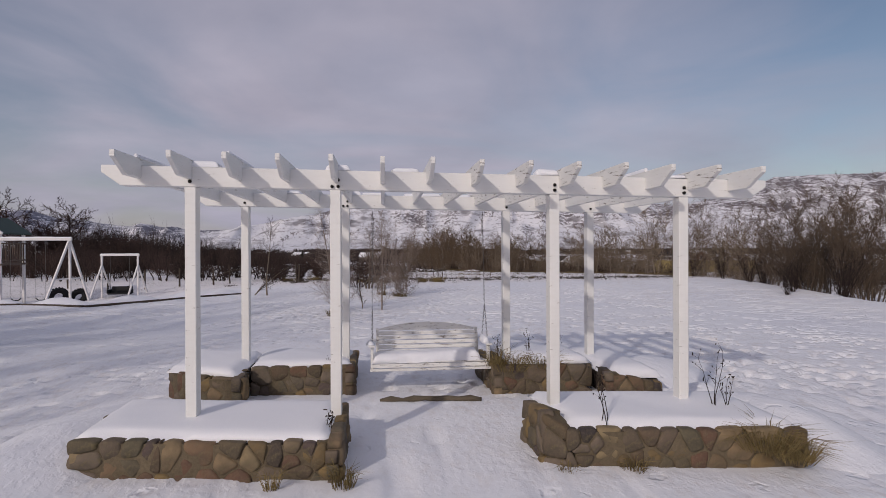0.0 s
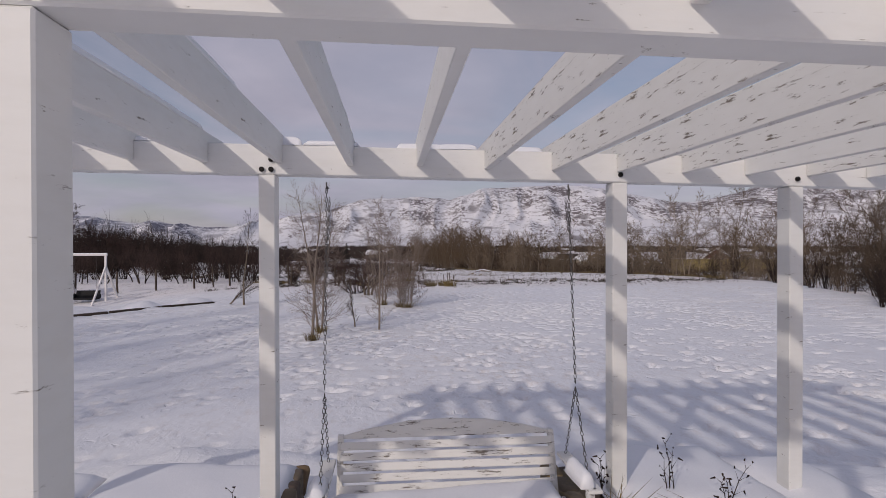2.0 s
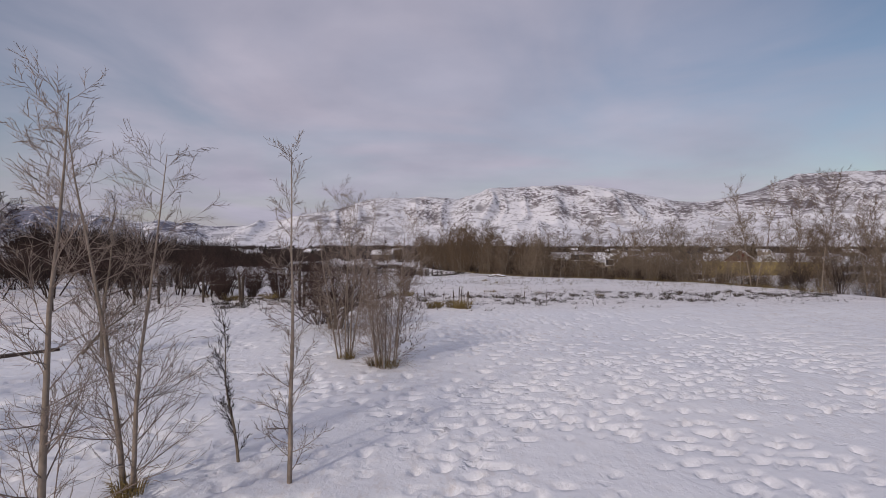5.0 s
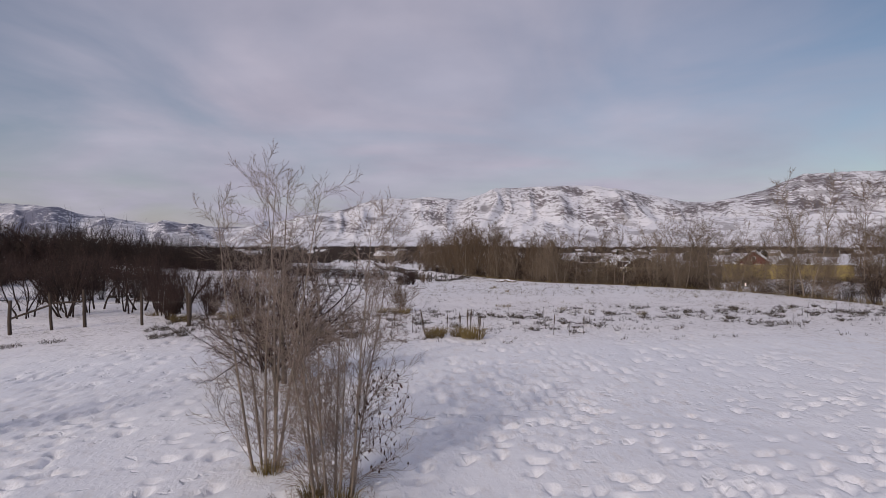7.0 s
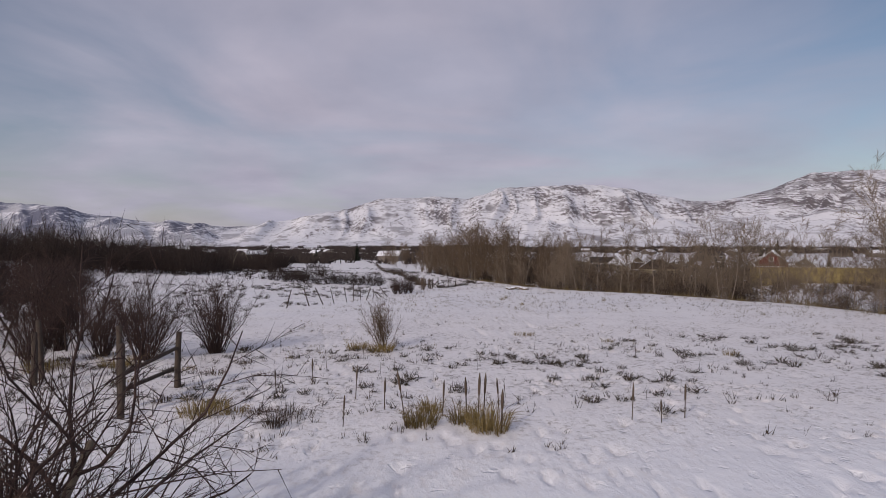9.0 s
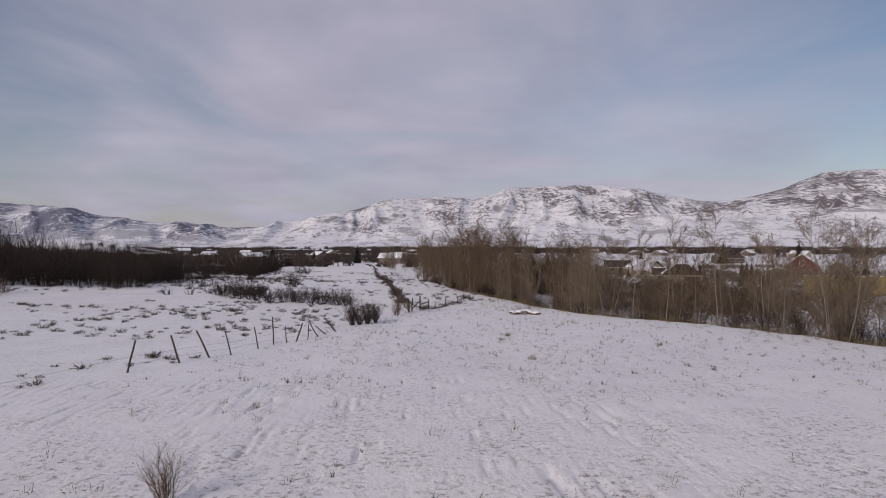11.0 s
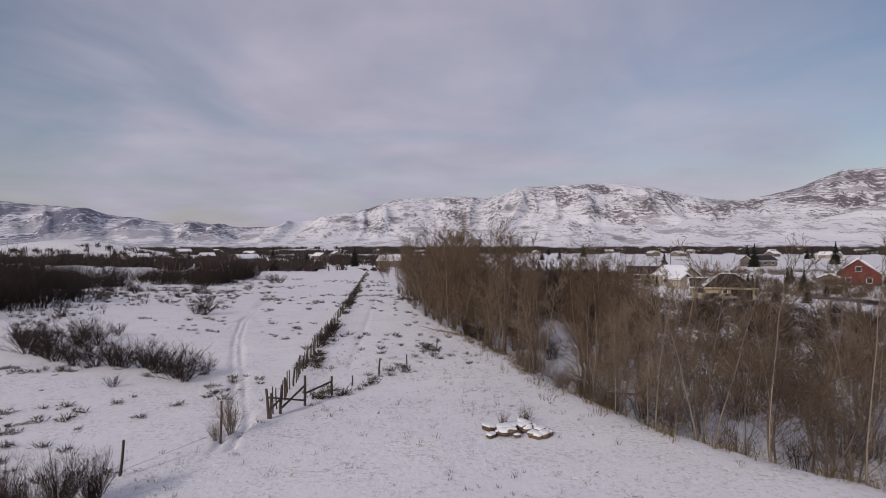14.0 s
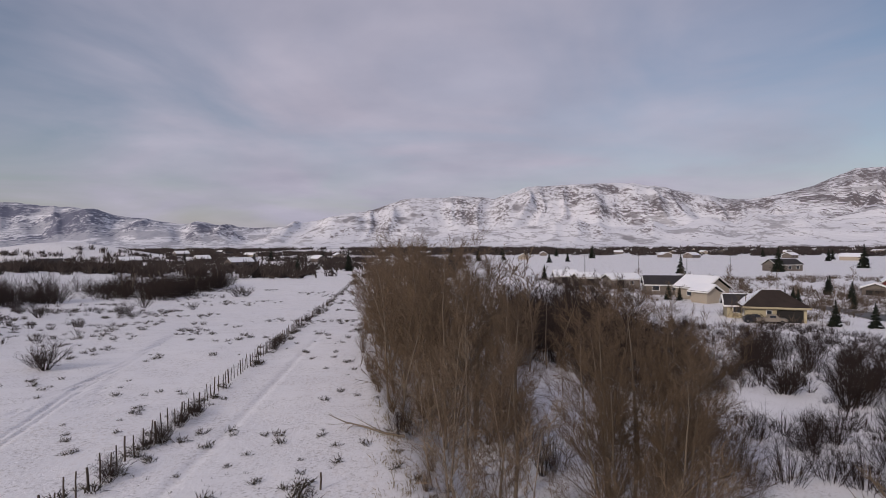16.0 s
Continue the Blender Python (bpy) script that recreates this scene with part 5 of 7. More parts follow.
for k, (x, y, s, up) in enumerate(((-3.05, 45.3, 1.05, 1.0), (-4.6, 44.4, 1.1, 1.0), (-6.1, 45.2, 1.0, 0.9), (-8.1, 46.8, 1.0, 1.0), (-7.2, 44.0, 0.8, 1.0))):
    bush(WILLOW_NEAR[k % 3], x, y, s, k * 63, "bare red-brown willow bush beside the old fence", "willows by the old fence", up=up)
bush(WILLOW_TAN[0], 1.63, 45.8, 1.3, 0, "tan bare willow bush with grass at its foot")
bush(WILLOW_TAN[1], 1.5, 50.7, 0.75, 40, "tan bare willow bush in the snowy meadow")
for k, (x, y, s) in enumerate(((5.0, 81.3, 1.05), (4.75, 80.6, 0.55), (1.3, 74.4, 0.3))):
    bush(WILLOW_TAN[k % 2], x, y, s, k * 50, "bare tan brush on the old fence line", "brush on the fence line")

for k, (x, y, s) in enumerate(((2.3, 75.3, 0.62), (2.7, 75.5, 0.5), (3.15, 75.9, 0.58), (3.6, 76.3, 0.5))):
    bush(WILLOW_NEAR[k % 3], x, y, s, k * 80, "vase-shaped bare willow bush on the old fence line", "willows on the fence line", up=1.12)

# dark thicket behind the old fence and brush over the low hill
FANS = [block(fan_mesh(280 + k, 2.2, 1.9, 30, 0.020, sides=4)) for k in range(5)]
THICKET = [tree_meshes(284 + k, 2.35, 0.045, dict(BROAD, shoots=(8, 8, 6), least=0.0055), TWIG_DARK, TWIG_RED, 2, 0.30, 0.2) for k in range(3)]
FINE_FANS = [block(fan_mesh(300 + k, 2.3, 1.5, 60, 0.011, sides=5)) for k in range(5)]
LOW_FANS = [block(fan_mesh(290 + k, 1.0, 0.9, 16, 0.022)) for k in range(4)]
thicket = []
for k in range(150):
    x, y = rng.uniform(-30, -7.5), rng.uniform(44.5, 58)
    if y < 44.8 - (x + 7) * 0.06 or x > -9 - (y - 50) * 0.6 and y > 50 or vnoise(x / 3.2, y / 3.2, 88) < 0.40:
        continue
    if y < 51:
        tree("thicket_tree", at_land(x, y), THICKET[k % 3], "low dark bare tree in the thicket beyond the fence", "tree", "thicket trees", rng.uniform(0, 360), rng.uniform(0.75, 1.15))
    else:
        bush(WILLOW[k % 4], x, y, rng.uniform(0.6, 1.0), rng.uniform(0, 360), "dark leafless willow in the thicket beyond the fence", "willow thicket", up=rng.uniform(0.85, 1.1))
for k in range(760):
    x, y = rng.uniform(-62, -12), rng.uniform(54, 98)
    if x > -13.5 - (y - 54) * 0.36 or vnoise(x / 5, y / 8, 89) * 0.7 + vnoise(x / 2, y / 3, 92) * 0.3 < 0.49:
        continue
    s = (0.40 + 0.8 * vnoise(x / 6, y / 9, 90)) * rng.uniform(0.8, 1.2) * (1.25 if x < -22 - (y - 54) * 0.3 else 0.95)
    thicket.append(((FINE_FANS if y < 80 else FANS)[k % 5], pose(x, y, gz(x, y) - 0.05, 0, 0, rng.uniform(0, 360)) @ Matrix.Diagonal((s, s, s * rng.uniform(0.85, 1.1), 1))))
tagged(new("thicket_brush", merge_meshes("thicket_brush", thicket, TWIG_RED)), "dense dark leafless brush in the hollow beyond the fence", "brush", kind="stuff")
hill_brush = []
for k in range(3200):
    x, y = rng.uniform(-150, -20), rng.uniform(96, 250)
    dark = 1.2 * math.exp(-(((x + 38 + (y - 207) * 0.1) / 13) ** 2 + ((y - 207) / 17) ** 2)) + 0.55 * math.exp(-(((x + 58) / 16) ** 2 + ((y - 168) / 20) ** 2)) + 1.3 * math.exp(-(((x + 38) / 13) ** 2 + ((y - 119) / 17) ** 2))
    if x > -21 - (y - 72) * 0.075 or dark * 1.1 + vnoise(x / 9, y / 9, 91) * 0.5 < 0.54:
        continue
    s = rng.uniform(0.5, 1.2) * (0.7 + 1.3 * vnoise(x / 9, y / 12, 98)) * 1.3
    hill_brush.append((FANS[k % 5], pose(x, y, gz(x, y) - 0.05, 0, 0, rng.uniform(0, 360)) @ Matrix.Scale(s, 4)))
for k in range(260):
    x, y = rng.uniform(-230, -75), rng.uniform(285, 350)
    if x > -85 - (y - 285) * 0.5:
        continue
    hill_brush.append((FANS[k % 5], pose(x, y, gz(x, y) - 0.1, 0, 0, rng.uniform(0, 360)) @ Matrix.Scale(rng.uniform(1.6, 2.4), 4)))
for k in range(900):
    x, y = rng.uniform(-70, -6), rng.uniform(96, 200)
    if x > -12 - (y - 96) * 0.10 or vnoise(x / 14, y / 5, 93) * 0.75 + vnoise(x / 3, y / 3, 94) * 0.35 < (0.52 if y < 140 else 0.58):
        continue
    hill_brush.append((LOW_FANS[k % 4], pose(x, y, gz(x, y) - 0.03, 0, 0, rng.uniform(0, 360)) @ Matrix.Scale(rng.uniform(0.5, 1.0), 4)))
tagged(new("hillside_brush", merge_meshes("hillside_brush", hill_brush, TWIG_DARK)), "dark leafless brush covering the low hill", "brush", kind="stuff")
for k, (x, y, s) in enumerate(((-5.2, 92.3, 0.62), (-4.5, 92.6, 0.6), (-4.0, 92.1, 0.62), (-3.3, 92.2, 0.6), (-2.6, 91.9, 0.62), (-1.9, 91.5, 0.56), (-1.2, 91.2, 0.58), (-0.7, 90.5, 0.62), (0.0, 90.1, 0.62), (0.6, 89.3, 0.6), (1.0, 90.2, 0.55), (-6.0, 92.8, 0.65), (-6.8, 93.4, 0.6), (-7.5, 93.8, 0.66), (-8.4, 94.4, 0.62), (-9.2, 95.0, 0.7), (-10.1, 95.4, 0.66),
                               (-8.6, 97.7, 0.62), (-8.5, 99.3, 0.55), (-9.5, 102.9, 0.55), (-10.4, 101.4, 0.6), (-9.4, 98.6, 0.66), (-10.6, 98.2, 0.7), (-11.6, 97.2, 0.66), (-12.6, 98.6, 0.7), (-1.9, 88.4, 0.28), (-8.4, 117.5, 0.85), (-9.2, 118.4, 0.6), (-20.5, 194, 1.2), (-19.0, 195, 1.1),
                               (-30, 150, 0.8), (-24, 158, 0.7), (-27, 170, 0.9), (-18, 165, 0.5), (-33, 140, 0.8), (-24, 130, 0.7), (-38, 158, 0.9))):
    x, y, s = x + rng.normal() * 0.12, y + rng.normal() * 0.25, s * rng.uniform(0.85, 1.3)
    bush(PASTURE[k % 4], x, y, s * 1.15, k * 41, "low dark bare bush on the snowy pasture", "pasture bushes", up=0.72)
# taller trees on the skyline of the left hill
HILL_NEAR = [tree_meshes(274 + k, 4.4, 0.09, dict(BROAD, shoots=(18, 14, 12), least=0.013, angle=((30, 75), (28, 65), (25, 65))), TWIG_DARK, TWIG_RED, 3, 0.30, 0.4) for k in range(2)]
HILL_TREES = [tree_meshes(270 + k, 4.4, 0.13, BROAD_FAR, BARK, TWIG_DARK, 3, 0.25, 0.4) for k in range(2)]
for k, (x, y, s) in enumerate(((-34.8, 71, 1.5), (-31.5, 75, 1.05), (-37.6, 68, 1.55), (-29.5, 77, 0.8), (-44, 200, 1.2), (-48, 206, 1.3), (-39, 203, 1.2), (-36, 212, 1.2), (-33, 220, 1.0))):
    tree("hill_tree", at_land(x, y), (HILL_NEAR if k < 4 else HILL_TREES)[k % 2], "dark bare broad-crowned tree above the thicket", "tree", "trees above the thicket", k * 70, s)


# ---- play yard ----
def leg(p, q, w=0.05, mat=None, name="leg"):
    p, q = Vector(p), Vector(q)
    d = q - p
    m = Matrix.Translation(p) @ d.to_track_quat("Z", "X").to_matrix().to_4x4()
    return Geo().box((-w, -w, 0), (w, w, d.length)).mesh(name, mat or PLAY_WOOD, 0.006), m


def timber(parent, name, p, q, w=0.05, mat=None, label=""):
    me, m = leg(p, q, w, mat, name)
    return part(name, me, parent, label, m)


def hung_seat(parent, x, y, top, low, half, bucket=False):
    for s in (-1, 1):
        part("chain", Geo().tube([(x + s * half, y, top), (x + s * half, y, low)], 0.008, 4).mesh("chain", STEEL), parent, "thin swing chain")
    g = Geo().tube([(x - half, y, low), (x - half * 0.5, y, low - 0.09), (x + half * 0.5, y, low - 0.09), (x + half, y, low)], 0.05 if bucket else 0.028, 6)
    part("swing_seat", g.mesh("swing_seat", RUBBER, smooth=True), parent, "black rubber swing seat")


def build_swing_frame_large():
    z0 = gz(-16.7, 34.25)
    h = 2.56 - z0
    ob = thing("swing_set", (-16.7, 34.25, z0), "white timber swing set with snow on its beam", "swing set", "play sets in the yard")
    part("beam", Geo().box((-3.3, -0.06, h - 0.07), (0.12, 0.06, h + 0.07)).mesh("beam", PLAY_WOOD, 0.008), ob)
    timber(ob, "leg", (-0.6, -1.5, -0.1), (0.0, -0.05, h - 0.09), 0.05)
    timber(ob, "leg", (0.33, 1.6, -0.1), (0.0, 0.05, h - 0.09), 0.05)
    timber(ob, "post", (0.02, 0.0, -0.1), (0.02, 0.0, h - 0.07), 0.05)
    timber(ob, "brace", (-0.36, -0.85, h * 0.42), (0.18, 0.85, h * 0.42), 0.035)
    for x in (-2.6, -1.4):
        hung_seat(ob, x, 0, h - 0.08, 0.5, 0.24)
    snow_heap("snow_cover", -16.7 - 3.3, -16.7 + 0.12, 34.2, 34.3, z0 + h + 0.07, 0.06, 401, "strip of snow lying on the swing beam", 0.05, 0.05)
    return ob


def build_swing_frame_small():
    z0 = gz(-16.05, 38.85)
    h = 1.66 - z0
    ob = thing("small_swing_set", (-16.05, 38.85, z0), "small white timber swing frame with a black bench seat", "swing set", "play sets in the yard")
    part("beam", Geo().box((-1.12, -0.05, h - 0.05), (1.12, 0.05, h + 0.05)).mesh("beam", PLAY_WOOD, 0.008), ob)
    for s in (-1, 1):
        timber(ob, "post", (s * 1.03, 0, -0.1), (s * 1.03, 0, h - 0.05), 0.05)
        timber(ob, "leg", (s * 1.03 - 0.14, -1.3, -0.1), (s * 1.03, -0.02, h * 0.75), 0.042)
        timber(ob, "leg", (s * 1.03 + 0.14, 1.3, -0.1), (s * 1.03, 0.02, h * 0.75), 0.042)
    for s in (-0.55, 0.55):
        part("chain", Geo().tube([(s, 0, h - 0.05), (s, 0, 0.5)], 0.008, 4).mesh("chain", STEEL), ob, "thin swing chain")
    bench = Geo().box((-0.62, -0.28, 0.16), (0.62, 0.25, 0.24)).prism([(-0.6, 0.18, 0.2), (-0.6, 0.26, 0.2), (-0.6, 0.42, 0.62), (-0.6, 0.34, 0.62)], (1.2, 0, 0)).box((-0.66, -0.28, 0.2), (-0.58, 0.3, 0.45)).box((0.58, -0.28, 0.2), (0.66, 0.3, 0.45))
    part("bench_seat", bench.mesh("bench_seat", RUBBER, 0.02), ob, "black moulded bench seat")
    snow_heap("snow_cover", -16.05 - 1.12, -16.05 + 1.12, 38.805, 38.895, z0 + h + 0.05, 0.05, 402, "strip of snow lying on the swing frame", 0.045, 0.05)
    return ob


def build_play_tower():
    z0 = gz(-21.4, 36.0)
    ob = thing("play_tower", (-21.4, 36.0, z0), "timber play tower with railed deck and dark green roof", "playhouse", "play sets in the yard", m=pose(-21.4, 36.0, z0) @ Matrix.Scale(1.32, 4))
    for x in (-0.72, 0.72):
        for y in (-0.8, 0.8):
            timber(ob, "post", (x, y, -0.1), (x, y, 2.98), 0.05)
    part("deck", Geo().box((-0.82, -0.9, 1.60), (0.82, 0.9, 1.68)).mesh("deck", DECK_WOOD, 0.005), ob, "brown timber deck")
    for z in (1.76, 2.46):
        part("rail", Geo().box((-0.78, -0.85, z), (0.78, -0.80, z + 0.06)).mesh("rail", PLAY_WOOD, 0.004), ob)
        part("side_rail", Geo().box((0.76, -0.8, z), (0.81, 0.8, z + 0.06)).mesh("side_rail", DECK_WOOD, 0.004), ob)
    for k in range(10):
        x = -0.63 + 0.14 * k
        part("baluster", Geo().box((x - 0.025, -0.845, 1.68), (x + 0.025, -0.82, 2.48)).mesh("baluster", DECK_WOOD, 0.003), ob)
        part("baluster", Geo().box((0.775, -0.7 + 0.15 * k, 1.68), (0.80, -0.65 + 0.15 * k, 2.48)).mesh("baluster", DECK_WOOD, 0.003), ob)
    for s in (-1, 1):
        part("roof_panel", Geo().prism([(s * 0.92, -1.0, 2.86), (0, -1.0, 3.54), (0, -1.0, 3.60), (s * 0.97, -1.0, 2.91)], (0, 2.0, 0)).mesh("roof_panel", GREEN_ROOF, 0.004), ob, "dark green roof panel")
        timber(ob, "gable_trim", (s * 0.94, -1.02, 2.88), (0, -1.02, 3.56), 0.045)
        timber(ob, "gable_brace", (s * 0.5, -0.96, 2.92), (0.0, -0.96, 3.25), 0.035)
    timber(ob, "ladder_side", (-0.5, -1.9, -0.1), (-0.30, -0.88, 1.65), 0.04, DECK_WOOD)
    timber(ob, "ladder_side", (-0.95, -1.9, -0.1), (-0.70, -0.88, 1.65), 0.04, DECK_WOOD)
    part("slide", Geo().prism([(0.1, -0.88, 1.66), (0.1, -2.9, 0.30), (0.1, -3.3, 0.28), (0.1, -3.3, 0.20), (0.1, -2.9, 0.20), (0.1, -0.88, 1.55)], (0.45, 0, 0)).mesh("slide", DECK_WOOD, 0.01), ob, "dark slide")
    return ob


build_swing_frame_large()
build_swing_frame_small()
build_play_tower()


def build_tyre(x, y, r, turn, label):
    ob = thing("tyre", (0, 0, 0), label, "tyre", "old tyres in the yard", m=pose(x, y, gz(x, y) + r * 0.40, 62, 0, turn))
    ring = Geo().tube([(r * 0.72 * math.cos(a), r * 0.72 * math.sin(a), 0) for a in [2 * math.pi * k / 24 for k in range(24)]], r * 0.30, 10, True)
    part("casing", ring.mesh("casing", RUBBER, smooth=True), ob)
    for k in range(20):
        a = 2 * math.pi * k / 20
        m = Matrix.Rotation(a, 4, "Z") @ Matrix.Translation((r * 0.99, 0, 0))
        part("tread_lug", Geo().box((-0.05, -0.05, -r * 0.22), (0.04, 0.05, r * 0.22)).mesh("tread_lug", RUBBER, 0.01), ob, m=m)
    return ob


build_tyre(-19.3, 38.4, 0.52, 10, "large black tractor tyre standing in the snow")
build_tyre(-18.15, 38.3, 0.50, -10, "large black tractor tyre with snow on top")


def build_edging():
    """Landscape timbers that edge the play yard."""
    pts = [(-18.5, 27.2), (-14.4, 25.9), (-11.7, 24.9), (-9.6, 26.8), (-8.55, 28.4), (-7.1, 30.1)]
    for (x0, y0), (x1, y1) in zip(pts, pts[1:]):
        d = Vector((x1 - x0, y1 - y0, 0))
        n = max(1, int(d.length / 2.4))
        for k in range(n):
            a, b = Vector((x0, y0, 0)) + d * (k / n), Vector((x0, y0, 0)) + d * ((k + 0.97) / n)
            a.z, b.z = gz(a.x, a.y) - 0.025, gz(b.x, b.y) - 0.025
            me, m = leg(a, b, 0.085, OLD_WOOD, "edging_timber")
            ob = new("edging_timber", me)
            ob.matrix_basis = m
            tagged(ob, "dark landscape timber edging the play yard in snow", "timber", "yard edging timbers")
    for (x0, y0), (x1, y1) in zip(pts, pts[1:]):
        mx_, my_ = (x0 + x1) / 2, (y0 + y1) / 2
        drift(mx_ - 0.1, my_ + 0.75, math.hypot(x1 - x0, y1 - y0) * 0.55, 0.8, 0.30, int(x0 * 7) % 97, math.atan2(y1 - y0, x1 - x0))["label"] = "low bank of snow behind the yard edging"


build_edging()


# ---- fences ----
POST_MESH = {}


def old_post(parent, x, y, h, r=0.06, lean=0.0, way=0.0, z=None, seed=0):
    key = (round(h, 1), round(r, 2), seed % 3)
    if key not in POST_MESH:
        q = np.random.default_rng(seed % 3 + int(h * 10))
        ring = [(q.normal() * 0.008, q.normal() * 0.008, -0.3 + (h + 0.3) * k / 4) for k in range(5)]
        POST_MESH[key] = Geo().tube(ring, [r * (1.05 - 0.05 * k) for k in range(5)], 7).mesh("post", OLD_WOOD, smooth=True)
    m = pose(x, y, gz(x, y) if z is None else z, 0, 0, way) @ Matrix.Rotation(radians(lean), 4, "Y")
    return part("post", POST_MESH[key], parent, m=m)


def wire(parent, pts, r=0.004):
    return part("wire", Geo().tube(pts, r, 3).mesh("wire", STEEL), parent, "thin rusty fence wire")


yard_fence = thing("old_fence", (0, 0, 0), "old weathered post-and-rail fence in snow beside the thicket", "fence")
for k, (x, y, h, r) in enumerate(((-5.95, 42.2, 1.35, 0.06), (-7.6, 42.4, 1.2, 0.05), (-9.45, 42.3, 1.3, 0.06), (-10.3, 41.9, 1.25, 0.05), (-11.2, 41.2, 1.1, 0.06), (-2.70, 38.8, 1.25, 0.06), (-2.55, 40.9, 1.15, 0.065), (-5.7, 41.5, 1.15, 0.07),
                                  (-13.4, 41.4, 1.2, 0.06), (-15.6, 41.6, 1.2, 0.06), (-18.0, 41.8, 1.2, 0.06), (-20.5, 42.0, 1.2, 0.06), (-2.95, 39.3, 1.5, 0.06))):
    old_post(yard_fence, x, y, h, r, (k * 37 % 7) - 3, k * 70, seed=k)
for (x0, y0, z0), (x1, y1, z1) in (((-2.70, 38.8, 0.72), (-2.55, 40.9, 0.82)), ((-2.75, 39.0, 0.42), (-2.6, 40.8, 0.40)), ((-10.3, 41.9, 0.85), (-11.2, 41.2, 0.5)), ((-9.45, 42.3, 0.9), (-10.3, 41.9, 0.9))):
    timber(yard_fence, "rail", (x0, y0, gz(x0, y0) + z0), (x1, y1, gz(x1, y1) + z1), 0.030, OLD_WOOD)
wire(yard_fence, [(x, y, gz(x, y) + 0.8) for x, y in ((-5.95, 42.2), (-7.6, 42.4), (-9.45, 42.3), (-11.2, 41.2), (-13.4, 41.4), (-20.5, 42.0))])

lean_fence = thing("leaning_fence", (0, 0, 0), "run-down wire fence with leaning weathered posts in snow", "fence")
LEAN = ((-4.0, 61.6, 1.1, 14, 0.055), (-3.0, 63.4, 1.05, -16, 0.06), (-2.3, 64.5, 1.15, -24, 0.06), (-1.67, 65.2, 1.0, -14, 0.045), (-1.0, 66.8, 0.95, -10, 0.045), (-0.6, 68.0, 1.25, -3, 0.05), (-0.15, 68.6, 0.8, -4, 0.04),
        (0.2, 69.1, 0.9, 18, 0.06), (0.65, 69.6, 0.75, 2, 0.04), (1.0, 70.6, 0.8, -32, 0.045), (1.3, 71.4, 0.7, -52, 0.05), (1.65, 72.4, 0.95, -38, 0.06), (3.34, 78.0, 0.9, 6, 0.06), (2.4, 75.3, 0.9, -5, 0.05), (4.9, 80.6, 1.1, 2, 0.06))
for k, (x, y, h, a, r) in enumerate(LEAN):
    old_post(lean_fence, x, y, h, r * 0.6, a, 0, seed=k)
wire(lean_fence, [(x, y, gz(x, y) + 0.25) for x, y, *_ in LEAN])
wire(lean_fence, [(-7.5, 55, gz(-7.5, 55) + 0.2)] + [(x, y, gz(x, y) + 0.5) for x, y, *_ in LEAN[:6]])

long_fence = thing("pasture_fence", (0, 0, 0), "long straight wire fence with weathered posts across the pasture", "fence")


def fence_x(y):
    return float(np.interp(y, (82, 98, 113, 131, 158, 198, 254, 300), (5.85, 4.9, 4.2, 3.3, 1.4, -1.0, -3.7, -6)))


y, k, line = 83.0, 0, []
while y < 256:
    x = fence_x(y)
    h = 0.84 + 0.10 * math.sin(k * 2.3)
    old_post(long_fence, x + 0.05 * math.sin(k * 5.1), y, h, 0.026 if k % 4 else 0.042, 5 * math.sin(k * 3.7), 70 * k, seed=k)
    line.append((x, y))
    y += 0.64 if y < 140 else 1.2
    k += 1
for z in (0.25, 0.45, 0.65):
    wire(long_fence, [(x, y, gz(x, y) + z) for x, y in line])
for k, (y, dx, sc) in enumerate(((99.0, 0.3, 0.6), (99.6, 0.1, 0.7), (102.3, 0.2, 0.55), (103.1, 0.4, 0.7), (103.8, 0.1, 0.6), (105.2, 0.3, 0.75), (106.0, 0.2, 0.6), (107.0, 0.4, 0.65), (107.8, 0.1, 0.6), (125.5, 0.3, 0.8), (127.0, 0.1, 0.9), (128.5, 0.4, 0.7), (140, 0.2, 0.8), (146, 0.3, 0.9), (158, 0.2, 1.0))):
    bush(PASTURE[k % 4], fence_x(y) + dx, y, sc * 0.62, k * 67, "dark bare shrub grown into the pasture fence", "shrubs along the pasture fence", up=0.75)
brace_fence = thing("braced_fence", (0, 0, 0), "weathered braced timber fence running to the trees", "fence")
BR = ((5.72, 83.0, 1.0), (5.95, 83.6, 1.0), (6.6, 84.7, 1.1), (7.35, 86.4, 0.75), (8.0, 88.0, 0.45), (9.0, 90.4, 0.7), (10.3, 93.0, 0.5), (11.2, 96.0, 0.5), (12.1, 98.2, 0.55))
for k, (x, y, h) in enumerate(BR):
    old_post(brace_fence, x, y, h, 0.05 if k < 4 else 0.035, (k * 53 % 11) - 5, k * 40, seed=k)
for (a, b, z0, z1) in ((0, 1, 0.25, 0.5), (1, 2, 0.15, 0.75), (2, 3, 0.45, 0.55), (0, 2, 0.7, 0.2)):
    timber(brace_fence, "rail", (BR[a][0], BR[a][1], gz(*BR[a][:2]) + z0), (BR[b][0], BR[b][1], gz(*BR[b][:2]) + z1), 0.03, OLD_WOOD)


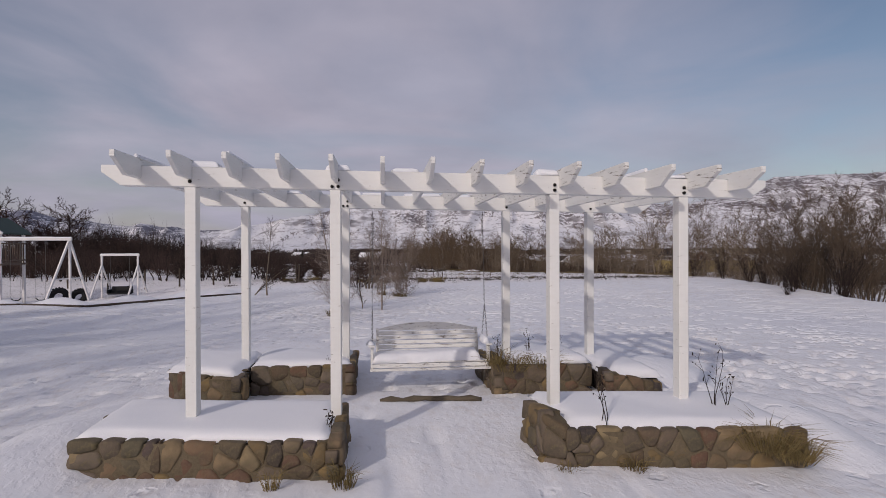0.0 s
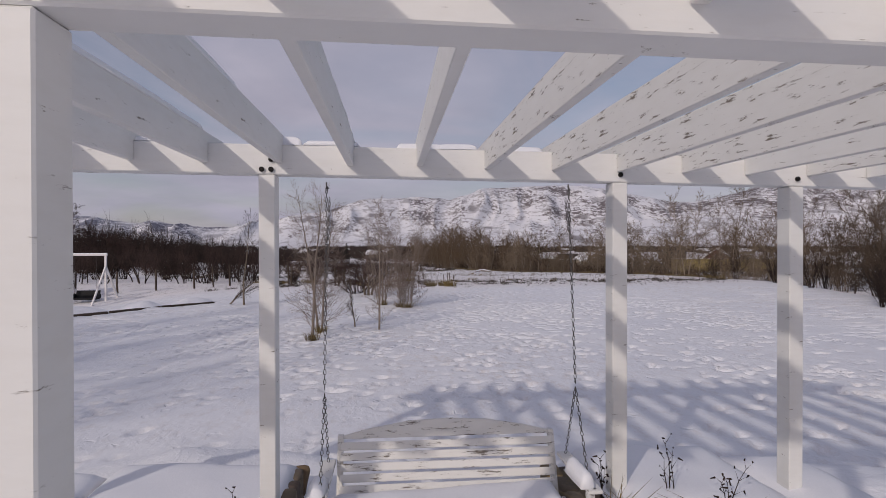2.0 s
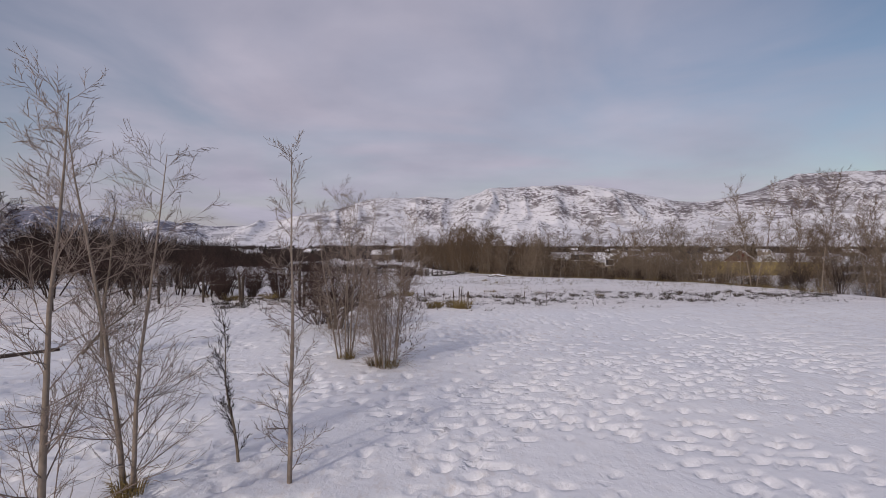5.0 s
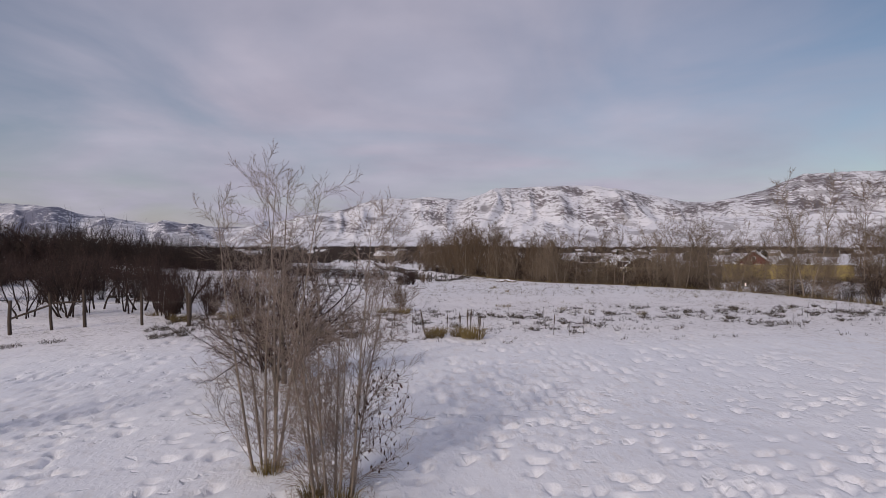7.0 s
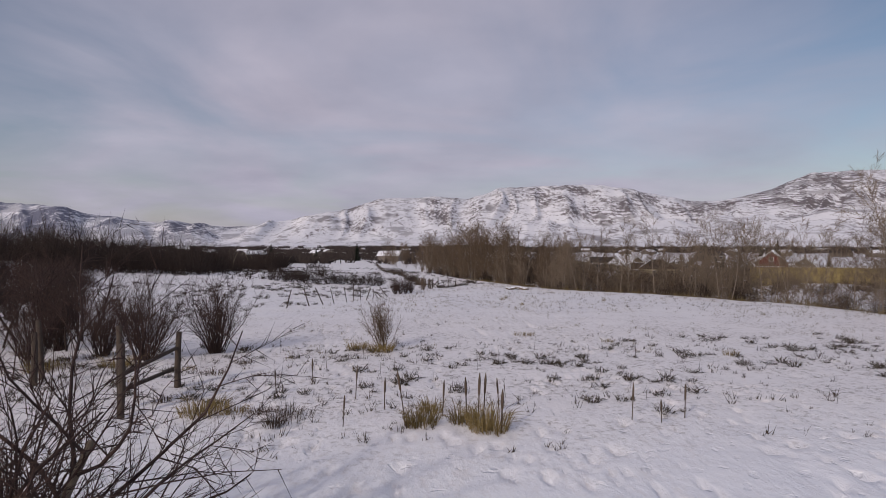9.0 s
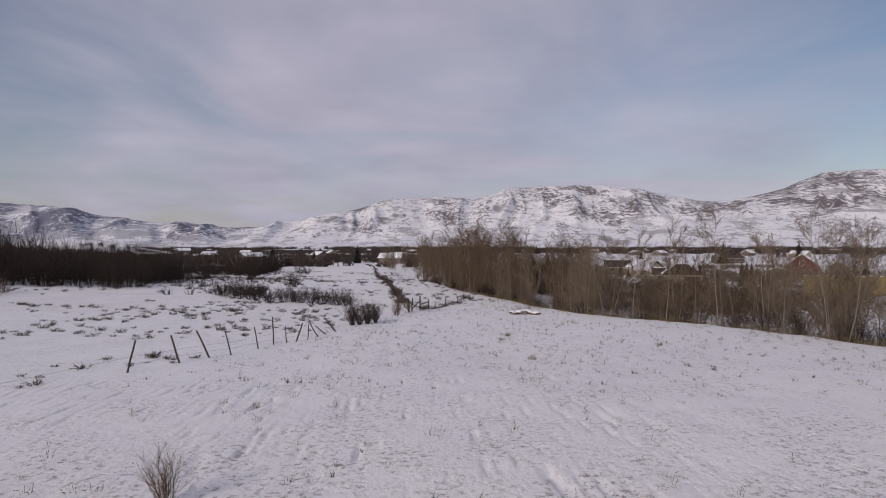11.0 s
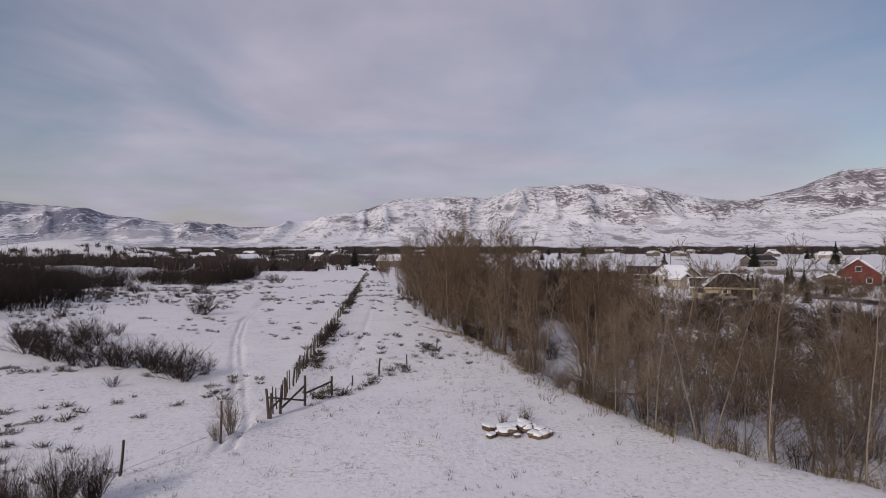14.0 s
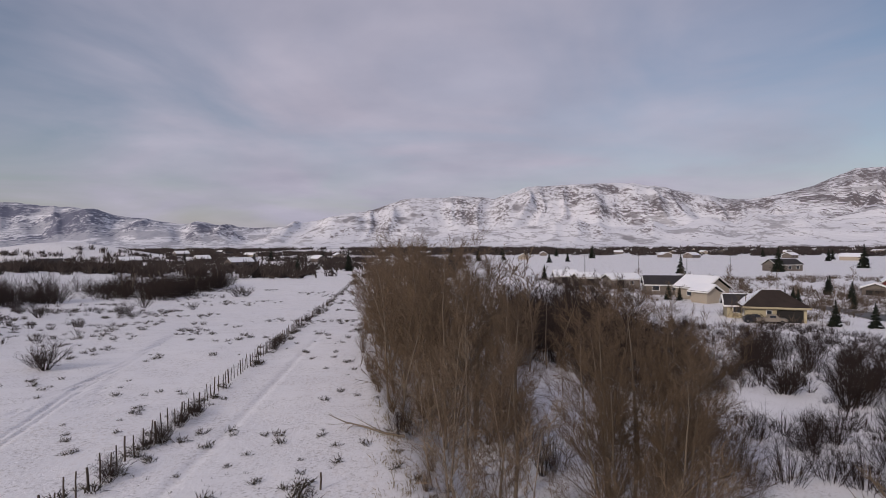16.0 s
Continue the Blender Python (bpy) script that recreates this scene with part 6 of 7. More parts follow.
# ---- stone pile ----
def build_stone_pile():
    q = np.random.default_rng(31)
    z0 = gz(13.7, 80.8)
    caps = [stone.copy() for stone in STONES]
    for me in caps:
        me.materials[0] = SNOW_SMOOTH
    for k in range(26):
        x, y = 13.7 + q.uniform(-0.95, 0.95), 80.8 + q.uniform(-0.45, 0.45)
        w, up = q.uniform(0.22, 0.50), 0.05 + 0.22 * q.uniform(0, 1) * math.exp(-((x - 13.7) / 0.7) ** 2)
        m = Matrix.Translation((x, y, z0 + up)) @ Matrix.Rotation(q.uniform(0, 6), 4, "Z") @ Matrix.Diagonal((w, w * 0.75, w * 0.42, 1))
        ob = new("field_stone", STONES[k % 12])
        ob.matrix_basis = m
        tagged(ob, "dark flat stone in a snow-capped heap on the field", "stone", "stones of the heap")
        cap = new("snow_cap", caps[k % 12])
        cap.matrix_basis = Matrix.Translation((0, 0.02, w * 0.13)) @ m @ Matrix.Diagonal((1.0, 1.0, 0.85, 1))
        tagged(cap, "cap of white snow on a stone of the heap", "snow", kind="stuff")
    bush(WILLOW_TAN[1], 14.2, 81.7, 0.6, 30, "small bare bush behind the stone heap")
    bush(WILLOW_TAN[0], 13.4, 81.5, 0.45, 80, "small bare bush behind the stone heap")


build_stone_pile()


# ---- creek-side belt of trees ----
COTTON = [tree_meshes(600 + k, 7.6, 0.085, COTTONWOOD, BARK, TWIG, 1 + (k % 3 == 2), 0.08, 0.25) for k in range(5)]
POLE = dict(COTTONWOOD)
POLE["shoots"], POLE["least"] = (22, 8, 8), 0.006
SLIM = [tree_meshes(620 + k, 5.2, 0.034, POLE, BARK_PALE, TWIG_ASH if k % 2 else TWIG, 1 + k % 2, 0.14, 0.35) for k in range(4)]
FAR_POLE = dict(COTTONWOOD)
FAR_POLE["shoots"], FAR_POLE["least"] = (22, 6, 6), 0.013
FAR_COTTON = [tree_meshes(640 + k, 5.4, 0.06, FAR_POLE, BARK, TWIG, 1 + k % 2, 0.10, 0.3) for k in range(4)]
DARK_COTTON = [tree_meshes(660 + k, 5.4, 0.06, FAR_POLE, BARK, TWIG_DARK, 2, 0.22, 0.5) for k in range(2)]
BUSHY_TAN = [tree_meshes(670 + k, 5.6, 0.045, dict(COTTONWOOD, shoots=(22, 9, 9), least=0.0055, wander=(0.10, 0.12, 0.14, 0.1), ratio=(0.46, 0.55, 0.7)), BARK_PALE, TWIG_ASH, 3, 0.20, 0.4) for k in range(2)]
BELT = "bare cottonwoods along the creek"
rng = np.random.default_rng(1234)
placed = []


def belt_tree(meshes, x, y, scale, label, group=BELT, name="cottonwood"):
    placed.append((x, y))
    tree(name, (x, y, gz(x, y) - 0.05), meshes, label, "tree", group, rng.uniform(0, 360), scale)


def crowded(x, y, gap):
    return any((x - a) ** 2 + (y - b) ** 2 < gap * gap for a, b in placed)


# the two near clusters, with a snowy gap between them
for k, (x, y, s) in enumerate(((17.2, 103.6, 0.98), (18.8, 101.4, 0.92), (16.0, 107.5, 1.0), (15.2, 111.0, 1.0), (14.4, 115.5, 1.02), (18.4, 110.8, 1.0), (13.4, 121.0, 1.02), (17.2, 118.0, 1.02), (19.0, 106.2, 0.86), (17.6, 97.6, 0.72),
                               (20.2, 109.4, 0.80), (21.6, 98.6, 0.98), (23.2, 97.4, 0.92), (23.8, 100.2, 0.96), (22.4, 101.6, 0.88), (24.8, 98.6, 0.80), (23.0, 103.4, 0.7), (21.0, 97.2, 0.9), (22.6, 99.4, 1.0), (24.0, 102.4, 0.9), (23.2, 96.6, 0.85), (25.0, 100.8, 0.85), (22.0, 95.8, 0.8), (16.4, 105.4, 1.0), (18.0, 108.4, 1.0), (16.0, 114.0, 1.0), (12.6, 125.0, 1.0), (15.8, 123.0, 1.0), (18.8, 115.2, 0.85))):
    belt_tree(COTTON[k % 5], x, y, s * (1.14 if y > 105 else 1.0), "tall bare cottonwood with pale upswept branches")
tries = 0
while len(placed) < 74 and tries < 4000:
    tries += 1
    y = rng.uniform(98, 165)
    x = float(bank(y)) + 0.8 + rng.uniform(0, 1) ** 1.2 * (6 if y < 122 else 13)
    if crowded(x, y, 1.7):
        continue
    belt_tree(FAR_COTTON[len(placed) % 4], x, y, rng.uniform(0.95, 1.68), "bare cottonwood in the creek-side belt")
while len(placed) < 106 and tries < 9000:
    tries += 1
    y = rng.uniform(160, 300)
    x = float(bank(y)) + 1.0 + rng.uniform(0, 1) * 20
    if crowded(x, y, 3):
        continue
    belt_tree(FAR_COTTON[len(placed) % 4], x, y, rng.uniform(0.8, 1.75), "bare cottonwood in the creek-side belt")
while len(placed) < 134 and tries < 12000:
    tries += 1
    y = rng.uniform(122, 158)
    x = rng.uniform(22.5, 35) + (y - 122) * 0.15
    if crowded(x, y, 1.7):
        continue
    belt_tree(DARK_COTTON[len(placed) % 2], x, y, rng.uniform(0.9, 1.25), "dark bare willow tree in the creek bottom", "dark willow trees", "willow_tree")
while len(placed) < 240 and tries < 20000:
    tries += 1
    y = 84 - 36 * rng.uniform(0, 1) ** 1.5 if len(placed) < 222 else rng.uniform(82, 99)
    x = float(bank(y)) + 1.0 + rng.uniform(0, 1) ** 1.4 * (20 if y < 80 else 11 if y < 84 else 6)
    if crowded(x, y, 1.5) or (y > 84 and 0.16 < (x - 15.2) / (y - 80.2) < 0.34):
        continue
    belt_tree(SLIM[len(placed) % 4], x, y, rng.uniform(0.8, 1.5) if y < 74 else rng.uniform(1.0, 1.32) if x - 15.2 > 0.84 * (y - 79.5) else rng.uniform(0.75, 1.0), "slim bare tree on the creek bank", "slim trees on the creek bank", "slim_tree")
for k, (x, y, s) in enumerate(((23.5, 81.0, 0.85), (26.0, 84.5, 0.95), (22.5, 86.5, 0.8), (28.5, 80.5, 0.9), (25.0, 89.5, 0.85), (30.0, 87.0, 0.95), (27.5, 92.0, 0.8), (32.0, 83.0, 0.95), (21.5, 90.5, 0.7), (33.5, 91.0, 0.9),
                               (29.5, 75.0, 0.9), (27.0, 70.0, 0.85), (34.0, 77.0, 0.95), (36.0, 86.0, 0.9), (31.0, 96.0, 0.75))):
    belt_tree(BUSHY_TAN[k % 2], x, y, s, "spreading bare tree with tan twigs on the creek bank", "spreading trees on the creek bank", "creek_tree")
# creek willows
creek_brush = []
for k in range(640):
    y = rng.uniform(50, 152)
    off = rng.uniform(0.6, 58)
    x = float(bank(y)) + off
    clear = 20.6 < x < 26 and 103 < y < 121 or x < 23 and 97 < y < 103 or 32.5 < x < 38 and 118 < y < 127 or x > 27 and 88 < y < 104 and k % 3 > 0
    if y > 135 and x > 50 or clear or (off > 45 and y < 100):
        continue
    if off > 9 and vnoise(x / 8, y / 8, 17) * 0.7 + vnoise(x / 3, y / 3, 18) * 0.3 < (0.56 if y > 92 else 0.46):
        continue
    s = rng.uniform(0.55, 1.0) * (0.8 if off < 4 else 1.0)
    if 96 < y < 114 and off < 28:
        bush(WILLOW[k % 4], x, y, s, rng.uniform(0, 360), "dark bare willow bush in the creek bottom", "creek willows", up=rng.uniform(0.75, 1.05))
    s *= 1.0 if y > 90 else 0.85
    if y < 97 and off > 3 and k % 4:
        continue
    creek_brush.append((FINE_FANS[k % 5], pose(x + 0.6, y + 0.5, gz(x, y) - 0.05, 0, 0, rng.uniform(0, 360)) @ Matrix.Scale(s, 4)))
for k in range(46):
    x, y = 44 + rng.normal() * 6.5, 122 + rng.normal() * 8
    bush(PASTURE[k % 4], x, y, rng.uniform(0.7, 1.35), rng.uniform(0, 360), "dark bare bush in the snowy creek bottom", "creek-bottom bushes")
for k in range(70):
    x, y = rng.uniform(22.5, 34) + (k % 7) * 0.6, rng.uniform(121, 152)
    creek_brush.append((FINE_FANS[k % 5], pose(x, y, gz(x, y) - 0.05, 0, 0, rng.uniform(0, 360)) @ Matrix.Scale(rng.uniform(1.5, 2.3), 4)))
for k in range(110):
    x, y = rng.uniform(26.5, 62), rng.uniform(94, 120)
    if vnoise(x / 5, y / 4, 24) < 0.40:
        continue
    creek_brush.append((FINE_FANS[k % 5], pose(x, y, gz(x, y) - 0.05, 0, 0, rng.uniform(0, 360)) @ Matrix.Scale(rng.uniform(0.5, 1.05), 4)))
bank_brush = []
for k in range(60):
    y = rng.uniform(52, 97)
    x = float(bank(y)) + 0.7 + rng.uniform(0, 1) ** 1.3 * (12 if y < 84 else 5)
    bank_brush.append((FINE_FANS[k % 5], pose(x, y, gz(x, y) - 0.05, 0, 0, rng.uniform(0, 360)) @ Matrix.Scale(rng.uniform(0.35, 0.65), 4)))
for k in range(5):
    x, y = rng.uniform(25.5, 31.5), rng.uniform(85, 94)
    bank_brush.append((FINE_FANS[k % 5], pose(x, y, gz(x, y) - 0.05, 0, 0, rng.uniform(0, 360)) @ Matrix.Scale(rng.uniform(0.9, 1.5), 4)))
tagged(new("bank_brush", merge_meshes("bank_brush", bank_brush, TWIG_BROWN)), "dull brown bare brush below the creek-bank trees", "brush", kind="stuff")
for k in range(2100):
    x, y = rng.uniform(28, 104), rng.uniform(98, 152)
    if x < 66 and vnoise(x / 6, y / 6, 19) < (0.46 if y < 118 else 0.34) or x >= 66 and vnoise(x / 9, y / 6, 20) < 0.42:
        continue
    creek_brush.append((LOW_FANS[k % 4], pose(x, y, gz(x, y) - 0.03, 0, 0, rng.uniform(0, 360)) @ Matrix.Scale(rng.uniform(0.5, 1.1), 4)))
tagged(new("creek_brush", merge_meshes("creek_brush", creek_brush, TWIG_DARK)), "dark bare brush filling the creek bottom", "brush", kind="stuff")
for k, (x, y, s) in enumerate(((16.6, 95.0, 0.5), (15.6, 100.6, 0.55), (14.6, 104.8, 0.75), (13.9, 107.8, 0.7), (13.0, 111.6, 0.7), (12.0, 117.0, 0.8), (11.0, 124.0, 0.8), (10.4, 131, 0.85), (9.6, 141, 0.9), (8.8, 152, 0.9), (15.4, 98.3, 0.45), (12.6, 114, 0.8))):
    bush(WILLOW_TAN[k % 2], x, y, s * 1.7, k * 59, "brown brush at the foot of the cottonwoods", "brush under the cottonwoods")


def fallen_limb(x, y, turn, length, r, seed, label):
    q = np.random.default_rng(seed)
    segs = []
    grow(q, segs, np.array((0, 0, 0.12)), np.array((1.0, 0, 0.10)), length, r, 1, dict(SAPLING, up=(0, 0.0, 0.02, 0.0), shoots=(5, 6, 3)))
    ob = new("fallen_branch", limbs_mesh("fallen_branch", segs, BARK, 5))
    ob.matrix_basis = pose(*at_land(x, y), 0, 0, turn)
    return tagged(ob, label, "branch")


fallen_limb(14.6, 103.6, 165, 3.6, 0.06, 41, "pale bare branch reaching out over the snow")
fallen_limb(16.2, 99.4, -75, 2.6, 0.07, 42, "grey fallen branch at the foot of the trees")
fallen_limb(22.8, 93.0, 200, 3.0, 0.06, 43, "grey fallen branch in the creek brush")


# ---- low growth in the snow ----
def scatter(name, variants, places, material, label, category):
    """Places are (variant, x, y, scale, turn); all in one mesh, for growth past counting."""
    blocks = [block(v) for v in variants]
    out = [(blocks[i], pose(x, y, gz(x, y) - 0.02, 0, 0, a) @ Matrix.Scale(s, 4)) for i, x, y, s, a in places]
    return tagged(new(name, merge_meshes(name, out, material)), label, category, kind="stuff")


SAGE_V = []
for k in range(6):
    q = np.random.default_rng(700 + k)
    segs = []
    for j in range(24):
        a, l = q.uniform(0, 6.28), q.uniform(0.15, 0.9)
        d = np.array((math.cos(a) * l, math.sin(a) * l, q.uniform(0.35, 1.0)))
        p = np.array((math.cos(a), math.sin(a) * 0.6, 0)) * 0.22 * q.uniform(0, 1)
        m = p + d * 0.11
        segs.append((*p, *m, 0.014, 0.008, 1))
        for i in range(2):
            segs.append((*m, *(m + (d + q.normal(size=3) * 0.6) * 0.10), 0.011, 0, 1))
    SAGE_V.append(spikes_mesh("sage", segs, SAGE))
q = np.random.default_rng(808)
spots = []
for j in range(3000):
    x, y = q.uniform(-40, 22), q.uniform(80, 215)
    if x > bank(y) + 1 or (x > -14 and x < 3 and abs(x - (-1.3 + (y - 104) * -0.26)) < 1.4):
        continue
    dens = vnoise(x / 7, y / 7, 61) * 0.8 + vnoise(x / 2.2, y / 2.2, 62) * 0.4
    if x > fence_x(y):
        dens += 0.12
    if dens < 0.655 or (x > 5 and y < 90):
        continue
    spots.append((j % 6, x, y, q.uniform(0.4, 1.3) * (1 if y < 130 else 1.4), q.uniform(0, 360)))
for j in range(760):
    x, y = q.uniform(-16, 4), q.uniform(46, 92)
    if x > 5.5 - (83 - y) * 0.44 or vnoise(x / 4, y / 4, 63) < 0.42:
        continue
    spots.append((j % 6, x, y, q.uniform(0.4, 1.2), q.uniform(0, 360)))
for j in range(230):
    y = 92 + 160 * q.uniform(0, 1) ** 1.5
    if vnoise(y / 3.0, 0.5, 64) < 0.35:
        continue
    spots.append((j % 6, fence_x(y) + q.normal() * 0.35 + 0.1, y, q.uniform(0.6, 1.6), q.uniform(0, 360)))
for j in range(30):
    t = q.uniform(0.3, 1)
    i = min(int(t * 8), 7)
    f = t * 8 - i
    x, y = BR[i][0] + (BR[i + 1][0] - BR[i][0]) * f, BR[i][1] + (BR[i + 1][1] - BR[i][1]) * f
    spots.append((j % 6, x + q.normal() * 0.5, y + q.normal() * 0.4, q.uniform(0.6, 1.7), q.uniform(0, 360)))
scatter("sage_tufts", SAGE_V, spots, SAGE, "grey-brown sagebrush tufts poking through pasture snow", "sagebrush")
SPRIG_V = []
for k in range(6):
    q2 = np.random.default_rng(710 + k)
    segs = []
    for j in range(7):
        a, l = q2.uniform(0, 6.28), q2.uniform(0.1, 1.0)
        d = np.array((math.cos(a) * l, math.sin(a) * l, q2.uniform(0.5, 1.1)))
        p = q2.normal(size=3) * (0.05, 0.05, 0)
        segs.append((*p, *(p + d * q2.uniform(0.1, 0.26)), 0.011, 0, 1))
    SPRIG_V.append(spikes_mesh("sprig", segs, STALK))
spots = []
for j in range(3000):
    x, y = q.uniform(-7, 26), q.uniform(37.5, 60)
    dens = math.exp(-(((y - 43) / 5.0) ** 2)) * (0.2 + 0.9 * vnoise(x / 2.4, y / 1.6, 71))
    if dens < q.uniform(0.25, 1.0) or x > bank(y) - 1:
        continue
    spots.append((j % 6, x, y, q.uniform(0.25, 0.95), q.uniform(0, 360)))
scatter("meadow_tufts", SAGE_V, spots, SAGE, "dark dead plants poking through meadow snow", "dead plants")
spots = []
for j in range(9000):
    x, y = q.uniform(-6, 26), 36.5 + 36 * q.uniform(0, 1) ** 1.3
    dens = (0.25 + 0.75 * math.exp(-(((y - 43) / 5.5) ** 2))) * (0.15 + 1.1 * vnoise(x / 2.0, y / 1.4, 72)) * (1.0 if x < 12 else 0.7)
    if dens < q.uniform(0.25, 1.0) or x > bank(y) - 1:
        continue
    spots.append((j % 6, x, y, q.uniform(0.25, 0.85), q.uniform(0, 360)))
for j in range(1900):
    x, y = q.uniform(-3, 25), q.uniform(58, 100)
    if x > bank(y) - 0.6 or x < 5.2 - (83 - min(y, 83)) * 0.44 or vnoise(x / 3, y / 3, 74) < q.uniform(0.25, 0.85):
        continue
    spots.append((j % 6, x, y, q.uniform(0.3, 0.9), q.uniform(0, 360)))
scatter("meadow_sprigs", SPRIG_V, spots, STALK, "small brown dead stems scattered over meadow snow", "dead plants")

STALK_V = []
for k in range(6):
    q2 = np.random.default_rng(720 + k)
    STALK_V.append(limbs_mesh("stalk", stalk_segs(q2, 0.55 + 0.1 * k, k % 3 == 0), STALK, 4))
spots = []
for j in range(90):
    x, y = q.uniform(-5, 22), q.uniform(37, 56)
    if math.exp(-(((y - 41.5) / 5) ** 2)) * (0.5 + 0.6 * vnoise(x / 2, y / 2, 73)) < q.uniform(0.15, 1.0):
        continue
    spots.append((1 + j % 2 + 3 * (j % 5 == 0), x, y, q.uniform(0.3, 0.7), q.uniform(0, 360)))
scatter("weed_stalks", STALK_V, spots, STALK, "thin dead weed stalks standing in the snow", "weed stalks")

STUB_V = [spikes_mesh("stubble", [s for s in blades(np.random.default_rng(740 + k), 10, 0.06, 0.17, 0.0058, 0.35)], STRAW) for k in range(5)]
spots = []
for j in range(5200):
    x, y = q.uniform(-2, 26), 44 + 52 * q.uniform(0, 1) ** 0.9
    if x > bank(y) - 0.3 or x < 5.6 - (83 - min(y, 83)) * 0.44 or vnoise(x / 3, y / 3, 75) < q.uniform(0.2, 0.8):
        continue
    spots.append((j % 5, x, y, q.uniform(0.5, 1.6), q.uniform(0, 360)))
scatter("field_stubble", STUB_V, spots, STRAW, "sparse straw-coloured grass blades showing through snow", "dry grass")
# grass fringe along the bank
spots = []
for j in range(420):
    y = q.uniform(45, 110)
    spots.append((j % 5, float(bank(y)) + q.normal() * 0.5 + 0.4, y, q.uniform(1.5, 3.4), q.uniform(0, 360)))
scatter("bank_grass", STUB_V, spots, STRAW, "dry yellowish grass along the creek bank", "dry grass")

# clumps of tall dry grass with mullein stalks in the meadow
for k, (x, y, s, h, n) in enumerate(((3.40, 37.5, 0.30, 0.55, 300), (3.05, 37.9, 0.22, 0.42, 160), (2.35, 37.9, 0.26, 0.42, 200), (2.55, 38.6, 0.22, 0.34, 120), (1.6, 45.3, 0.35, 0.38, 220), (-1.35, 38.9, 0.42, 0.34, 320), (-0.8, 38.9, 0.2, 0.2, 90), (-4.9, 43.6, 0.4, 0.4, 200),
                                     (0.85, 45.8, 0.3, 0.34, 160), (11.3, 43.6, 0.2, 0.25, 80), (8.9, 46.5, 0.2, 0.2, 70), (-6.5, 43.4, 0.5, 0.4, 200), (6.6, 48.5, 0.4, 0.2, 120), (10.4, 70.1, 0.12, 0.3, 60), (9.9, 68.9, 0.18, 0.2, 60), (16.3, 66, 0.15, 0.25, 50), (10.0, 63.2, 0.12, 0.3, 50))):
    grass_tuft(x, y, gz(x, y), s, h, n, 760 + k, "clump of dry yellow-brown grass in the meadow snow", 0.55, 0.0045)
q2 = np.random.default_rng(797)
for k in range(34):
    x, y = q2.uniform(-9.5, 0.5), q2.uniform(37.6, 46)
    if x > -1.6 and y > 41 or vnoise(x / 2, y / 2, 78) < 0.42:
        continue
    grass_tuft(x, y, gz(x, y), q2.uniform(0.15, 0.4), q2.uniform(0.14, 0.30), 90, 800 + k, "matted brown grass showing through thin snow", 0.8, 0.0045, STALK if k % 3 else STRAW)
MULLEIN = [limbs_mesh("stalk", stalk_segs(np.random.default_rng(780 + k), 0.66 + 0.10 * k, True), STALK, 6) for k in range(3)]
for k, (x, y, s) in enumerate(((3.58, 37.35, 1.0), (3.30, 37.9, 1.05), (3.42, 38.1, 0.9), (3.15, 38.2, 1.0), (3.75, 38.4, 0.8), (5.84, 37.7, 0.72), (6.25, 37.5, 0.6), (6.75, 37.7, 0.75), (2.1, 38.5, 0.9), (1.75, 38.8, 0.85), (2.75, 38.3, 0.8), (1.2, 39.6, 0.75), (0.2, 41.0, 0.8), (-0.4, 40.2, 0.65), (1.1, 37.9, 0.6))):
    ob = new("mullein_stalk", MULLEIN[k % 3])
    ob.matrix_basis = pose(x, y, gz(x, y), (k * 29 % 9) - 4, (k * 17 % 9) - 4, k * 40) @ Matrix.Scale(s, 4)
    tagged(ob, "dead brown mullein stalk standing in the snow", "dead plant", "mullein stalks in the meadow")


# ---- houses across the creek ----
def window(parent, m, w, h):
    ob = part("window", Geo().box((-w / 2 - 0.08, -0.05, -0.08), (w / 2 + 0.08, -0.002, 0.0)).box((-w / 2 - 0.08, -0.05, h), (w / 2 + 0.08, -0.002, h + 0.08)).box((-w / 2 - 0.08, -0.05, 0), (-w / 2, -0.002, h)).box((w / 2, -0.05, 0), (w / 2 + 0.08, -0.002, h)).mesh("window", TRIM_WHITE), parent, "white window frame", m)
    part("pane", Geo().box((-w / 2, -0.03, 0), (w / 2, -0.01, h)).mesh("pane", GLASS), ob, "dark glass pane")
    return ob


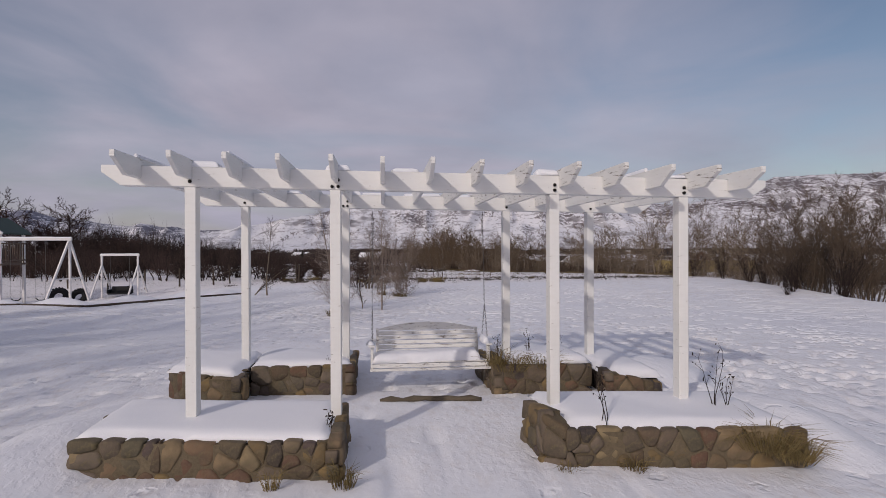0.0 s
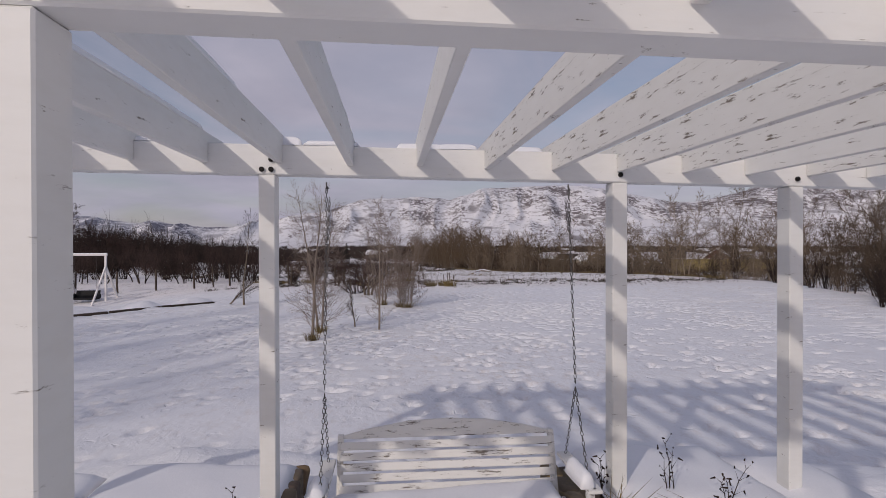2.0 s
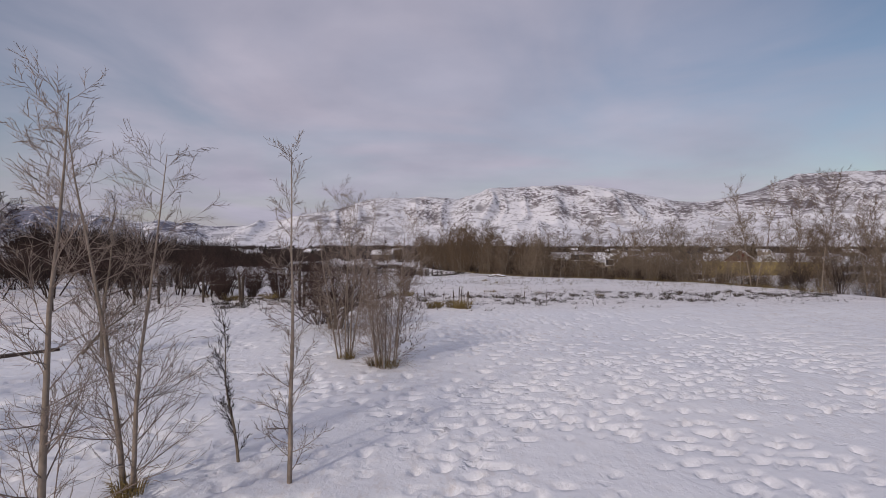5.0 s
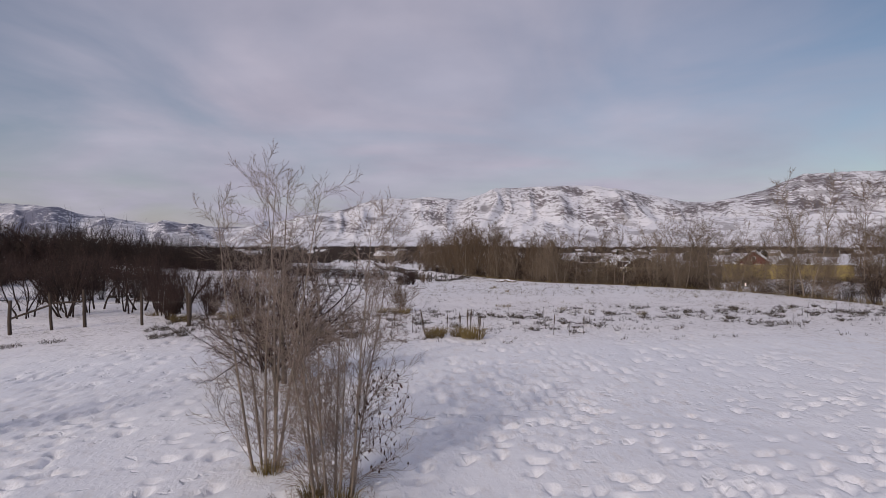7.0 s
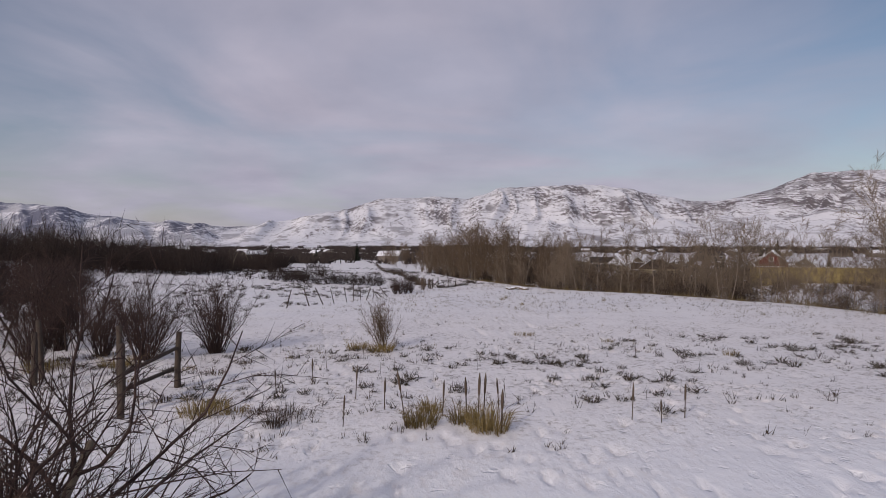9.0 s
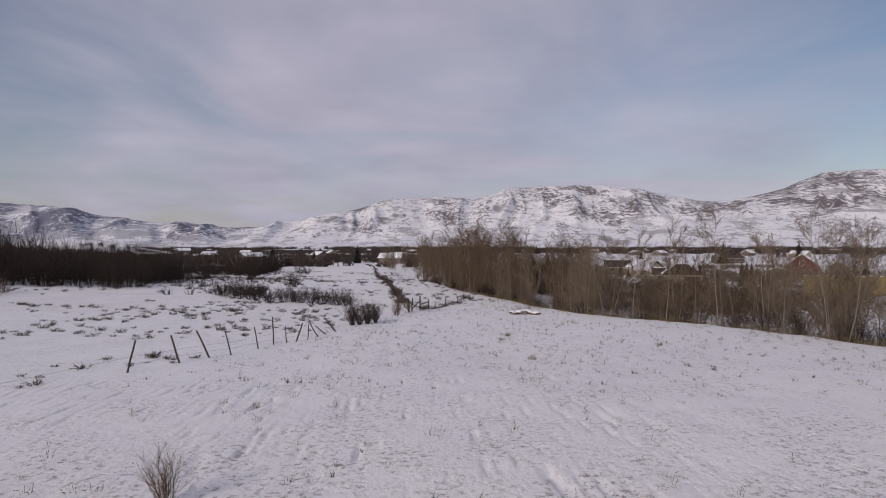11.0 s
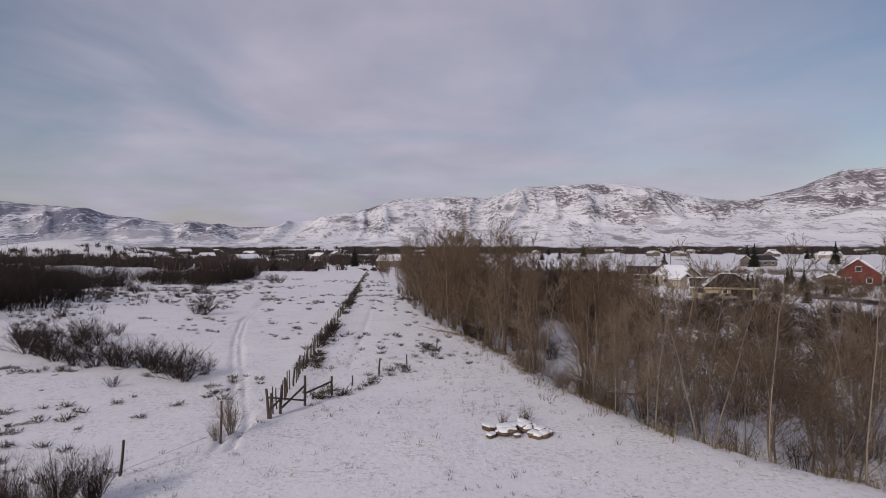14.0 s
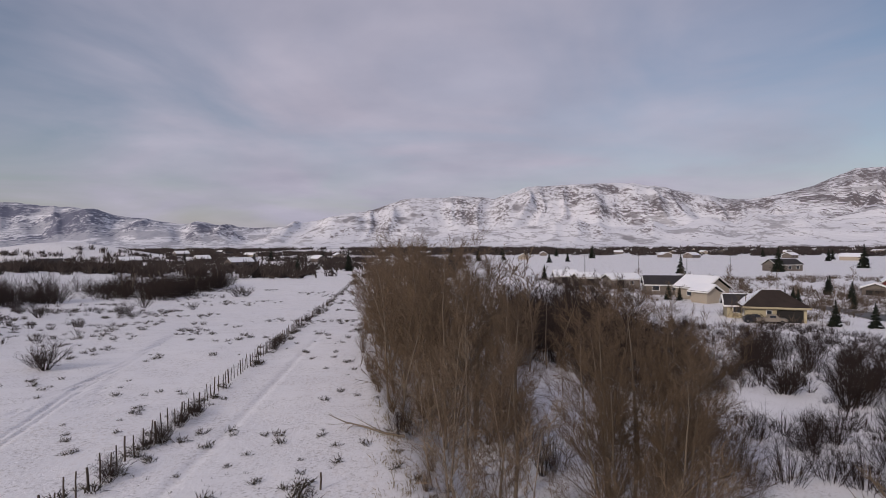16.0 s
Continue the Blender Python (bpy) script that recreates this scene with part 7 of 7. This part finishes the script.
def house(name, x, y, turn, w, d, wall_h, roof_h, wall_mat, roof_mat, label, z=None, snow=(True, True), over=0.45, hip=0.0, windows=(), openings=(), porch=None, trim=None, group="houses across the creek"):
    """A house of w by d metres; its ridge runs along x; hip shortens the ridge at both ends."""
    z = gz(x, y) if z is None else z
    ob = thing(name, (x, y, z), label, "house", group, m=pose(x, y, z - 0.1, 0, 0, turn))
    hw, hd = w / 2, d / 2
    g = Geo().box((-hw, -hd, -0.6), (hw, hd, wall_h))
    part("wall", g.mesh("wall", wall_mat), ob)
    rx = hw + over - hip
    if not hip:
        part("gable_wall", Geo().prism([(-hw, -hd, wall_h), (-hw, hd, wall_h), (-hw, 0, wall_h + roof_h * hd / (hd + over))], (w, 0, 0)).mesh("gable_wall", wall_mat), ob)
    e, t = over, 0.22
    for s in (-1, 1):
        low = [(-hw - e, s * (hd + e), wall_h), (hw + e, s * (hd + e), wall_h), (rx, 0, wall_h + roof_h), (-rx, 0, wall_h + roof_h)]
        me = Geo().add(low + [(a, b, c + t) for a, b, c in low], ((0, 1, 2, 3), (7, 6, 5, 4), (0, 4, 5, 1), (1, 5, 6, 2), (2, 6, 7, 3), (3, 7, 4, 0))).mesh("roof", roof_mat)
        roof = part("roof", me, ob)
        if snow[0 if s < 0 else 1]:
            def up(p, q=0.02):
                return (p[0] * 0.985, p[1] * (0.97 if abs(p[1]) > 0.1 else 1), p[2] + t + q)
            lo = [up(p) for p in low]
            sn = Geo().add(lo + [(a, b, c + 0.13) for a, b, c in lo], ((0, 1, 2, 3), (7, 6, 5, 4), (0, 4, 5, 1), (1, 5, 6, 2), (2, 6, 7, 3), (3, 7, 4, 0)))
            part("roof_snow", sn.mesh("roof_snow", SNOW_SMOOTH), roof, "white snow on the roof")
        part("fascia", Geo().box((-hw - e, s * (hd + e) - 0.04, wall_h - 0.05), (hw + e, s * (hd + e) + 0.04, wall_h + 0.2)).mesh("fascia", trim or TRIM_WHITE), ob, "pale eaves board")
    if hip:
        for s in (-1, 1):
            tri = [(s * (hw + e), -(hd + e), wall_h), (s * (hw + e), hd + e, wall_h), (s * rx, 0, wall_h + roof_h)]
            me = Geo().add(tri + [(a, b, c + t) for a, b, c in tri], ((0, 1, 2), (5, 4, 3), (0, 3, 4, 1), (1, 4, 5, 2), (2, 5, 3, 0))).mesh("roof_end", roof_mat)
            end = part("roof_end", me, ob)
            if s < 0:
                tr = [(a * 0.99, b * 0.96, c + t + 0.02) for a, b, c in tri]
                part("roof_snow", Geo().add(tr + [(a, b, c + 0.12) for a, b, c in tr], ((0, 1, 2), (5, 4, 3), (0, 3, 4, 1), (1, 4, 5, 2), (2, 5, 3, 0))).mesh("roof_snow", SNOW_SMOOTH), end, "white snow on the roof")
    else:
        for s in (-1, 1):
            for q in (-1, 1):
                timber(ob, "gable_trim", (s * (hw + e + 0.02), q * (hd + e), wall_h + 0.1), (s * (hw + e + 0.02), 0, wall_h + roof_h + 0.12), 0.10, trim or TRIM_WHITE)
    for side, u, sill, ww, wh in windows:
        m = {"front": pose(u, -hd, sill), "left": pose(-hw, u, sill, 0, 0, -90), "right": pose(hw, u, sill, 0, 0, 90), "back": pose(u, hd, sill, 0, 0, 180)}[side]
        window(ob, m, ww, wh)
    for side, u, ww, wh in openings:
        m = {"front": pose(u, -hd, 0), "left": pose(-hw, u, 0, 0, 0, -90)}[side]
        # a thin dark sheet on the closed wall paints the bay's inner shade
        part("doorway", Geo().box((-ww / 2, -0.03, -0.2), (ww / 2, 0.02, wh)).mesh("doorway", OPENING_SHADE), ob, "flat dark panel painted as the shade inside an open bay", m)
    if porch:
        u0, u1, pd, ph = porch
        pr = part("porch", Geo().box((u0, -hd - pd, ph), (u1, -hd, ph + 0.22)).mesh("porch", trim or TRIM_WHITE), ob, "porch roof")
        part("porch_snow", Geo().box((u0 - 0.1, -hd - pd - 0.1, ph + 0.225), (u1 + 0.1, -hd - 0.01, ph + 0.36)).mesh("porch_snow", SNOW_SMOOTH), pr, "white snow on the porch roof")
        n = max(2, int((u1 - u0) / 2))
        for k in range(n + 1):
            xx = u0 + 0.1 + (u1 - u0 - 0.2) * k / n
            part("porch_post", Geo().box((xx - 0.08, -hd - pd + 0.05, -0.3), (xx + 0.08, -hd - pd + 0.21, ph)).mesh("porch_post", trim or TRIM_WHITE), ob)
        part("porch_deck", Geo().box((u0, -hd - pd, -0.3), (u1, -hd, 0.25)).mesh("porch_deck", GREY_WALL), ob)
    return ob


house("yellow_house", 65.2, 158.6, -22, 7.4, 6.4, 2.0, 2.1, YELLOW_WALL, ROOF_BROWN, "pale yellow house with a dark brown hipped roof", snow=(False, True), hip=3.0,
      windows=(("front", -0.8, 0.9, 0.6, 0.8), ("left", 1.3, 0.8, 1.0, 0.9), ("left", -1.3, 0.8, 1.0, 0.9)), openings=(("front", 1.7, 3.2, 1.8),), trim=YELLOW_WALL)
house("house_wing", 62.4, 162.6, -22, 2.9, 4.0, 1.8, 1.4, YELLOW_WALL, ROOF_DARK, "low wing of the yellow house with dark roof", snow=(False, True), windows=(("front", 0, 0.9, 1.2, 1.1),))
house("beige_house", 72.0, 191.5, -68, 7.2, 6.6, 2.3, 2.2, BEIGE_WALL, ROOF_DARK, "beige gabled house with snow on its roof", snow=(True, True), windows=(("left", 1.6, 0.9, 1.1, 1.0), ("left", -1.6, 0.9, 1.1, 1.0), ("front", 0, 0.9, 1.3, 1.0)))
house("beige_shed", 69.2, 184.6, -68, 3.6, 3.4, 2.1, 1.2, BEIGE_WALL, ROOF_DARK, "small beige shed with snow on its roof", windows=(("left", 0, 0.9, 1.0, 1.0),))
house("dark_house", 69.0, 202.5, -15, 8.0, 6.0, 2.1, 1.8, GREY_WALL, ROOF_DARK, "grey-brown house with a bare charcoal roof", snow=(False, False), windows=(("front", -2, 1.0, 1.4, 1.1), ("front", 2, 1.0, 1.4, 1.1)))
house("white_roofed_barn", 67.2, 223.5, 8, 7.6, 5.4, 2.1, 1.2, GREY_WALL, ROOF_DARK, "low brown barn under a snow-covered roof", windows=(("front", 1.5, 1.0, 1.0, 0.8),), openings=(("front", -1.5, 1.8, 1.9),))
house("white_roofed_barn", 61.4, 234.5, 4, 5.8, 4.6, 2.0, 1.2, GREY_WALL, ROOF_DARK, "small brown barn under a snow-covered roof", openings=(("front", 0.5, 1.6, 1.8),))
house("white_roofed_barn", 57.6, 242.4, -4, 6.0, 5.0, 2.0, 1.6, GREY_WALL, ROOF_DARK, "small grey barn with a white snowy roof", openings=(("front", -0.5, 1.6, 1.8),))
house("red_house", 128.4, 206.6, 52, 8.6, 9.4, 3.2, 4.0, RED_WALL, ROOF_DARK, "red gabled house with white trim and porch", z=-6.5, snow=(True, True), windows=(("left", 2.2, 1.0, 1.1, 1.3), ("left", -2.2, 1.0, 1.1, 1.3), ("left", 0, 3.9, 1.2, 1.3), ("front", 2, 1.0, 1.1, 1.3)), porch=(-4.3, 4.3, 2.0, 2.7))
house("red_house_porch", 120.8, 207.0, 52, 3.4, 5.0, 2.0, 1.1, GREY_WALL, ROOF_DARK, "low grey porch house beside the red one", z=-6.5, openings=(("left", 0, 3.4, 1.6),))
house("grey_cottage", 137.0, 203.0, 52, 6.0, 6.4, 2.6, 2.6, GREY_WALL, ROOF_DARK, "grey gabled cottage with white trim and dormer", z=-6.5, windows=(("left", 0, 1.0, 1.3, 1.2), ("left", 0, 3.3, 0.9, 0.8)))
house("brown_lodge", 172, 318, 10, 13, 8, 2.6, 2.4, GREY_WALL, ROOF_DARK, "long brown house with a dark roof", snow=(False, False), windows=(("front", -4, 1.0, 1.6, 1.2), ("front", 0, 1.0, 1.6, 1.2), ("front", 4, 1.0, 1.6, 1.2)))


def build_board_fence():
    ob = thing("yellow_fence", (0, 0, 0), "yellow board fence with a line of snow on top", "fence")
    x0, y0, x1, y1 = 57.5, 112.0, 75.5, 105.0
    n = 62
    a = math.degrees(math.atan2(y1 - y0, x1 - x0))
    L = math.hypot(x1 - x0, y1 - y0)
    board = Geo().box((-L / n * 0.48, -0.02, -1.4), (L / n * 0.48, 0.02, 1.6)).mesh("board", FENCE_YELLOW)
    for k in range(n):
        f = (k + 0.5) / n
        x, y = x0 + (x1 - x0) * f, y0 + (y1 - y0) * f
        part("board", board, ob, m=pose(x, y, -2.3 + 0.02 * math.sin(k * 3.3), 0, 0, a))
    part("top_rail", Geo().box((0, -0.07, 1.6), (L, 0.07, 1.67)).mesh("top_rail", FENCE_YELLOW), ob, m=pose(x0, y0, -2.3, 0, 0, a))
    part("snow_line", Geo().box((0.05, -0.06, 1.672), (L - 0.05, 0.06, 1.74)).mesh("snow_line", SNOW_SMOOTH), ob, "line of snow on the fence", pose(x0, y0, -2.3, 0, 0, a))


build_board_fence()


def build_vehicle(name, x, y, turn, paint, label, truck=True, z=None):
    z = gz(x, y) if z is None else z
    ob = thing(name, (x, y, z), label, "vehicle", "parked vehicles", m=pose(x, y, z, 0, 0, turn))
    side = [(-2.6, 0.45), (2.5, 0.45), (2.6, 0.75), (2.45, 1.05), (1.3, 1.12), (0.75, 1.72), (-0.5, 1.74), (-0.8, 1.12), (-2.55, 1.10)] if truck else [(-2.2, 0.4), (2.1, 0.4), (2.2, 0.7), (1.9, 0.95), (1.0, 1.02), (0.4, 1.45), (-1.3, 1.47), (-2.1, 1.0)]
    part("body", Geo().prism([(p, -0.9, q) for p, q in side], (0, 1.8, 0)).mesh("body", paint, 0.05), ob)
    for s in (-1, 1):
        part("side_window", Geo().box((-0.42, s * 0.905 - 0.008, 1.18), (0.55, s * 0.905 + 0.008, 1.60)).mesh("side_window", GLASS), ob, "dark side window")
        for xx in (-1.6, 1.6):
            wh = part("wheel", Geo().tube([(0, -0.11, 0), (0, 0.11, 0)], 0.38, 16).mesh("wheel", RUBBER), ob, "black tyre", pose(xx, s * 0.86, 0.38))
            part("rim", Geo().tube([(0, -0.125, 0), (0, 0.125, 0)], 0.2, 12).mesh("rim", STEEL), wh)
    ob.matrix_basis = ob.matrix_basis @ Matrix.Scale(0.72, 4)
    part("windscreen", Geo().prism([(1.24, -0.8, 1.16), (0.80, -0.8, 1.66), (0.84, -0.8, 1.69), (1.28, -0.8, 1.18)], (0, 1.6, 0)).mesh("windscreen", GLASS), ob, "dark windscreen")
    return ob


build_vehicle("pickup_truck", 62.6, 154.4, -20, CAR_PAINT, "tan pickup truck parked before the yellow house")
build_vehicle("dark_car", 61.2, 155.6, -18, CAR_DARK, "dark car parked behind the pickup truck", False)


def conifer_mesh(seed, h):
    q = np.random.default_rng(seed)
    segs = []
    for k in range(230):
        z = h * (0.04 + 0.96 * q.uniform(0, 1) ** 1.25)
        r = (h - z) * 0.27 + 0.05
        a = q.uniform(0, 6.28)
        d = np.array((math.cos(a), math.sin(a), -0.28))
        p = np.array((0, 0, z))
        e = p + d * r * q.uniform(0.75, 1.1)
        segs.append((*p, *e, 0.08 + 0.08 * r, 0, 1))
        for j in range(2):
            s = p + (e - p) * q.uniform(0.4, 0.9)
            segs.append((*s, *(s + (d + q.normal(size=3) * 0.5) * r * 0.35), 0.09, 0, 1))
    crown = spikes_mesh("crown", segs, NEEDLE)
    trunk = limbs_mesh("trunk", [(0, 0, -0.2, 0, 0, h * 0.9, 0.10, 0.02, 0)], BARK, 6)
    return [trunk], crown


CONIFER = [conifer_mesh(850 + k, 4.4) for k in range(2)]
for k, (x, y, s) in enumerate(((68.6, 150.6, 1.0), (72.1, 148.4, 0.95), (88, 172, 0.85), (84, 180, 0.8), (70.5, 163.5, 1.15), (72.8, 165.0, 1.2), (74.6, 166.5, 1.1), (67.0, 166.5, 1.0), (64.5, 190, 1.0), (66, 188.5, 0.8),
                               (84, 160, 0.8), (92, 168, 0.9), (98, 185, 1.2), (108, 205, 1.2), (140, 196, 1.5), (116, 215, 1.2), (60, 247, 1.3), (56, 262, 1.4))):
    tree("conifer", at_land(x, y), CONIFER[k % 2], "dark green spruce standing in the snow", "conifer", "spruces among the houses", k * 50, s * 0.78)
for k, (x, y, s) in enumerate(((82, 176, 0.7), (90, 190, 0.8), (100, 192, 0.8), (76, 178, 0.6), (110, 188, 0.7), (118, 198, 0.7), (96, 205, 0.9), (104, 220, 0.8), (86, 206, 0.7), (80, 215, 0.8), (132, 190, 0.8), (75, 232, 0.8), (92, 240, 0.9), (110, 250, 0.9), (138, 235, 0.9))):
    tree("yard_tree", at_land(x, y), FAR_COTTON[k % 4], "bare tree in a snowy yard", "tree", "yard trees", k * 33, s)

yard_brush = []
for k in range(2300):
    x, y = rng.uniform(52, 160), rng.uniform(146, 262)
    if y < 150 + (x - 60) * 0.1 or vnoise(x / 11, y / 9, 22) * 0.75 + vnoise(x / 4, y / 4, 23) * 0.35 < 0.50:
        continue
    yard_brush.append((LOW_FANS[k % 4], pose(x, y, gz(x, y) - 0.05, 0, 0, rng.uniform(0, 360)) @ Matrix.Scale(rng.uniform(0.6, 1.9), 4)))
tagged(new("yard_brush", merge_meshes("yard_brush", yard_brush, TWIG_BROWN)), "brown bare shrubs and hedges in the snowy yards", "brush", kind="stuff")

# road behind the houses
def build_road():
    pts = [(72, 196), (79, 183), (84.5, 175), (84, 166), (81, 156), (84, 146), (94, 138)]
    v, f = [], []
    fine = []
    for (x0, y0), (x1, y1) in zip(pts, pts[1:]):
        fine += [(x0 + (x1 - x0) * k / 6, y0 + (y1 - y0) * k / 6) for k in range(6)]
    for k, (x, y) in enumerate(fine):
        a, b = fine[max(k - 1, 0)], fine[min(k + 1, len(fine) - 1)]
        d = Vector((b[0] - a[0], b[1] - a[1], 0)).normalized()
        n = Vector((-d.y, d.x, 0)) * 2.3
        for s in (1, -1):
            px, py = x + n.x * s, y + n.y * s
            v.append((px, py, gz(px, py) + 0.12))
    f = [(2 * k, 2 * k + 1, 2 * k + 3, 2 * k + 2) for k in range(len(fine) - 1)]
    tagged(new("road", mesh_np("road", v, np.array(f), ROAD, True)), "bare wet grey road between snowy yards", "road", kind="structure")


build_road()


# ---- the valley ----
def far_woods(name, places, label):
    """Leafless woods far off: uneven clumps of spiky growth, joined."""
    q = np.random.default_rng(900)
    segs = []
    for x, y, w, h in places:
        z = gz(x, y)
        for k in range(15):
            px, py = x + q.normal() * w * 0.4, y + q.normal() * w * 0.3
            hh = h * q.uniform(0.3, 1.05)
            segs.append((px, py, z - 0.5, px + q.normal() * w * 0.26, py, z + hh, w * 0.07, 0, 1))
            segs.append((px, py, z + hh * 0.3, px + q.normal() * w * 0.4, py + q.normal() * w * 0.2, z + hh * q.uniform(0.7, 1.0), w * 0.07, 0, 1))
    return tagged(new(name, spikes_mesh(name, segs, FAR_WOOD)), label, "woods", kind="stuff")


q = np.random.default_rng(911)
spots = []
for k in range(2600):
    b = math.radians(q.uniform(-50, 56))
    r = 330 * (2150 / 330) ** q.uniform(0, 1) ** 0.55
    x, y = r * math.sin(b), r * math.cos(b)
    if math.degrees(b) < -22 and r < 640:
        continue
    band = vnoise(x / 260, math.log(r) * 6.5, 95)
    if r < 800 and (band < 0.55 or math.degrees(b) > 4) or r >= 800 and band < 0.26:
        continue
    spots.append((x, y, (3.5 + r * 0.008) * q.uniform(0.7, 1.4), (3.2 + r * 0.0045) * q.uniform(0.5, 1.2)))
far_woods("far_woods", spots, "bands of bare brown woods across the valley floor")
spots = []
for k in range(760):
    b = math.radians(q.uniform(-34, 6))
    r = q.uniform(270, 620)
    x, y = r * math.sin(b), r * math.cos(b)
    if vnoise(x / 60, y / 25, 97) < 0.44:
        continue
    spots.append((x, y, q.uniform(3, 6), q.uniform(3, 6.5)))
far_woods("hedgerow_woods", spots, "bare hedgerows and tree lines across the snowy fields")

FAR_HOUSES = "small far houses in the valley"
for k in range(46):
    b = math.radians(q.uniform(-24, 50))
    r = 330 * (1500 / 330) ** q.uniform(0, 1)
    x, y = r * math.sin(b), r * math.cos(b)
    if (math.degrees(b) > 4 and r < 560):
        r = q.uniform(600, 1300)
        x, y = r * math.sin(b), r * math.cos(b)
    w, d = q.uniform(9, 15), q.uniform(7, 10)
    wm = (GREY_WALL, BEIGE_WALL, GREY_WALL, GREY_WALL)[k % 4]
    ob = thing("far_house", (0, 0, 0), "small far gabled house with a snowy roof", "house", FAR_HOUSES, m=pose(x, y, gz(x, y), 0, 0, q.uniform(0, 180)))
    part("wall", Geo().box((-w / 2, -d / 2, -1), (w / 2, d / 2, 3.0)).prism([(-w / 2, -d / 2, 3.0), (-w / 2, d / 2, 3.0), (-w / 2, 0, 5.0)], (w, 0, 0)).mesh("wall", wm), ob)
    for s in (-1, 1):
        part("roof", Geo().prism([(-w / 2 - 0.5, s * (d / 2 + 0.5), 2.8), (-w / 2 - 0.5, 0, 5.15), (-w / 2 - 0.5, 0, 5.5), (-w / 2 - 0.5, s * (d / 2 + 0.5), 3.15)], (w + 1, 0, 0)).mesh("roof", SNOW_SMOOTH if (k + s) % 3 else ROOF_DARK), ob)
    for u in (-w / 4, w / 4):
        part("window", Geo().box((u - 0.6, -d / 2 - 0.03, 1.0), (u + 0.6, -d / 2 + 0.02, 2.2)).mesh("window", GLASS), ob)
for k in range(24):
    b = math.radians(q.uniform(-22, 45))
    r = q.uniform(300, 900)
    x, y = r * math.sin(b), r * math.cos(b)
    tree("conifer", at_land(x, y), CONIFER[k % 2], "dark spruce far off in the valley", "conifer", "far spruces", k * 50, q.uniform(1.2, 2.2) * (1 + r / 1500))

# power poles along the far lane
for k in range(7):
    x, y = 2 + k * 26, 262 + k * 12
    ob = thing("power_pole", (x, y, gz(x, y)), "plain wooden power pole by the far lane", "power pole", "power poles")
    part("pole", Geo().tube([(0, 0, -0.3), (0, 0, 7.5)], [0.14, 0.09], 6).mesh("pole", OLD_WOOD), ob)
    part("crossarm", Geo().box((-0.8, -0.05, 6.9), (0.8, 0.05, 7.05)).mesh("crossarm", OLD_WOOD), ob)
